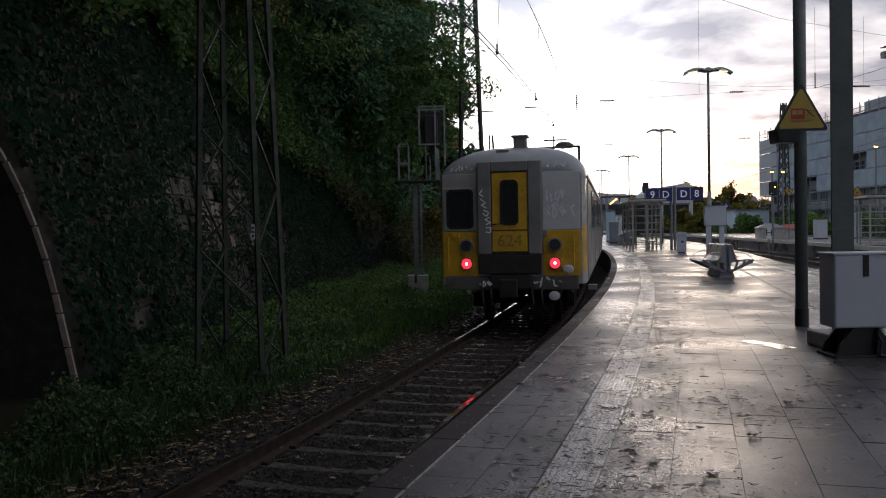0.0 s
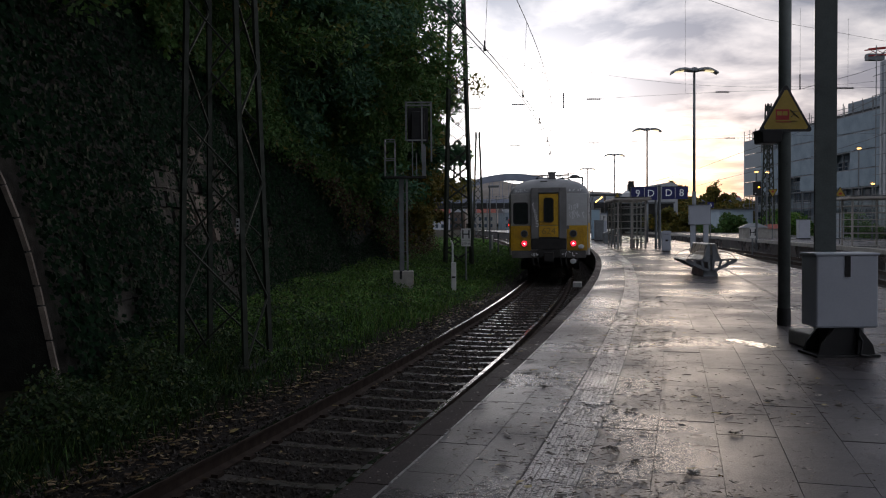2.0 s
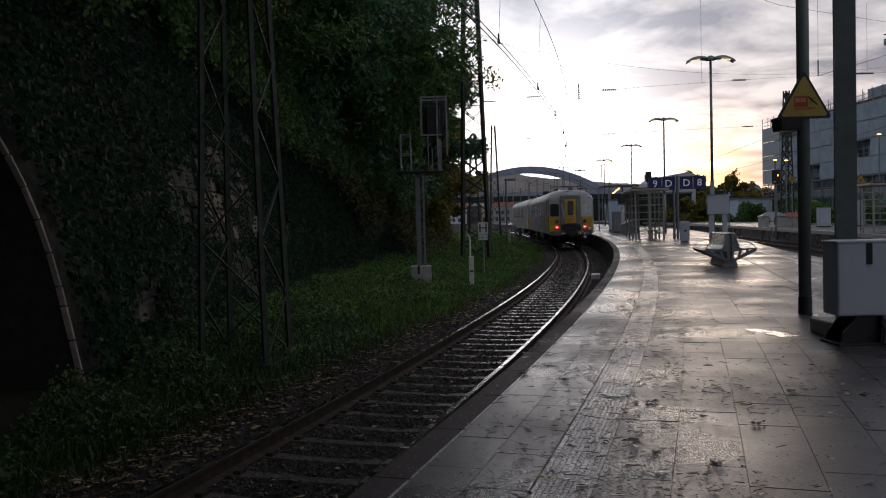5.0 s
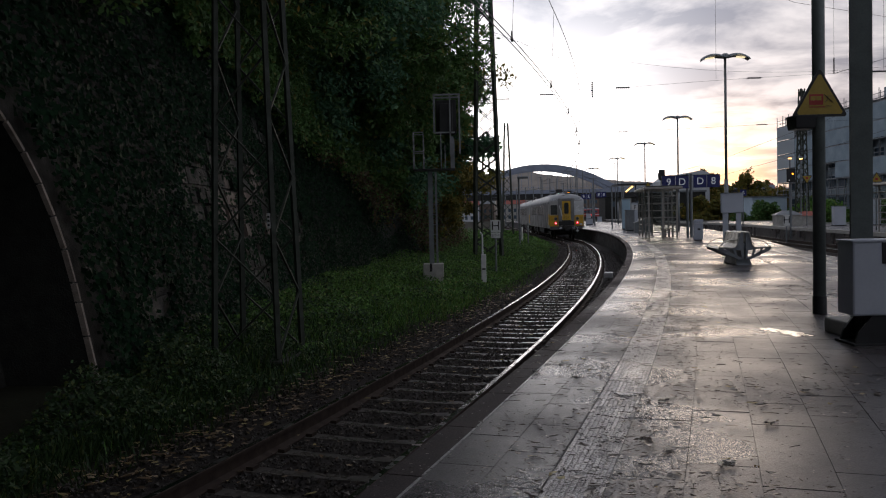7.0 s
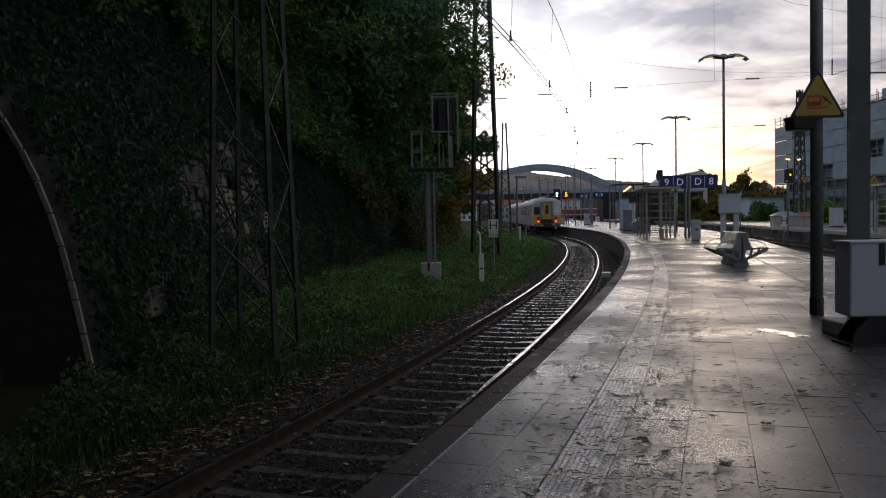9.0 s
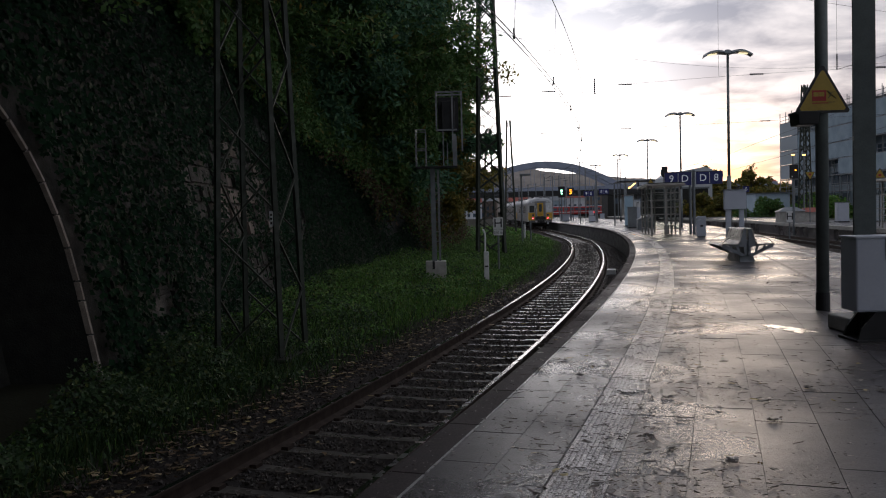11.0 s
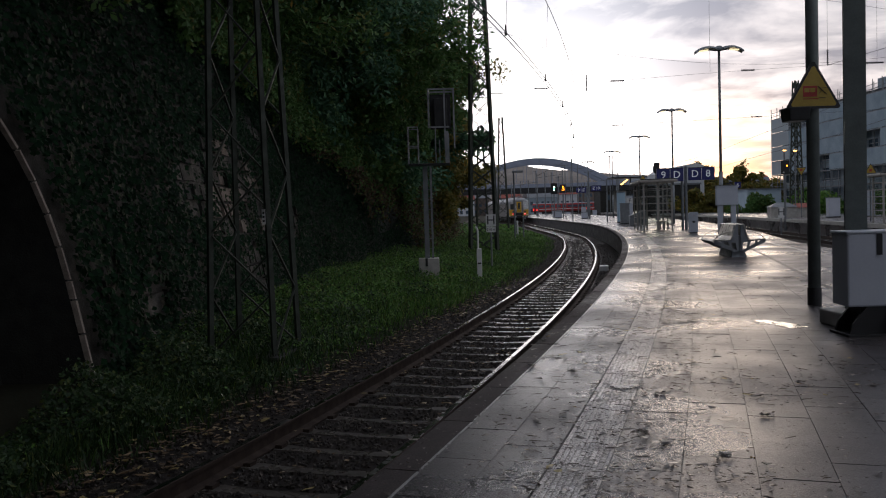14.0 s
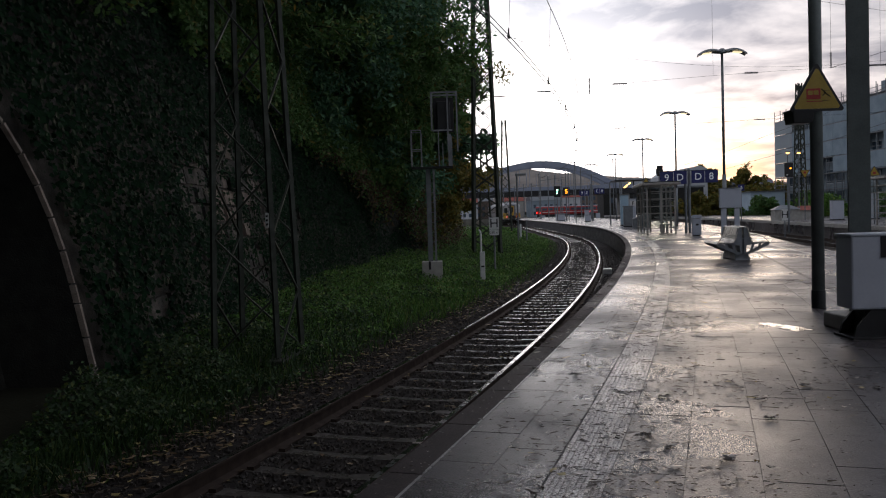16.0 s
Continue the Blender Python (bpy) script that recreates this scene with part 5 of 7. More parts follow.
# things farther along the platform
def cabinet(name, x, y, w, d, h, mats, label, category, turn=-5, cap=True, sign=""):
    t = thing(name, pose(x, y, 0, 0, 0, turn), label, category)
    part("body", Geo().box((0, 0, h / 2), (w, d, h)), mats, t, bevel=0.02)
    part("door", Geo().box((0, -d / 2 - 0.008, h * 0.52), (w * 0.82, 0.02, h * 0.8)), mats, t, bevel=0.006)
    part("plinth", Geo().box((0, 0, 0.04), (w + 0.03, d + 0.03, 0.08)), M_DARKSTEEL, t)
    if cap:
        part("cap", Geo().box((0, 0, h + 0.03), (w + 0.08, d + 0.08, 0.06)), M_GREYPAINT, t, bevel=0.01)
    if sign:
        part("sign_plate", Geo().box((0, -d / 2 - 0.02, h * 0.84), (0.42, 0.012, 0.42)), M_WHITE, t)
        part("lettering", text_geo(sign, 0.4, 0.003), M_BLACK, t, at=pose(0, -d / 2 - 0.03, h * 0.84))
    return t


M_PALEBLUE = material("pale_blue_panel", (0.42, 0.58, 0.68), (0.32, 0.46, 0.56), rough=0.4, scale=2, bump=0.03)
cabinet("ticket_column", 14.3, 66.0, 0.62, 0.4, 2.36, M_PALEBLUE, "tall pale blue information column", "column")
cabinet("help_point", 14.05, 62.0, 0.42, 0.4, 2.0, M_WHITEBOX, "slim pale column with a lettered plate", "column", sign="F")
cabinet("switch_cabinet", 13.25, 60.0, 0.62, 0.5, 1.45, M_GREYPAINT, "dark grey switch cabinet", "cabinet")
t = thing("grit_container", pose(13.0, 55.0, 0, 0, 0, -6), "grey grit container with a sloping lid", "container")
part("body", Geo().box((0, 0, 0.32), (1.1, 0.7, 0.64)), M_GREYPAINT, t, bevel=0.02)
part("lid", Geo().prism([(-0.6, -0.38, 0.64), (0.6, -0.38, 0.64), (0.6, -0.38, 0.86), (0.2, -0.38, 0.92)], (0, 0, 0), (0, 0.76, 0)), M_STEEL, t, bevel=0.02)
for x, y, w, h in ((16.6, 96.0, 0.7, 0.7), (18.6, 108.0, 0.6, 1.3), (15.6, 110.0, 0.8, 0.8), (16.6, 118.0, 1.3, 0.9)):
    cabinet("platform_cabinet", x, y, w, 0.5, h, M_WHITEBOX, "pale cabinet far along the platform", "cabinet")
for x, y, h in ((16.45, 92.0, 5.2), (14.0, 88.0, 6.4), (16.9, 112.0, 7.0), (18.0, 126.0, 6.0), (19.5, 132.0, 8.0), (22, 140, 8.0), (14.2, 71.0, 3.6), (24.5, 120, 8.5), (17.4, 150, 8.0)):
    t = thing("platform_post", pose(x, y, 0), "thin grey post far along the platform", "post", "far platform posts")
    part("post", Geo().tube((0, 0, 0), (0, 0, h), 0.06, n=8), M_GREYPAINT, t)
    part("arm", Geo().bar((-0.5, 0, h - 0.1), (0.5, 0, h - 0.05), 0.06), M_GREYPAINT, t)

# starting signals with lit lamps
M_GREEN = glow("signal_green", (0.35, 1.0, 0.62), 5.0)
M_AMBER = glow("signal_amber", (1.0, 0.28, 0.02), 4.0)
M_SODIUM = glow("sodium_lamp", (1.0, 0.50, 0.14), 5.0)
M_REDGLOW = glow("signal_red", (1.0, 0.03, 0.02), 5.0)


def light_signal(x, y, z, lamps, label, screen=(0.9, 1.5), figure=""):
    t = thing("starting_signal", pose(x, y, 0, 0, 0, 0), label, "railway signal", "starting signals")
    part("post", Geo().tube((0, 0.1, -0.8), (0, 0.1, z), 0.09, n=8), M_GREYPAINT, t)
    part("screen", Geo().box((0, 0, z), (screen[0], 0.1, screen[1])), M_BLACK, t, bevel=0.03)
    for lx, lz, r, m in lamps:
        part("lamp", Geo().tube((lx, -0.07, z + lz), (lx, -0.05, z + lz), r, n=12), m, t)
    if figure:
        part("figure", text_geo(figure, 0.85, 0.004), M_AMBER, t, at=pose(0, -0.07, z))


light_signal(15.8, 115.0, 3.95, [(0.0, 0.16, 0.15, M_GREEN), (0.0, -0.22, 0.11, M_GREEN)], "starting signal showing green")
light_signal(16.6, 112.0, 3.85, [], "speed indicator with a lit amber figure", (0.9, 1.1), "5")
light_signal(24.75, 60.0, 3.7, [(0.1, 0.1, 0.06, M_AMBER), (-0.15, -0.35, 0.05, M_WHITE)], "dark light signal on the second platform", (0.62, 1.0))
light_signal(16.75, 64.5, 4.12, [(0.08, -0.1, 0.05, M_AMBER)], "small dark signal above the shelter", (0.45, 0.8))
t = thing("striplight", pose(15.9, 72.0, 3.3), "short lit lamp under a canopy", "lamp")
part("tube", Geo().bar((-0.3, 0, -0.2), (0.3, 0, 0.25), 0.09), M_SODIUM, t)
part("canopy", Geo().box((0.3, 0.3, 0.4), (3.0, 2.0, 0.1)), M_DARKSTEEL, t)
part("stay", Geo().bar((0.6, 0.3, 0.4), (0.6, 0.3, -3.3), 0.1), M_DARKSTEEL, t)

# ---- the second track and platform ----
def middle_x(y):
    """Middle of the track along our platform's other edge."""
    return right_edge_x(y) + 1.78


def build_second_track():
    t = thing("railway_track", pose(0, 0, 0), "second railway track beyond the platform", "railway track", kind="structure")
    for off, mid in ((-0.7535, axis2_x), (0.7535, axis2_x), (-0.7535, middle_x), (0.7535, middle_x)):
        g = Geo()
        rings = []
        for y in np.arange(14, 200, 2.0):
            x = mid(y) + off
            rings.append([(x - 0.04, y, -0.93), (x - 0.036, y, -0.76), (x + 0.036, y, -0.76), (x + 0.04, y, -0.93)])
        g.sweep(rings)
        for i in range(len(g.f) - 2):
            g.m[i] = 1 if i % 4 == 1 else 0
        part("rail", g, [M_RAIL, M_RAILTOP], t)
    g = Geo()
    g.sweep([[(right_edge_x(y) + 0.1, y, -1.0), (axis2_x(y) + 1.7, y, -1.0)] for y in np.arange(14, 200, 3.0)], close=False, caps=False)
    part("ballast_strip", g, M_BALLAST, t)
    g = Geo()
    rings = []
    for y in list(np.arange(14, 80, 4.0)) + list(np.arange(80, 190, 8.0)):
        x = axis2_x(y) + 1.75
        rings.append([(x + 0.25, y, -1.1), (x + 0.25, y, -0.16), (x, y, -0.16), (x, y, 0.0), (x + 9.0, y, 0.0), (x + 9.0, y, -1.1)])
    g.sweep(rings)
    tagged(part("platform_far", g, M_SLAB_FAR), "second railway platform with a pale edge", "platform", kind="structure")
    g = Geo()
    for y in np.arange(14, 180, 4.0):
        a, b = axis2_x(y) + 1.75, axis2_x(y + 4) + 1.75
        g.add([(a - 0.02, y, -0.2), (a - 0.02, y, 0.012), (a + 0.3, y, 0.012), (b - 0.02, y + 4, -0.2), (b - 0.02, y + 4, 0.012), (b + 0.3, y + 4, 0.012)], [(0, 3, 4, 1), (1, 4, 5, 2)])
    tagged(part("platform_edge_far", g, M_CONCRETE), "pale concrete edge of the second platform", "kerb", kind="structure")


build_second_track()


def kiosk(x, y, w, h, roofmat, label):
    t = thing("platform_hut", pose(x, y, 0, 0, 0, -10), label, "hut", "small platform huts")
    part("wall", Geo().box((0, 0, h / 2), (w, 1.4, h)), M_CONCRETE, t)
    part("roof", Geo().add([(-w / 2 - 0.1, -0.8, h), (w / 2 + 0.1, -0.8, h), (w / 2 + 0.1, 0.8, h), (-w / 2 - 0.1, 0.8, h), (-w * 0.2, 0, h + 0.35), (w * 0.2, 0, h + 0.35)],
                           [(0, 1, 5, 4), (1, 2, 5), (2, 3, 4, 5), (3, 0, 4), (3, 2, 1, 0)]), roofmat, t)


M_REDROOF = material("red_roof", (0.35, 0.09, 0.06), rough=0.6, scale=3)
kiosk(26.9, 66.0, 1.9, 0.85, M_GREYPAINT, "low pale hut with a hipped grey roof")
kiosk(29.3, 68.0, 2.0, 0.75, M_REDROOF, "low pale hut with a hipped red roof")
t = thing("halt_board", pose(23.2, 57.0, -1.0), "white halt board between the tracks", "sign")
part("board", Geo().box((0, 0, 1.55), (0.42, 0.02, 0.75)), M_WHITE, t)
part("letter", text_geo("H", 0.7, 0.003), M_BLACK, t, at=pose(0, -0.016, 1.55))
part("post", Geo().box((0, 0.04, 0.9), (0.08, 0.05, 1.8)), M_GREYPAINT, t)
cabinet("relay_cabinet", 30.5, 60.0, 1.0, 0.6, 1.9, M_WHITEBOX, "pale relay cabinet on the second platform", "cabinet")
cabinet("relay_cabinet", 28.6, 61.0, 0.8, 0.6, 1.4, M_WHITEBOX, "pale relay cabinet beside the lattice mast", "cabinet")
for x, y, z in ((25.5, 62.0, 5.1), (28.0, 66.0, 5.3), (29.5, 55.0, 6.2), (31.0, 56.0, 3.9), (33.5, 58.0, 3.9)):
    t = thing("yard_lamp", pose(x, y, 0), "distant lit orange yard lamp on a post", "lamp", "yard lamps")
    part("post", Geo().tube((0, 0, -0.9), (0, 0, z), 0.05, n=8), M_GREYPAINT, t)
    part("head", Geo().dome((0, 0, z), 0.22, 0.12, 0.1, n=10, k=3), M_GREYPAINT, t)
    part("bulb", Geo().dome((0, -0.02, z - 0.09), 0.16, 0.08, 0.05, n=10, k=4, full=True), M_SODIUM, t)

# ---- the distance: bridge, building, hills, yard ----
# blue steel paled towards grey: distance haze put into its colour
M_BRIDGE = material("bridge_haze_blue", (0.33, 0.37, 0.46), (0.24, 0.27, 0.35), rough=0.5, scale=0.6, fine=8)
M_FACADE = material("facade_grey", (0.30, 0.37, 0.42), (0.21, 0.26, 0.30), rough=0.6, scale=0.4, fine=5, bump=0.1)
M_NET = material("scaffold_net", (0.33, 0.41, 0.47), (0.22, 0.29, 0.34), rough=0.7, scale=0.7, fine=9, bump=0.2, dist=0.05)
# end nets: sun shining through is put into this paler colour
M_NETSUNLIT = leaf_material("sunlit_translucent_net", (0.62, 0.68, 0.72), (0.74, 0.79, 0.82), rough=0.6, through=0.5)
M_FARGLASS = material("far_glass", (0.09, 0.13, 0.17), rough=0.15, bump=0.0)
# distance haze is put into the hills' pale base colour
M_HAZEHILL = material("haze_paled_hill", (0.24, 0.205, 0.175), (0.13, 0.115, 0.098), rough=0.9, scale=0.02, fine=0.2, bump=0.5, dist=3.0)
M_REDTRAIN = material("red_train", (0.45, 0.02, 0.02), (0.30, 0.015, 0.015), rough=0.4, scale=0.8)
M_PLASTER = material("pale_plaster", (0.62, 0.64, 0.66), (0.48, 0.50, 0.52), rough=0.7, scale=0.6, fine=6)


M_PALEWALL = material("pale_blue_white_render", (0.52, 0.62, 0.70), (0.40, 0.50, 0.58), rough=0.6, scale=0.8, fine=8)


def build_bridge():
    t = thing("arch_bridge", pose(0, 230, 0), "blue steel arch bridge across the tracks", "bridge")
    xa, xb, mid = 4.0, 50.0, 27.0
    for dy in (0.0, 9.0):
        rings = []
        for f in np.linspace(0, 1, 25):
            x = xa + (xb - xa) * f
            z = 6.2 + 8.1 * (1 - (2 * f - 1) ** 2)
            rings.append([(x, dy - 0.5, z - 0.75), (x, dy + 0.5, z - 0.75), (x, dy + 0.5, z + 0.75), (x, dy - 0.5, z + 0.75)])
        part("arch", Geo().sweep(rings), M_BRIDGE, t)
        for f in np.linspace(0.08, 0.92, 15):
            x = xa + (xb - xa) * f
            z = 6.2 + 8.1 * (1 - (2 * f - 1) ** 2)
            part("hanger", Geo().tube((x, dy, 7.0), (x, dy, z), 0.06, n=6), M_BRIDGE, t)
    part("deck", Geo().span((-40, -1, 5.6), (90, 10, 7.0)), M_DARKSTEEL, t, "dark bridge deck")
    part("parapet", Geo().span((-40, -1.2, 7.0), (90, -1.0, 8.0)), M_BRIDGE, t)
    for x in np.arange(0, 60, 2.0):
        part("railing_post", Geo().box((x, -1.1, 8.3), (0.08, 0.08, 0.9)), M_BRIDGE, t)
    part("railing", Geo().box((27, -1.1, 8.75), (70, 0.06, 0.06)), M_BRIDGE, t)
    for x in (4.0, 50.5, 68.0):
        part("pier", Geo().box((x, 4.5, 2.2), (1.6, 9, 6.8)), M_CONCRETE, t)


build_bridge()


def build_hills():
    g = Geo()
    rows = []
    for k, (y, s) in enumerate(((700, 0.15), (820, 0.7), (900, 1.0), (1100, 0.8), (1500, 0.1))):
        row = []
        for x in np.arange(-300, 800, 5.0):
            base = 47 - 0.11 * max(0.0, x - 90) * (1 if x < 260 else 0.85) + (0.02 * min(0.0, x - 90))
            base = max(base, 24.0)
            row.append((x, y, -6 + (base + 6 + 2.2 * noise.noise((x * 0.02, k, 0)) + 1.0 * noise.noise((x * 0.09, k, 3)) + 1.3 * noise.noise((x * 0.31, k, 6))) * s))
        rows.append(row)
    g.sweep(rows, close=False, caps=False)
    tagged(part("hills", g, M_HAZEHILL, smooth=True), "low wooded hills behind the town, haze put into their pale colour", "hill", kind="structure")


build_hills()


def build_scaffold_building():
    t = thing("office_building", pose(0, 0, 0), "large grey office building wrapped in scaffolding and nets", "building")
    x0, y0, y1, h = 49.3, 86.0, 122.0, 13.6
    part("wall", Geo().span((x0 + 0.8, y0, -1.0), (x0 + 16, y1, h - 0.4)), M_FACADE, t)
    part("roof", Geo().span((x0 + 0.5, y0 - 0.3, h - 0.4), (x0 + 16, y1 + 0.3, h)), M_DARKSTEEL, t)
    part("upper_storey", Geo().span((x0 + 3.0, y0 - 2, h), (x0 + 14, y0 + 14, h + 1.8)), M_FACADE, t)
    storey = 2.7
    for lv in range(5):
        z = 0.6 + lv * storey
        for j in range(12):
            y = y0 + 1.0 + j * 2.95
            win = part("window", Geo().span((x0 + 0.74, y, z + 0.5), (x0 + 0.85, y + 1.9, z + 2.1)), M_FARGLASS, t)
            part("frame", Geo().span((x0 + 0.70, y - 0.08, z + 0.4), (x0 + 0.8, y + 1.98, z + 0.5)), M_PLASTER, win)
        for i in range(4):
            xx = x0 + 1.6 + i * 3.4
            part("window", Geo().span((xx, y0 - 0.06, z + 0.5), (xx + 2.2, y0 + 0.05, z + 2.1)), M_FARGLASS, t)
    sc = thing("scaffold", pose(0, 0, 0), "grey tube scaffolding with board levels before the office building", "scaffold")
    for j in range(19):
        y = y0 - 0.5 + j * 2.03
        for dx in (-0.9, 0.3):
            part("standard", Geo().tube((x0 + dx, y, -1.0), (x0 + dx, y, h + 0.9), 0.05, n=6), M_STEEL, sc)
    for lv in range(7):
        z = 0.9 + lv * 2.0
        part("walkway", Geo().span((x0 - 0.9, y0 - 0.6, z), (x0 + 0.3, y1, z + 0.12)), M_STEEL, sc)
        for dz in (0.5, 1.0):
            part("guard_rail", Geo().tube((x0 - 0.9, y0 - 0.6, z + dz), (x0 - 0.9, y1, z + dz), 0.035, n=6), M_STEEL, sc)
    for lv in range(6):
        z = 1.0 + lv * 2.0
        for j in range(6):
            y = y0 + j * 6.0
            if lv < 2 or (j * 5 + lv * 3) % 7 == 0:
                continue
            part("net", Geo().span((x0 - 0.98, y + 0.02, z + 0.06), (x0 - 0.95, y + 5.98, z + 1.9)), M_NETSUNLIT if j == 5 else M_NET, sc)
    # white ribbed block nearer by
    w = thing("white_building", pose(0, 0, 0), "tall white building with upright ribs and scaffold tubes", "building")
    part("wall", Geo().span((47.5, 70, -1), (64, 84.5, 17.5)), M_PLASTER, w)
    for j in range(20):
        part("rib", Geo().span((47.3, 70.2 + j * 0.72, -1), (47.5, 70.5 + j * 0.72, 17.3)), M_PLASTER, w)
    for j in range(8):
        part("tube", Geo().tube((46.8, 70 + j * 2.0, -1), (46.8, 70 + j * 2.0, 19.0), 0.05, n=6), M_STEEL, w)
    for z in np.arange(2, 19, 2.0):
        part("ledger", Geo().tube((46.8, 70, z), (46.8, 84.5, z), 0.04, n=6), M_STEEL, w)


build_scaffold_building()


def build_crane():
    t = thing("tower_crane", pose(65, 120, -1), "red jib of a tower crane behind the building", "crane")
    part("mast", Geo().box((14, 0, 14), (1.4, 1.4, 28)), M_REDTRAIN, t)
    g = Geo()
    lattice(g, [(0.4, -0.5, 26.0), (0.4, 0.5, 26.0), (0.4, 0.5, 27.0), (0.4, -0.5, 27.0)], [(30, -0.6, 28.6), (30, 0.6, 28.6), (30, 0.6, 29.8), (30, -0.6, 29.8)], 18, 0.16, 0.1)
    part("jib", g, M_REDTRAIN, t, "red lattice jib")
    part("counterweight", Geo().box((1.6, 0, 25.9), (2.4, 1.0, 0.9)), M_GREYPAINT, t)


build_crane()


def build_far_yard():
    # standing red trains
    for x0, y, turn, lab in ((33.5, 292.0, 40, "red regional train with a white stripe standing far off"), (52.0, 300.0, 42, "red regional train standing behind the platforms")):
        t = thing("red_train", pose(x0, y, -0.76, 0, 0, turn), lab, "train", "standing red trains")
        part("body", Geo().box((12, 0, 2.3), (24, 2.8, 2.7)), M_REDTRAIN, t, bevel=0.2)
        for i in range(8):
            part("window", Geo().box((1.6 + i * 2.95, 1.41, 2.75), (2.3, 0.03, 0.8)), M_FARGLASS, t)
            part("window", Geo().box((1.6 + i * 2.95, -1.41, 2.75), (2.3, 0.03, 0.8)), M_FARGLASS, t)
        for sy in (-1.42, 1.42):
            part("stripe", Geo().box((12, sy, 1.75), (23, 0.03, 0.22)), M_WHITE, t, "white stripe")
        part("roof", Geo().box((12, 0, 3.75), (23.6, 2.4, 0.3)), M_WHITEBOX, t, bevel=0.1)
        part("end_window", Geo().box((-0.03, 0, 2.8), (0.05, 2.2, 0.9)), M_FARGLASS, t)
        part("underframe", Geo().box((12, 0, 0.6), (23, 2.4, 0.8)), M_DARKSTEEL, t)
        for sy in (-0.8, 0.8):
            part("tail_lamp", Geo().tube((-0.08, sy, 1.6), (-0.02, sy, 1.6), 0.22, n=10), M_REDGLOW, t)
    # a row of houses beyond the bridge
    rnd = random.Random(31)
    x = 8.0
    for i in range(13):
        w, hh = rnd.uniform(7, 13), rnd.uniform(6.5, 11)
        h = thing("town_house", pose(x + w / 2, 365 + rnd.uniform(-8, 12), -1, 0, 0, rnd.uniform(-12, 12)), "distant town house with a pitched roof beyond the bridge", "building", "town houses")
        part("wall", Geo().box((0, 0, hh / 2), (w, 8, hh)), (M_PLASTER, M_PALE_STONE, M_CONCRETE, M_FACADE)[i % 4], h)
        part("roof", Geo().prism([(-w / 2 - 0.3, -4.3, hh), (-w / 2 - 0.3, 4.3, hh), (-w / 2 - 0.3, 0, hh + 3.2)], (0, 0, 0), (w + 0.6, 0, 0)), (M_REDROOF, M_GREYPAINT)[i % 2], h)
        for k in range(int(w / 2.4)):
            for lv in range(int(hh / 3)):
                part("window", Geo().box((-w / 2 + 1.4 + k * 2.4, -4.03, 1.6 + lv * 2.9), (1.1, 0.08, 1.5)), M_FARGLASS, h)
        x += w + rnd.uniform(-0.5, 3.0)
    for i, (x, y, w, hh) in enumerate(((24.5, 205, 1.2, 1.3), (28.5, 200, 0.9, 1.5), (33, 215, 1.6, 1.2), (38.5, 208, 1.0, 1.5))):
        cabinet("yard_cabinet", x, y, w, 0.8, hh, M_WHITEBOX, "pale equipment cabinet in the railway yard", "cabinet").location.z = -1.0
    h = thing("brick_house", pose(62, 260, -1), "dark houses in the distance beyond the bridge", "building")
    part("wall", Geo().box((0, 0, 4), (26, 10, 8)), M_STONE, h)
    part("roof", Geo().prism([(-13.5, -5.5, 8), (13.5, -5.5, 8), (12, 0, 11.5), (-12, 0, 11.5)], (0, 0, 0), (0, 0.3, 0)), M_GREYPAINT, h)
    for i in range(7):
        part("window", Geo().box((-10.5 + i * 3.5, -5.05, 5), (1.2, 0.1, 1.6)), M_FARGLASS, h)
    for i in range(26):
        x, y = 10 + (i * 37 % 41) * 0.9, 150 + (i * 53 % 70)
        t = thing("yard_mast", pose(x, y, -0.9), "thin distant mast in the railway yard", "mast", "yard masts")
        hh = 7 + (i * 29 % 5) * 0.8
        part("post", Geo().tube((0, 0, 0), (0, 0, hh), 0.11, n=6), M_GREYPAINT, t)
        part("arm", Geo().bar((0, 0, hh - 0.8), (2.6, 0, hh - 0.5), 0.08), M_GREYPAINT, t)
    # curved roof and low white hall behind the platforms
    h = thing("curved_roof_hall", pose(39.5, 132, -1), "dark hall with a curved roof behind the platforms", "building")
    rings = [[(x, yy, z) for x, z in ((-3.2, 0), (-3.2, 7.4), (-2.2, 8.1), (1.0, 8.7), (2.2, 8.3), (2.2, 0))] for yy in (0, 14)]
    part("shell", Geo().sweep(rings), M_PLASTER, h)
    h = thing("white_hall", pose(42.2, 112, -1), "low white hall below the trees", "building")
    part("wall", Geo().box((0, 0, 1.95), (4.4, 6, 3.9)), M_PALEWALL, h)
    part("roof", Geo().box((0, 0, 3.97), (4.7, 6.3, 0.15)), M_GREYPAINT, h)
    h = thing("dark_bridge_wall", pose(34.5, 126, -1), "dark brick viaduct wall behind the second platform", "wall")
    part("wall", Geo().box((0, 0, 2.6), (9, 1.2, 5.2)), M_STONE, h)
    part("coping", Geo().box((0, 0, 5.3), (9.3, 1.5, 0.25)), M_GREYPAINT, h)
    for x, y, hh, sp, sd in ((42.5, 138, 10.2, 3.4, 61), (46.5, 140, 7.4, 2.6, 62), (50.0, 138, 9.9, 3.2, 63), (52.5, 132, 6.5, 2.6, 64), (40.0, 120, 4.6, 2.2, 66), (47, 126, 5.5, 2.6, 67), (36, 119, 4.2, 2.2, 68)):
        tr = build_tree(x, y, -1.0, hh, sp, 3600, M_CROWN2, "dark distant tree against the evening sky", leaf=0.3, seed=sd, low=0.15)
        tagged(tr, group="distant trees")
    # hedge along the second platform's far side
    k = 9000
    xx = RNG.uniform(33, 48, k)
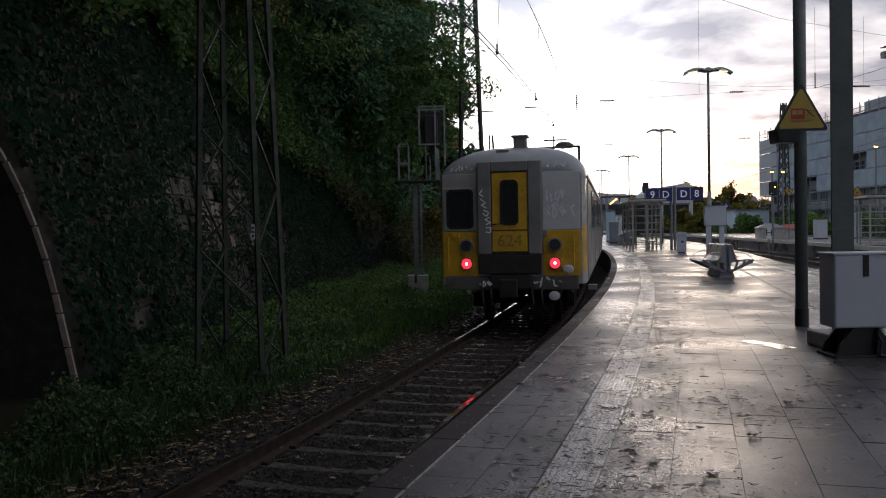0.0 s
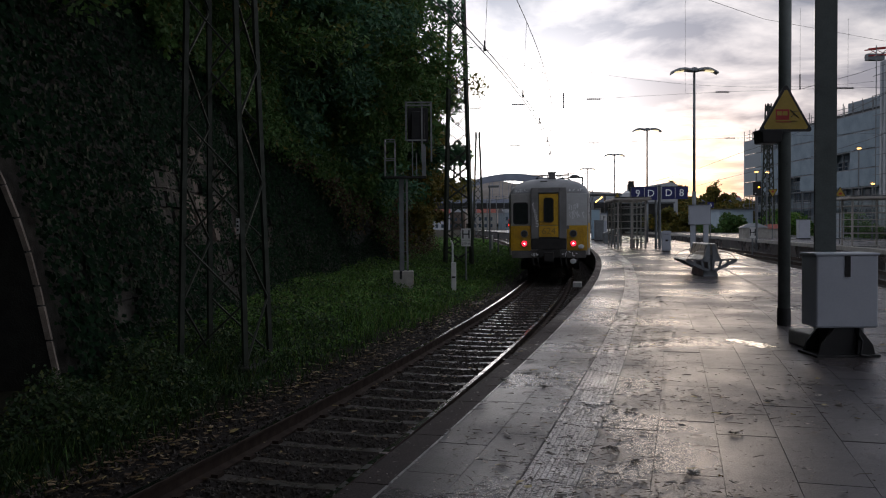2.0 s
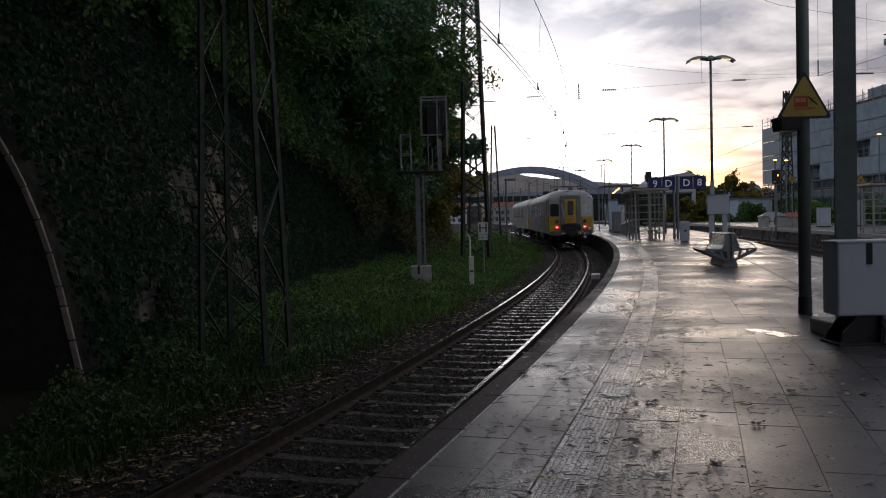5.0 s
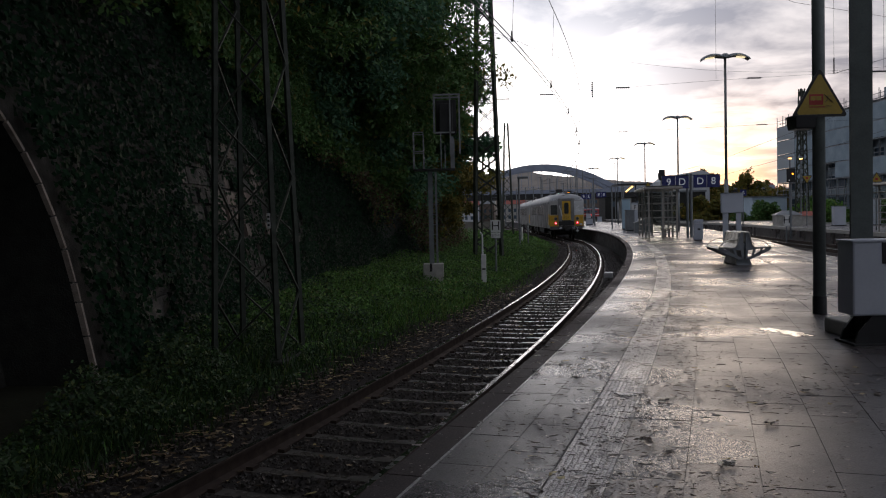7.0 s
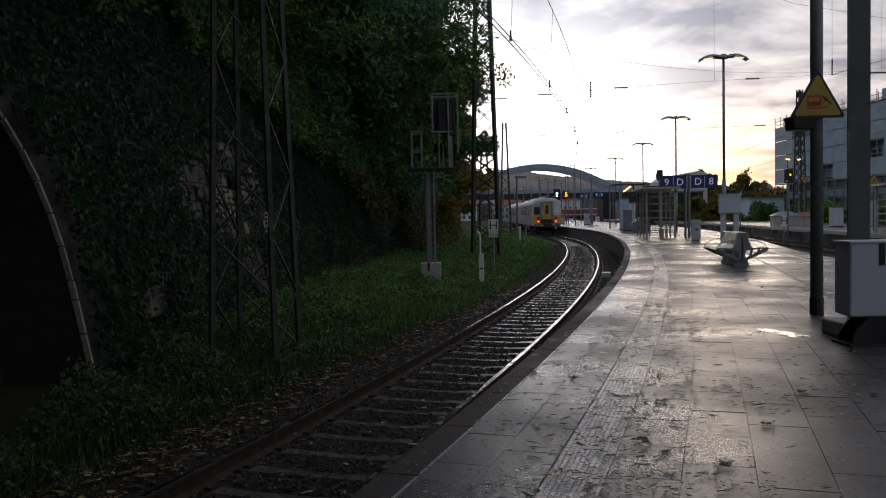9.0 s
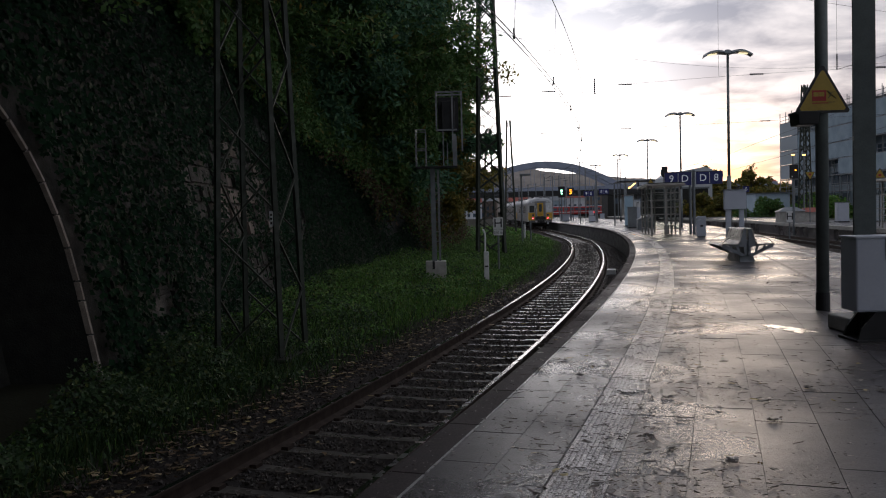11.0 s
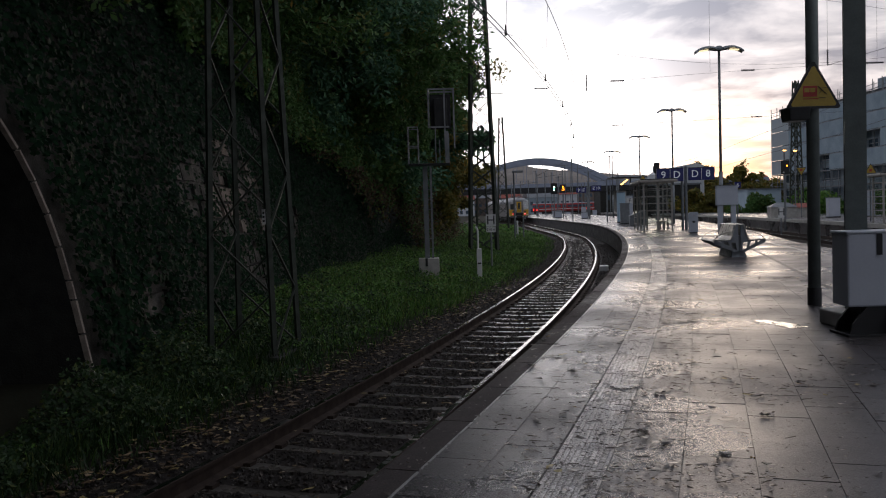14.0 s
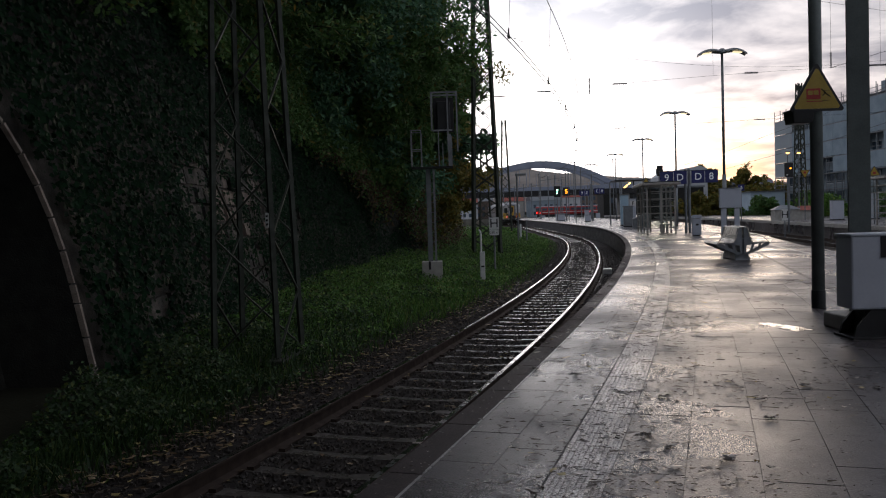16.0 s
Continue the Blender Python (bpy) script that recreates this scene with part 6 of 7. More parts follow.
    pts = np.stack([xx, RNG.uniform(78, 84, k) + (xx - 33) * 0.3, -1 + RNG.random(k) * (2.4 + 0.8 * np.sin(xx * 0.9))], 1)
    k = 7000
    xx = RNG.uniform(36, 46, k)
    shr = np.stack([xx, RNG.uniform(103, 106, k), -1 + RNG.random(k) ** 0.7 * (2.3 + 1.1 * np.sin(xx * 1.3) + 0.6 * np.sin(xx * 3.1))], 1)
    tagged(leaves("shrub_row", shr, 0.2, M_CROWN), "ragged green shrubs before the low white hall", "shrub", kind="stuff")
    tagged(leaves("hedge", pts, 0.22, M_GRASS), "dark green hedge behind the second platform", "hedge", kind="stuff")


build_far_yard()

# ---- the departing train ----
M_TGREY = material("train_grey", (0.47, 0.46, 0.44), (0.30, 0.29, 0.28), rough=0.38, scale=1.6, fine=30, bump=0.05, metal=0.1)
M_TPALE = material("train_pale_panel", (0.68, 0.69, 0.69), (0.52, 0.53, 0.53), rough=0.38, scale=2.0, fine=30, bump=0.04)
# body sides darker than the ends: shade by the trees put into the colour
M_TSIDE_SHADED = material("train_shaded_side", (0.20, 0.183, 0.175), (0.12, 0.108, 0.103), rough=0.45, scale=1.4, fine=22, bump=0.05)
M_TDARK = material("train_dark_grey", (0.27, 0.262, 0.26), (0.16, 0.155, 0.15), rough=0.5, scale=2.5, bump=0.06)
M_TROOF = material("train_roof", (0.33, 0.335, 0.34), (0.21, 0.215, 0.22), rough=0.42, scale=1.5, metal=0.2, bump=0.05)
M_TYELLOW = material("train_yellow", (0.80, 0.48, 0.03), (0.42, 0.24, 0.03), rough=0.4, scale=2.2, fine=25, bump=0.05)
M_TUNDER = material("train_underframe", (0.025, 0.022, 0.02), (0.012, 0.011, 0.01), rough=0.7, scale=5)
M_TGLASS = material("train_window", (0.032, 0.038, 0.036), rough=0.08, bump=0.0, rough_var=0.03)
M_RUBBER = material("window_rubber", (0.015, 0.015, 0.015), rough=0.6, bump=0.0)
M_TAG = material("spray_paint", (0.90, 0.91, 0.92), (0.80, 0.81, 0.83), rough=0.5, scale=20, bump=0.0)
M_TAIL = glow("tail_light", (1.0, 0.015, 0.03), 2.6)
M_TAILCORE = glow("tail_light_core", (1.0, 0.5, 0.55), 6.0)
M_TNUMBER = material("faded_number", (0.25, 0.16, 0.05), (0.36, 0.23, 0.05), rough=0.5, scale=8, bump=0.0)
M_GRIME = material("sooty_apron", (0.035, 0.032, 0.03), (0.016, 0.015, 0.014), rough=0.6, scale=4)
M_APRON = material("dirty_grey_apron", (0.17, 0.165, 0.16), (0.07, 0.066, 0.06), rough=0.55, scale=3)
M_HEADLENS = material("dull_headlight_lens", (0.09, 0.09, 0.095), (0.05, 0.05, 0.05), rough=0.2, metal=0.3, bump=0.02)
M_LENS = material("headlight_lens", (0.40, 0.40, 0.40), rough=0.18, metal=0.8, bump=0.02)
TAIL = -3.4
CAR_LEN = 23.2


def car_ring(y, w, top, n=18):
    """Half-width and roof height to a closed ring round the body."""
    side = [(-w, 0.95), (-w, 1.19), (-w, 2.07), (-w, 2.95)]
    arc = []
    for i in range(n + 1):
        a = math.pi - math.pi * i / n
        c, sn = math.cos(a), math.sin(a)
        arc.append((w * math.copysign(abs(c) ** 0.72, c), 3.02 + (top - 3.02) * abs(sn) ** 0.88))
    pts = side + arc + [(w, 2.95), (w, 2.07), (w, 1.19), (w, 0.95)]
    return [(x, y, z) for x, z in pts]


def strokes(lines, w=0.016, y=0.0):
    g = Geo()
    for ln in lines:
        for a, b in zip(ln, ln[1:]):
            g.bar((a[0], y + w * 0.2, a[1]), (b[0], y + w * 0.2, b[1]), w)
    return g


def scrawl(x, z, wide, high, count, seed):
    rnd = random.Random(seed)
    out = []
    for i in range(count):
        cx = x + wide * (i + 0.5) / count
        k = rnd.randint(3, 5)
        out.append([(cx + wide / count * rnd.uniform(-0.45, 0.45), z + high * rnd.uniform(0, 1)) for _ in range(k)])
    return out


def rounded(cx, cz, w, h, r, n=4):
    """Corner points of a rounded rectangle in the XZ plane."""
    out = []
    for sx, sz, a0 in ((1, 1, 0), (-1, 1, 90), (-1, -1, 180), (1, -1, 270)):
        for i in range(n + 1):
            a = radians(a0 + 90 * i / n)
            out.append((cx + sx * (w / 2 - r) + r * math.cos(a), 0, cz + sz * (h / 2 - r) + r * math.sin(a)))
    return out


def window_unit(parent, c, w, h, face, at):
    """A window with rounded corners in its rubber frame, in the plane given by the pose at."""
    pane = part("window", Geo().prism(rounded(c[0], c[1], w, h, 0.07), (0, -0.012, 0), (0, 0.01, 0)), M_TGLASS, parent, at=at)
    a, b = rounded(c[0], c[1], w, h, 0.07), rounded(c[0], c[1], w + 0.08, h + 0.08, 0.10)
    k = len(a)
    g = Geo()
    ring = [[(p[0], -0.024, p[2]) for p in a], [(p[0], -0.024, p[2]) for p in b], [(p[0], 0.01, p[2]) for p in b], [(p[0], 0.01, p[2]) for p in a]]
    vs = [p for r in ring for p in r]
    g.add(vs, [(j * k + i, j * k + (i + 1) % k, ((j + 1) % 4) * k + (i + 1) % k, ((j + 1) % 4) * k + i) for j in range(4) for i in range(k)])
    part("frame", g, M_RUBBER, pane)


def build_car(label):
    car = thing("railcar", pose(0, 0, 0), label, "train", "cars of the departing train")
    # body shell with rounded ends
    g = Geo()
    prof = [(0.0, 1.36, 3.17), (0.05, 1.39, 3.31), (0.18, 1.42, 3.46), (0.45, 1.44, 3.60), (0.95, 1.44, 3.69), (1.8, 1.44, 3.73)]
    rings = [car_ring(TAIL + d, w, t) for d, w, t in prof]
    rings += [car_ring(TAIL + d, 1.44, 3.73) for d in np.arange(3.2, CAR_LEN - 2, 1.6)]
    rings += [car_ring(TAIL + CAR_LEN - d, w, t) for d, w, t in reversed(prof)]
    g.sweep(rings)
    k = len(rings[0])
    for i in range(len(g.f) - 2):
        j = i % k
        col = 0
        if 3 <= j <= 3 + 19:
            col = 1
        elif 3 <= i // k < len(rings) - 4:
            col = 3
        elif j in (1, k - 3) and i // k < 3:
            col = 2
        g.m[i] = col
    part("body", g, [M_TGREY, M_TROOF, M_TYELLOW, M_TSIDE_SHADED], car)
    for p in car.children[0].data.polygons:
        p.use_smooth = p.material_index == 1
    for end in (0, 1):
        e = pose(-0.02, TAIL, -0.085) if end == 0 else pose(0.02, TAIL + CAR_LEN, -0.085, 0, 0, 180)
        for sa, sb in ((-1.345, -0.63), (0.63, 1.345)):
            g = Geo().span((sa, -0.02, 1.19), (sb, 0.03, 2.07))
            part("yellow_panel", g, M_TYELLOW, car, "scuffed yellow cab panel", bevel=0.012, at=e)
        g = Geo()
        g.span((0.63, -0.016, 2.075), (1.34, 0.03, 3.20))
        part("cab_panel", g, M_TPALE, car, "pale panel with faded spray paint", bevel=0.012, at=e)
        g = Geo()
        g.span((-1.34, -0.016, 2.075), (-0.63, 0.03, 3.20))
        part("cab_panel", g, M_TGREY, car, bevel=0.012, at=e)
        # gangway with its door
        g = Geo()
        g.span((-0.62, -0.13, 1.62), (-0.36, 0.45, 3.42))
        g.span((0.36, -0.13, 1.62), (0.62, 0.45, 3.42))
        g.span((-0.36, -0.13, 3.22), (0.36, 0.45, 3.42))
        gang = part("gangway", g, M_TDARK, car, "dark grey gangway frame with scrawled paint", bevel=0.02, at=e)
        part("lower_flap", Geo().span((-0.355, -0.10, 1.60), (0.355, 0.05, 1.66)).span((-0.61, -0.115, 1.24), (0.61, 0.05, 1.60)).span((-0.40, -0.10, 0.95), (0.40, 0.05, 1.22)), M_GRIME, car, "sooty lower gangway plate", bevel=0.015, at=e)
        g = Geo()
        g.span((-0.34, -0.10, 2.09), (0.34, 0.0, 3.20))
        door = part("gangway_door", g, M_TYELLOW, car, "yellow gangway door with a tall window", bevel=0.012, at=e)
        g = Geo()
        g.span((-0.34, -0.11, 1.67), (0.34, 0.0, 2.07))
        part("number_panel", g, M_TYELLOW, car, bevel=0.01, at=e)
        tg = text_geo("624", 0.33, 0.003)
        part("fleet_number", tg, M_TNUMBER, car, at=e @ pose(0, -0.114, 1.87))
        window_unit(door, (0.0, 2.62), 0.27, 0.80, 0, pose(0, -0.105, 0))
        part("handle", Geo().bar((-0.33, -0.13, 2.2), (-0.1, -0.13, 2.22), 0.02), M_LENS, door)
        window_unit(car, (-0.985, 2.51), 0.46, 0.70, 0, e @ pose(0, -0.02, 0))
        g = Geo()
        for x in (-1.275, -0.695):
            g.span((x - 0.022, -0.034, 2.11), (x + 0.022, 0.0, 2.91))
        for z in (2.11, 2.91):
            g.span((-1.297, -0.036, z - 0.022), (-0.673, 0.0, z + 0.022))
        part("window_surround", g, M_TGREY, car, "raised grey window surround", bevel=0.006, at=e)
        for sx in (-0.86, 0.86):
            g = Geo().tube((sx, -0.10, 1.79), (sx, 0.0, 1.79), 0.135, n=18)
            lamp = part("headlight", g, M_TDARK, car, "unlit round headlight", at=e)
            part("lens", Geo().tube((sx, -0.112, 1.79), (sx, -0.10, 1.79), 0.105, n=18), M_HEADLENS, lamp)
            g = Geo().tube((sx, -0.09, 1.44), (sx, 0.0, 1.44), 0.125, n=18)
            lamp = part("tail_lamp", g, M_TDARK, car, "lit red tail lamp" if end == 0 else "unlit tail lamp", at=e)
            part("lens", Geo().tube((sx, -0.10, 1.44), (sx, -0.089, 1.44), 0.095, n=18), M_TAIL if end == 0 else M_LENS, lamp)
            if end == 0:
                part("bulb", Geo().tube((sx, -0.106, 1.44), (sx, -0.099, 1.44), 0.028, n=12), M_TAILCORE, lamp)
            part("socket_box", Geo().span((sx - 0.28, -0.09, 1.95), (sx - 0.14, 0.0, 2.07)), M_TDARK if sx > 0 else M_TYELLOW, car, bevel=0.01, at=e)
            part("handrail", Geo().chain([(sx * 1.42, -0.03, 1.95), (sx * 1.42, -0.09, 1.95), (sx * 1.42, -0.09, 1.35), (sx * 1.42, -0.03, 1.35)], 0.014), M_TYELLOW, car, at=e)
        # steps, hoses and coupler under the end
        g = Geo()
        g.span((-1.3, -0.02, 0.92), (1.3, 0.15, 1.19))
        part("headstock", g, M_APRON, car, "dark lower apron with scrawled paint", bevel=0.02, at=e)
        g = Geo()
        g.tube((0, -0.45, 0.98), (0, 0.3, 0.98), 0.09, n=10)
        g.box((0, -0.45, 0.98), (0.34, 0.16, 0.34))
        part("coupler", g, M_TUNDER, car, bevel=0.02, at=e)
        for sx in (-0.55, -0.38, 0.42, 0.60):
            pts = [(sx, -0.04, 1.0), (sx, -0.16, 0.85), (sx + 0.03, -0.2, 0.66), (sx + 0.06, -0.1, 0.55)]
            part("hose", Geo().chain(pts, 0.022), M_TUNDER, car, at=e)
        g = Geo()
        g.tube((1.12, -0.30, 1.33), (1.12, 0, 1.33), 0.05, n=10)
        g.dome((1.12, -0.30, 1.33), 0.11, 0.02, 0.085, n=14, k=6, full=True)
        part("horn", g, M_TPALE, car, "pale oval horn", at=e)
        g = Geo()
        g.tube((0.85, -0.22, 0.82), (0.85, 0, 0.82), 0.03, n=8)
        g.dome((0.85, -0.22, 0.82), 0.11, 0.02, 0.09, n=14, k=6, full=True)
        part("air_horn", g, M_TPALE, car, at=e)
        # roof box and aerials at the end
        g = Geo()
        g.span((-0.02, 0.9, 3.66), (0.24, 1.25, 3.98))
        g.span((-0.06, 0.86, 3.98), (0.28, 1.29, 4.02))
        part("roof_vent", g, M_TDARK, car, "dark roof vent", bevel=0.01, at=e)
        g = Geo()
        g.span((-0.3, 0.35, 3.60), (-0.05, 0.6, 3.68))
        part("marker_box", g, M_TDARK, car, at=e)
        g = Geo()
        g.bar((0.50, 2.2, 4.02), (1.0, 2.2, 4.02), 0.03)
        g.bar((0.72, 2.2, 3.7), (0.72, 2.2, 4.12), 0.03)
        g.dome((0.95, 2.2, 3.86), 0.22, 0.4, 0.12, n=10, k=3)
        g.bar((1.0, 2.2, 3.88), (1.28, 2.2, 3.86), 0.05)
        g.bar((1.26, 2.2, 3.5), (1.26, 2.2, 3.88), 0.05)
        part("roof_cable_gear", g, M_DARKSTEEL, car, "dark cable gear on the roof", at=e)
        if end == 0:
            gr = strokes(scrawl(-1.22, 3.14, 0.5, 0.14, 5, 3), 0.022, -0.03)
            part("graffiti", gr, M_TAG, car, at=e @ pose(0, 0.055, 0.10))
            gr = strokes(scrawl(0.70, 3.16, 0.5, 0.12, 4, 4), 0.022, -0.03)
            part("graffiti", gr, M_TAG, car, at=e @ pose(0, 0.055, 0.10))
            gr = strokes([[(-0.52, 2.88), (-0.58, 2.80), (-0.50, 2.74)], [(-0.56, 2.70), (-0.46, 2.62), (-0.54, 2.58), (-0.44, 2.52)],
                          [(-0.50, 2.48), (-0.40, 2.44), (-0.44, 2.36), (-0.52, 2.42)], [(-0.38, 2.34), (-0.48, 2.30), (-0.36, 2.24), (-0.46, 2.20)],
                          [(-0.46, 2.14), (-0.36, 2.14), (-0.38, 2.04), (-0.46, 2.06)]], 0.022, -0.134)
            part("graffiti", gr, M_TAG, car, at=e)
            for k, (gx, gz, gw, gh) in enumerate(((0.70, 2.62, 0.34, 0.26), (0.70, 2.28, 0.56, 0.28), (0.72, 2.48, 0.30, 0.14))):
                gr = strokes(scrawl(gx, gz, gw, gh, 5, 8 + k), 0.026, -0.0185)
                part("graffiti", gr, M_TAG, car, at=e)
            gr = strokes(scrawl(-0.62, 0.98, 0.30, 0.13, 4, 9), 0.024, -0.133)
            part("graffiti", gr, M_TAG, car, at=e)
            gr = strokes(scrawl(0.42, 0.98, 0.62, 0.2, 5, 12), 0.028, -0.024)
            part("graffiti", gr, M_TAG, car, at=e @ pose(0, -0.11, 0))
    # sides: windows and doors
    for sx, rot in ((-1, 90), (1, -90)):
        for i in range(9):
            y = 1.4 + i * 1.62
            if i in (2, 6):
                g = Geo().span((sx * 1.435, y - 0.62, 1.02), (sx * 1.458, y + 0.62, 2.98))
                part("side_door", g, M_TDARK, car, "grey sliding door", bevel=0.01)
                for dy in (-0.3, 0.3):
                    part("door_window", Geo().span((sx * 1.455, y + dy - 0.2, 2.05), (sx * 1.466, y + dy + 0.2, 2.8)), M_TGLASS, car, bevel=0.004)
                continue
            pane = part("window", Geo().span((sx * 1.436, y - 0.58, 2.05), (sx * 1.452, y + 0.58, 2.85)), M_TGLASS, car, bevel=0.005)
            fr = Geo()
            for a, b, c, d in ((-0.62, 0.62, 2.83, 2.88), (-0.62, 0.62, 2.02, 2.06), (-0.62, -0.575, 2.06, 2.83), (0.575, 0.62, 2.06, 2.83)):
                fr.span((sx * 1.436, y + a, c), (sx * 1.46, y + b, d))
            part("frame", fr, M_LENS, pane)
        for y in (TAIL + 1.1, TAIL + CAR_LEN - 1.1):
            part("cab_door", Geo().span((sx * 1.435, y - 0.33, 1.02), (sx * 1.452, y + 0.33, 2.95)), M_TDARK, car, bevel=0.008)
        part("gutter", Geo().span((sx * 1.42, TAIL + 0.5, 3.0), (sx * 1.47, TAIL + CAR_LEN - 0.5, 3.04)), M_TDARK, car)
    # roof ventilators and collector
    for i in range(6):
        y = 1.0 + 2.9 * i
        g = Geo().box((0, y, 3.80), (0.7, 1.2, 0.18), taper=0.7)
        part("ventilator", g, M_TROOF, car, bevel=0.03)
    g = Geo()
    y0 = 0.6
    for sx in (-0.5, 0.5):
        g.tube((sx, y0, 3.7), (sx, y0, 3.88), 0.06)
        g.tube((sx, y0 + 1.6, 3.7), (sx, y0 + 1.6, 3.88), 0.06)
        g.bar((sx, y0, 3.9), (sx, y0 + 1.6, 3.9), 0.05)
        g.bar((sx * 0.9, y0, 3.94), (sx * 0.55, y0 + 1.4, 4.02), 0.035)
    g.bar((-0.8, y0 + 1.3, 4.06), (0.8, y0 + 1.3, 4.06), 0.05)
    part("pantograph", g, M_DARKSTEEL, car, "folded current collector")
    # bogies and gear under the floor
    for y in (0.0, CAR_LEN + 2 * TAIL):
        g = Geo()
        for sx in (-1.0, 1.0):
            g.box((sx, y, 0.55), (0.12, 2.9, 0.22))
            for dy in (-1.25, 1.25):
                g.box((sx, y + dy, 0.48), (0.2, 0.3, 0.3))
            g.tube((sx, y - 0.25, 0.42), (sx, y - 0.25, 0.82), 0.09)
            g.tube((sx, y + 0.25, 0.42), (sx, y + 0.25, 0.82), 0.09)
        g.box((0, y, 0.6), (2.0, 0.4, 0.25))
        bogie = part("bogie", g, M_TUNDER, car, bevel=0.015)
        for dy in (-1.25, 1.25):
            g = Geo().tube((-1.0, y + dy, 0.46), (1.0, y + dy, 0.46), 0.08, n=10)
            for sx in (-0.7535, 0.7535):
                g.tube((sx - 0.065, y + dy, 0.46), (sx + 0.065, y + dy, 0.46), 0.455, n=28)
            part("wheelset", g, M_RAIL, bogie)
    g = Geo()
    g.span((-1.2, 4.0, 0.45), (1.2, 7.0, 0.95))
    g.span((-1.1, 8.2, 0.5), (1.1, 10.5, 0.95))
    g.span((-1.2, 11.2, 0.42), (1.2, 13.0, 0.95))
    part("equipment_box", g, M_TUNDER, car, bevel=0.03)
    return car


car_tail = build_car("grey and yellow railcar with lit red tail lamps and graffiti")
car_lead = copy_thing(car_tail, pose(0, 60, 0))
tagged(car_lead, "grey railcar coupled ahead of the tail car")
for _o in car_lead.children_recursive:
    if _o.name.startswith("graffiti"):
        bpy.data.objects.remove(_o)

# distance of the train's tail end, time by time
RUN = [(0.0, 16.4), (0.5, 19.2), (1.0, 22.5), (1.5, 26.0), (2.0, 29.7), (2.5, 33.6), (3.0, 37.5), (3.5, 41.4), (4.0, 45.1), (5.0, 52.5),
       (6.0, 60.0), (6.5, 63.7), (7.0, 67.5), (8.0, 75.2), (9.0, 83.0), (10.0, 90.7), (11.5, 101.8), (12.5, 109.5), (14.0, 122.0), (16.0, 139.0)]


def tail_y(t):
    """Smooth run through the table."""
    ts, ys = [p[0] for p in RUN], [p[1] for p in RUN]
    i = max(0, min(len(ts) - 2, int(np.searchsorted(ts, t, side="right")) - 1))
    def slope(k):
        a, b = max(0, k - 1), min(len(ts) - 1, k + 1)
        return (ys[b] - ys[a]) / (ts[b] - ts[a])
    h = ts[i + 1] - ts[i]
    f = (t - ts[i]) / h
    return ((2 * f ** 3 - 3 * f * f + 1) * ys[i] + (f ** 3 - 2 * f * f + f) * h * slope(i)
            + (-2 * f ** 3 + 3 * f * f) * ys[i + 1] + (f ** 3 - f * f) * h * slope(i + 1))


def car_pose(s_tail):
    """The pose of a car whose tail is at length s_tail: both bogies on the track."""
    ax, ay, _ = along(s_tail - TAIL)
    bx, by, _ = along(s_tail - TAIL + CAR_LEN + 2 * TAIL)
    return pose(ax, ay, RAIL_Z, 0, 0, -math.degrees(math.atan2(bx - ax, by - ay)))


def motions():
    times = [0.25 * i for i in range(65)]
    walk(car_tail, [(t, car_pose(s_of(tail_y(t)))) for t in times])
    walk(car_lead, [(t, car_pose(s_of(tail_y(t)) + CAR_LEN + 0.5)) for t in times])

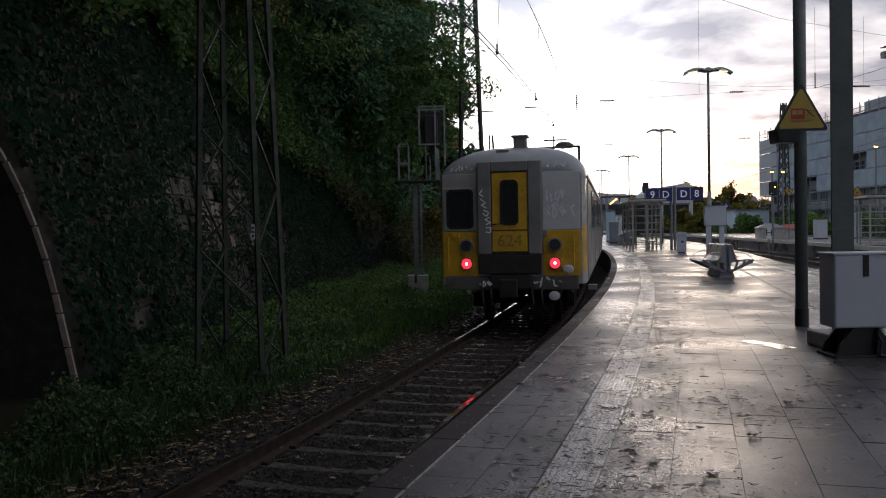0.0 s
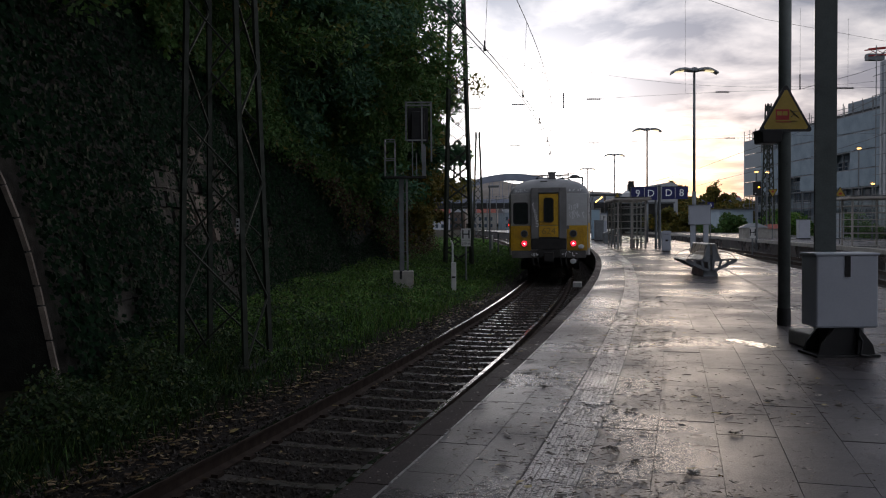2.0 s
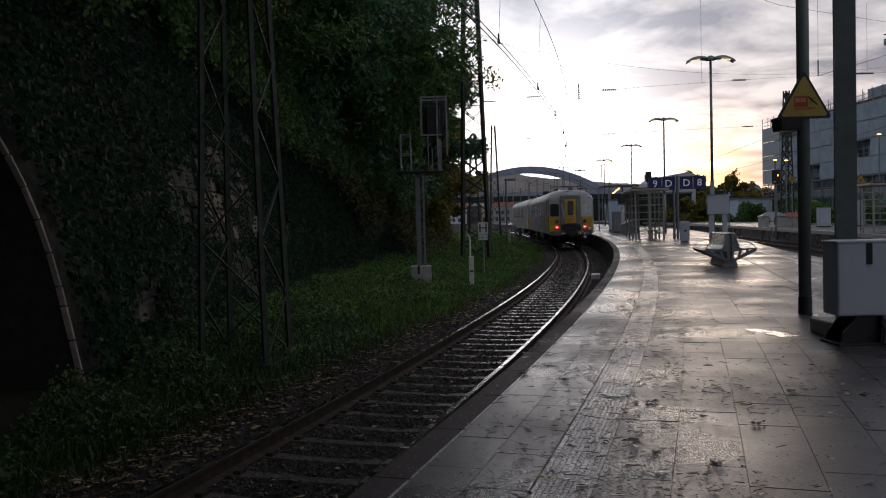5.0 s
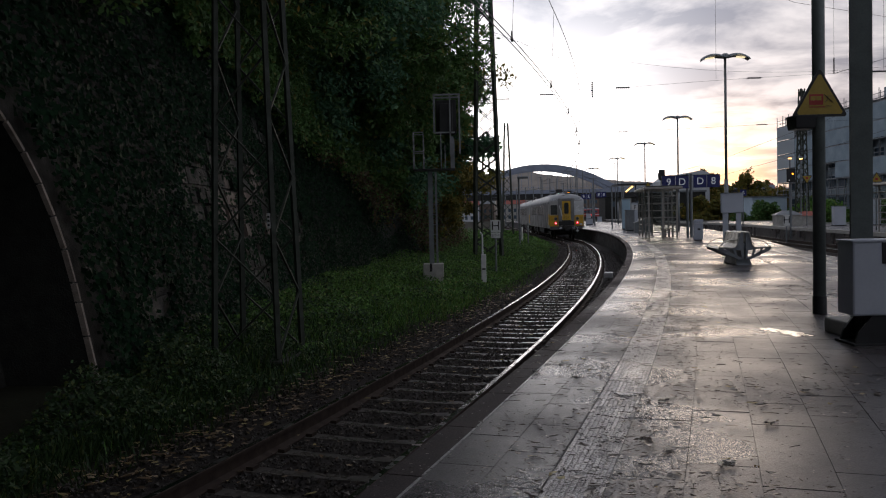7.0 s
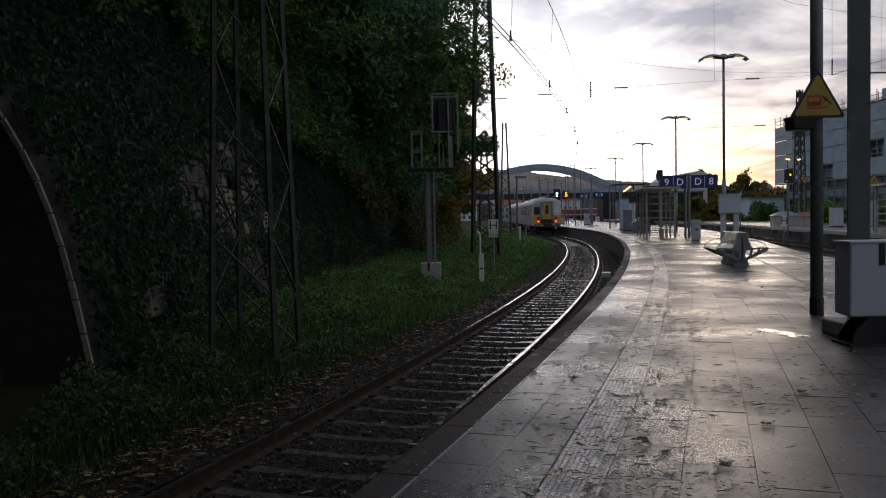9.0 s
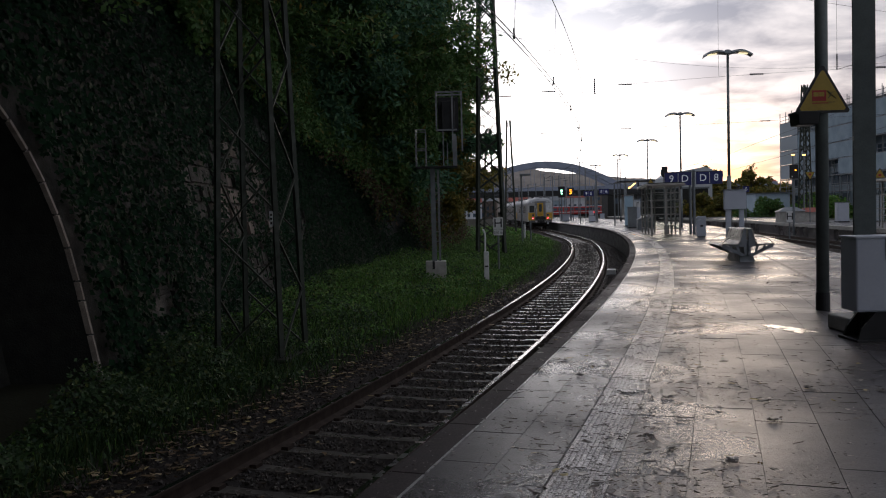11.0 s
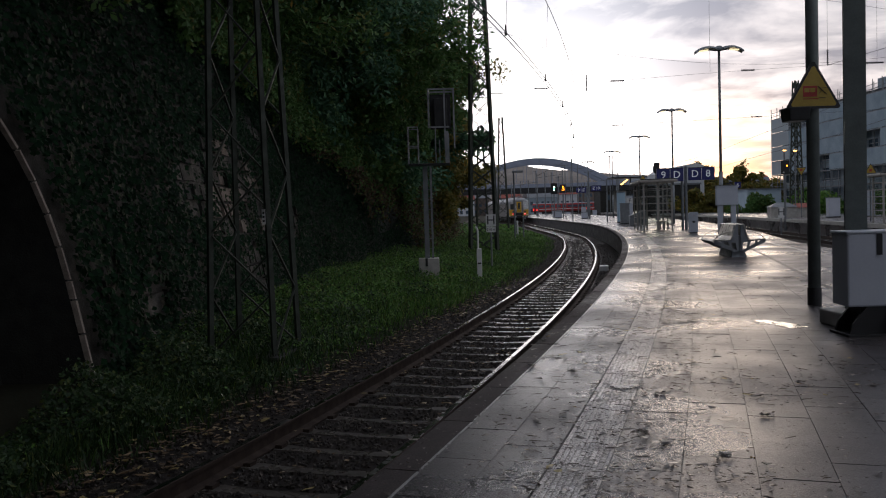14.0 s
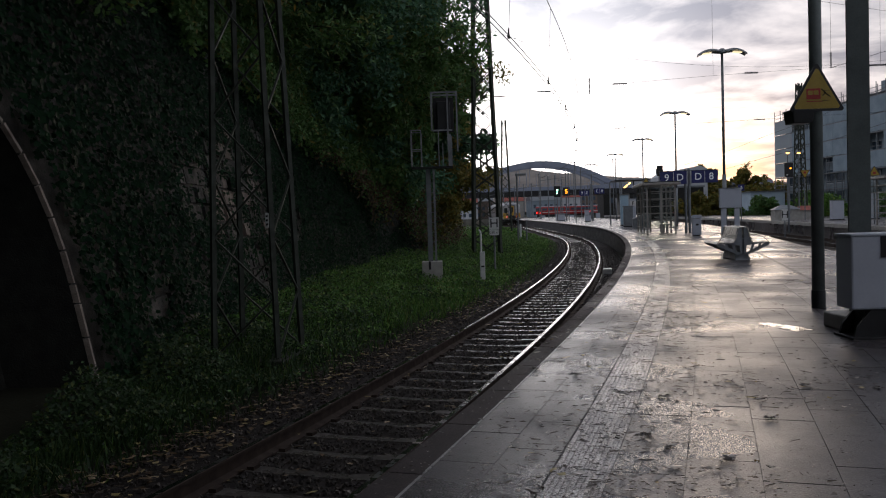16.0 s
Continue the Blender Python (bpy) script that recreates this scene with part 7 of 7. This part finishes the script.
# ---- paving pieces ----
def lay_paving():
    near, rest_geo = 0, Geo()
    tact, line, coping = Geo(), Geo(), Geo()
    rnd = random.Random(11)
    # edge coping, one piece a metre
    s = s_of(-13)
    while s < s_of(160):
        _, v = slab(s, s + 1.0, EDGE, EDGE + 0.19, z0=-0.12, z1=-0.001)
        if 2 < along(s)[1] < 60:
            g = Geo().add(v, SLAB_FACES + [(0, 1, 2, 3)])
            part("coping_stone", g, M_COPING, platform)
        else:
            coping.add(v, SLAB_FACES)
        _, v = slab(s, s + 1.0, EDGE + 0.189, EDGE + 0.203, gap=0.0, z0=-0.02, z1=0.003)
        line.add(v, SLAB_FACES)
        s += 1.0
    tagged(part("coping_rest", coping, M_COPING, platform), kind="stuff")
    part("edge_line", line, M_LINE, platform, "thin worn white line along the platform edge")
    # slabs in bands that follow the curve
    for bi, (o0, o1, ln) in enumerate(BANDS):
        s = s_of(1.6) - 22 * 0.6 + (0.3 if bi % 2 else 0.0)
        while s < s_of(70):
            (mx, my), v = slab(s, s + ln, o0, o1, z1=rnd.uniform(-0.002, 0.0015))
            if mx < right_edge_x(my) - 0.2:
                if 1.5 < my < 9.5 and near < 300 and mx < 0.62 * my + 0.3:
                    near += 1
                    g = Geo().add([(a - mx, b - my, c) for a, b, c in v], SLAB_FACES)
                    part("paving_slab", g, M_SLAB, platform, at=pose(mx, my, 0))
                else:
                    rest_geo.add(v, SLAB_FACES)
            s += ln
    # the wide rest of the platform, beyond the nearer bands
    y = -14.0
    while y < 180:
        st = 0.6 if y < 45 else 1.8
        x0 = along(s_of(y), BANDS[-1][1])[0] + 0.1 if y < 66 else along(s_of(y), 1.95)[0]
        x1 = right_edge_x(y) - 0.02
        x = x0
        while x < x1 - 0.1:
            w = min(0.6 if y < 45 else 1.8, x1 - x)
            k = 0.268 * st if y < 60 else 0.1 * st
            rest_geo.add([(x + 0.005, y + 0.005, -0.03), (x + w - 0.005, y + 0.005, -0.03), (x + w + k - 0.005, y + st - 0.005, -0.03), (x + k + 0.005, y + st - 0.005, -0.03),
                          (x + 0.006, y + 0.006, -0.003), (x + w - 0.006, y + 0.006, -0.003), (x + w + k - 0.006, y + st - 0.006, -0.003), (x + k + 0.006, y + st - 0.006, -0.003)],
                         [(0, 3, 7, 4), (1, 0, 4, 5), (2, 1, 5, 6), (3, 2, 6, 7), (4, 5, 6, 7)])
            x += w
        y += st
    tagged(part("paving_rest", rest_geo, M_SLAB_FAR, platform, "rain-wet concrete paving slabs"), kind="stuff")
    # ribbed guiding strip
    s = s_of(1.6) - 44 * 0.3
    while s < s_of(140):
        ribs = s_of(1) < s < s_of(24)
        for j, (o0, o1) in enumerate(((2.545, 2.83),)):
            _, v = slab(s, s + 0.3, o0, o1, z1=-0.004 if ribs else 0.001)
            tact.add(v, SLAB_FACES)
            if ribs:
                for r in range(9):
                    a = o0 + 0.02 + r * 0.0292
                    _, v = slab(s, s + 0.3, a, a + 0.015, gap=0.003, z0=-0.008, z1=0.002, taper=0.002)
                    tact.add(v, SLAB_FACES)
        s += 0.3
    part("guiding_strip", tact, M_TACTILE, platform, "ribbed pale guiding strip for the blind")
    # white line by the far edge
    g = Geo()
    for y in np.arange(-10, 120, 1.0):
        a, b = right_edge_x(y) - 0.95, right_edge_x(y + 1.0) - 0.95
        g.add([(a, y, 0.001), (a + 0.16, y, 0.001), (b + 0.16, y + 1, 0.001), (b, y + 1, 0.001)], [(0, 1, 2, 3)])
    part("far_edge_line", g, M_LINE, platform)


lay_paving()


# ---- fallen leaves, twigs and water on the platform ----
def build_litter():
    def spread(k, near, far):
        pts = []
        while len(pts) < k:
            y = near + (far - near) * RNG.random() ** 1.7
            x0, x1 = along(s_of(y), EDGE + 0.05)[0], right_edge_x(y)
            x = x0 + (x1 - x0) * RNG.random() ** 1.1
            off = (x - axis_x(y)) * 0.95
            band = math.exp(-((off - 2.75) / 0.45) ** 2)
            clump = noise.noise((x * 0.9, y * 0.6, 2.0)) + 0.4 * noise.noise((x * 3.1, y * 2.4, 5.0))
            if RNG.random() < 0.05 + 0.5 * band + 0.9 * max(0.0, clump - 0.08):
                pts.append((x, y, 0.008 + 0.008 * RNG.random()))
        return pts

    def scraps(name, pts, size, mats, pick=None):
        """Torn leaves: ragged six-sided pieces, a little curled."""
        k = len(pts)
        ang = np.sort(RNG.uniform(0, 6.283, (k, 6)), axis=1)
        rad = size * RNG.uniform(0.35, 1.25, (k, 6)) * RNG.uniform(0.55, 1.4, (k, 1))
        turn = RNG.uniform(0, 3.14, (k, 1))
        ex, ey = np.cos(ang) * rad, np.sin(ang) * rad * 0.55
        co = np.empty((k, 6, 3))
        co[:, :, 0] = ex * np.cos(turn) - ey * np.sin(turn)
        co[:, :, 1] = ex * np.sin(turn) + ey * np.cos(turn)
        co[:, :, 2] = RNG.uniform(-0.2, 0.45, (k, 6)) * size * 0.4
        co += np.asarray(pts)[:, None, :]
        me = bpy.data.meshes.new(name)
        me.from_pydata(co.reshape(-1, 3).tolist(), [], (np.arange(k)[:, None] * 6 + np.arange(6)[None]).tolist())
        for x in mats:
            me.materials.append(x)
        if pick is not None:
            me.polygons.foreach_set("material_index", pick.astype(np.int32))
        return new(name, me)

    ob = scraps("leaf_litter", spread(52000, 2.2, 42), 0.0125, [M_FALLEN])
    tagged(ob, "small wet torn leaves trodden onto the platform", "leaf litter", kind="stuff")
    ob = scraps("larger_leaf_litter", spread(2200, 2.4, 26), 0.04, [M_FALLEN, M_FALLEN2], (RNG.random(2200) > 0.9).astype(int))
    tagged(ob, "larger curled brown and yellow leaves on the wet platform", "leaf litter", kind="stuff")
    g = Geo()
    for x, y, z in spread(3600, 2.2, 26):
        a = RNG.uniform(0, 6.28)
        ln = 0.012 + 0.055 * RNG.random() ** 3
        bend = RNG.normal(0, 0.25)
        p0 = Vector((x, y, 0.007))
        p1 = p0 + Vector((math.cos(a), math.sin(a), 0.03)) * ln
        p2 = p1 + Vector((math.cos(a + bend), math.sin(a + bend), -0.02)) * ln
        g.tube(p0, p1, 0.0022, 0.0018, n=4, cap=False)
        g.tube(p1, p2, 0.002, 0.001, n=4, cap=False)
    tagged(part("twig_litter", g, M_TWIG), "thin wet twigs and leaf stalks on the platform", "twigs", kind="stuff")
    # dark soaked clumps of leaves
    for i, (x, y) in enumerate(((1.49, 5.72), (1.42, 4.25), (1.95, 5.05), (0.72, 6.9), (1.02, 6.6), (0.98, 8.2), (1.12, 4.75))):
        n = 26
        p = np.stack([RNG.normal(x, 0.02, n), RNG.normal(y, 0.014, n), 0.006 + 0.012 * RNG.random(n)], 1)
        ob = leaves("leaf_clump", p, 0.017, M_FALLEN, facing=np.array((0, 0, 1.0)), loose=0.45, slim=0.6, fold=0.3)
        tagged(ob, "dark soaked clump of leaves on the platform", "leaf clump", "clumps of wet leaves")
    # leaves on the ballast shoulder and under the bank
    pts = []
    while len(pts) < 2600:
        y = 4 + 22 * RNG.random() ** 1.4
        off = -1.15 - abs(RNG.normal(0, 0.75)) if RNG.random() < 0.75 else RNG.uniform(-1.2, 1.7)
        x, yy, _ = along(s_of(y), off)
        if x > wall_x(yy) + 0.2:
            pts.append((x, yy, (ground_z(x, yy) + 0.05 if off < -1.9 else (-0.885 if off < -0.98 else -0.925)) + 0.03 * RNG.random()))
    ob = scraps("bank_leaf_litter", pts, 0.058, [M_BANKLEAF, M_FALLEN2], (RNG.random(len(pts)) > 0.82).astype(int))
    tagged(ob, "brown and yellow leaves on the gravel beside the bank", "leaf litter", kind="stuff")
    # shallow puddles
    for x, y, rx, ry in ((3.62, 8.75, 0.13, 0.20), (3.50, 9.05, 0.10, 0.12), (1.30, 6.0, 0.10, 0.05)):
        n = 44
        ring = []
        for i in range(n):
            a = 6.28319 * i / n
            k = 1 + 0.8 * noise.noise((math.cos(a) * 2.6 + x, math.sin(a) * 2.6 + y, 1.0)) + 0.3 * noise.noise((math.cos(a) * 7, math.sin(a) * 7, x))
            ring.append((x + rx * k * math.cos(a), y + ry * k * math.sin(a)))
        g = Geo().add([(a, b, 0.0035) for a, b in ring] + [(a, b, -0.002) for a, b in ring], [tuple(range(n))] + [(i, n + i, n + (i + 1) % n, (i + 1) % n) for i in range(n)])
        tagged(part("puddle", g, M_PUDDLE), "shallow puddle on the platform slabs", "puddle", "puddles", kind="structure")
    # slot drain along the platform
    g = Geo()
    for y in np.arange(1.0, 40, 0.5):
        a, b = 2.40 + 0.267 * y, 2.40 + 0.267 * (y + 0.49)
        for o in (0.0, 0.045):
            g.add([(a + o, y, 0.002), (a + o + 0.03, y, 0.002), (b + o + 0.03, y + 0.49, 0.002), (b + o, y + 0.49, 0.002)], [(0, 1, 2, 3)])
    part("slot_drain", g, M_DARKSTEEL, platform, "narrow dark steel slot drain")


M_TWIG = material("wet_twig", (0.05, 0.035, 0.025), (0.11, 0.085, 0.065), rough=0.4, scale=3, bump=0.0)
M_PUDDLE = material("puddle_water", (0.035, 0.033, 0.033), rough=0.12, rough_var=0.06, scale=18, bump=0.25, dist=0.003)
build_litter()

motions()
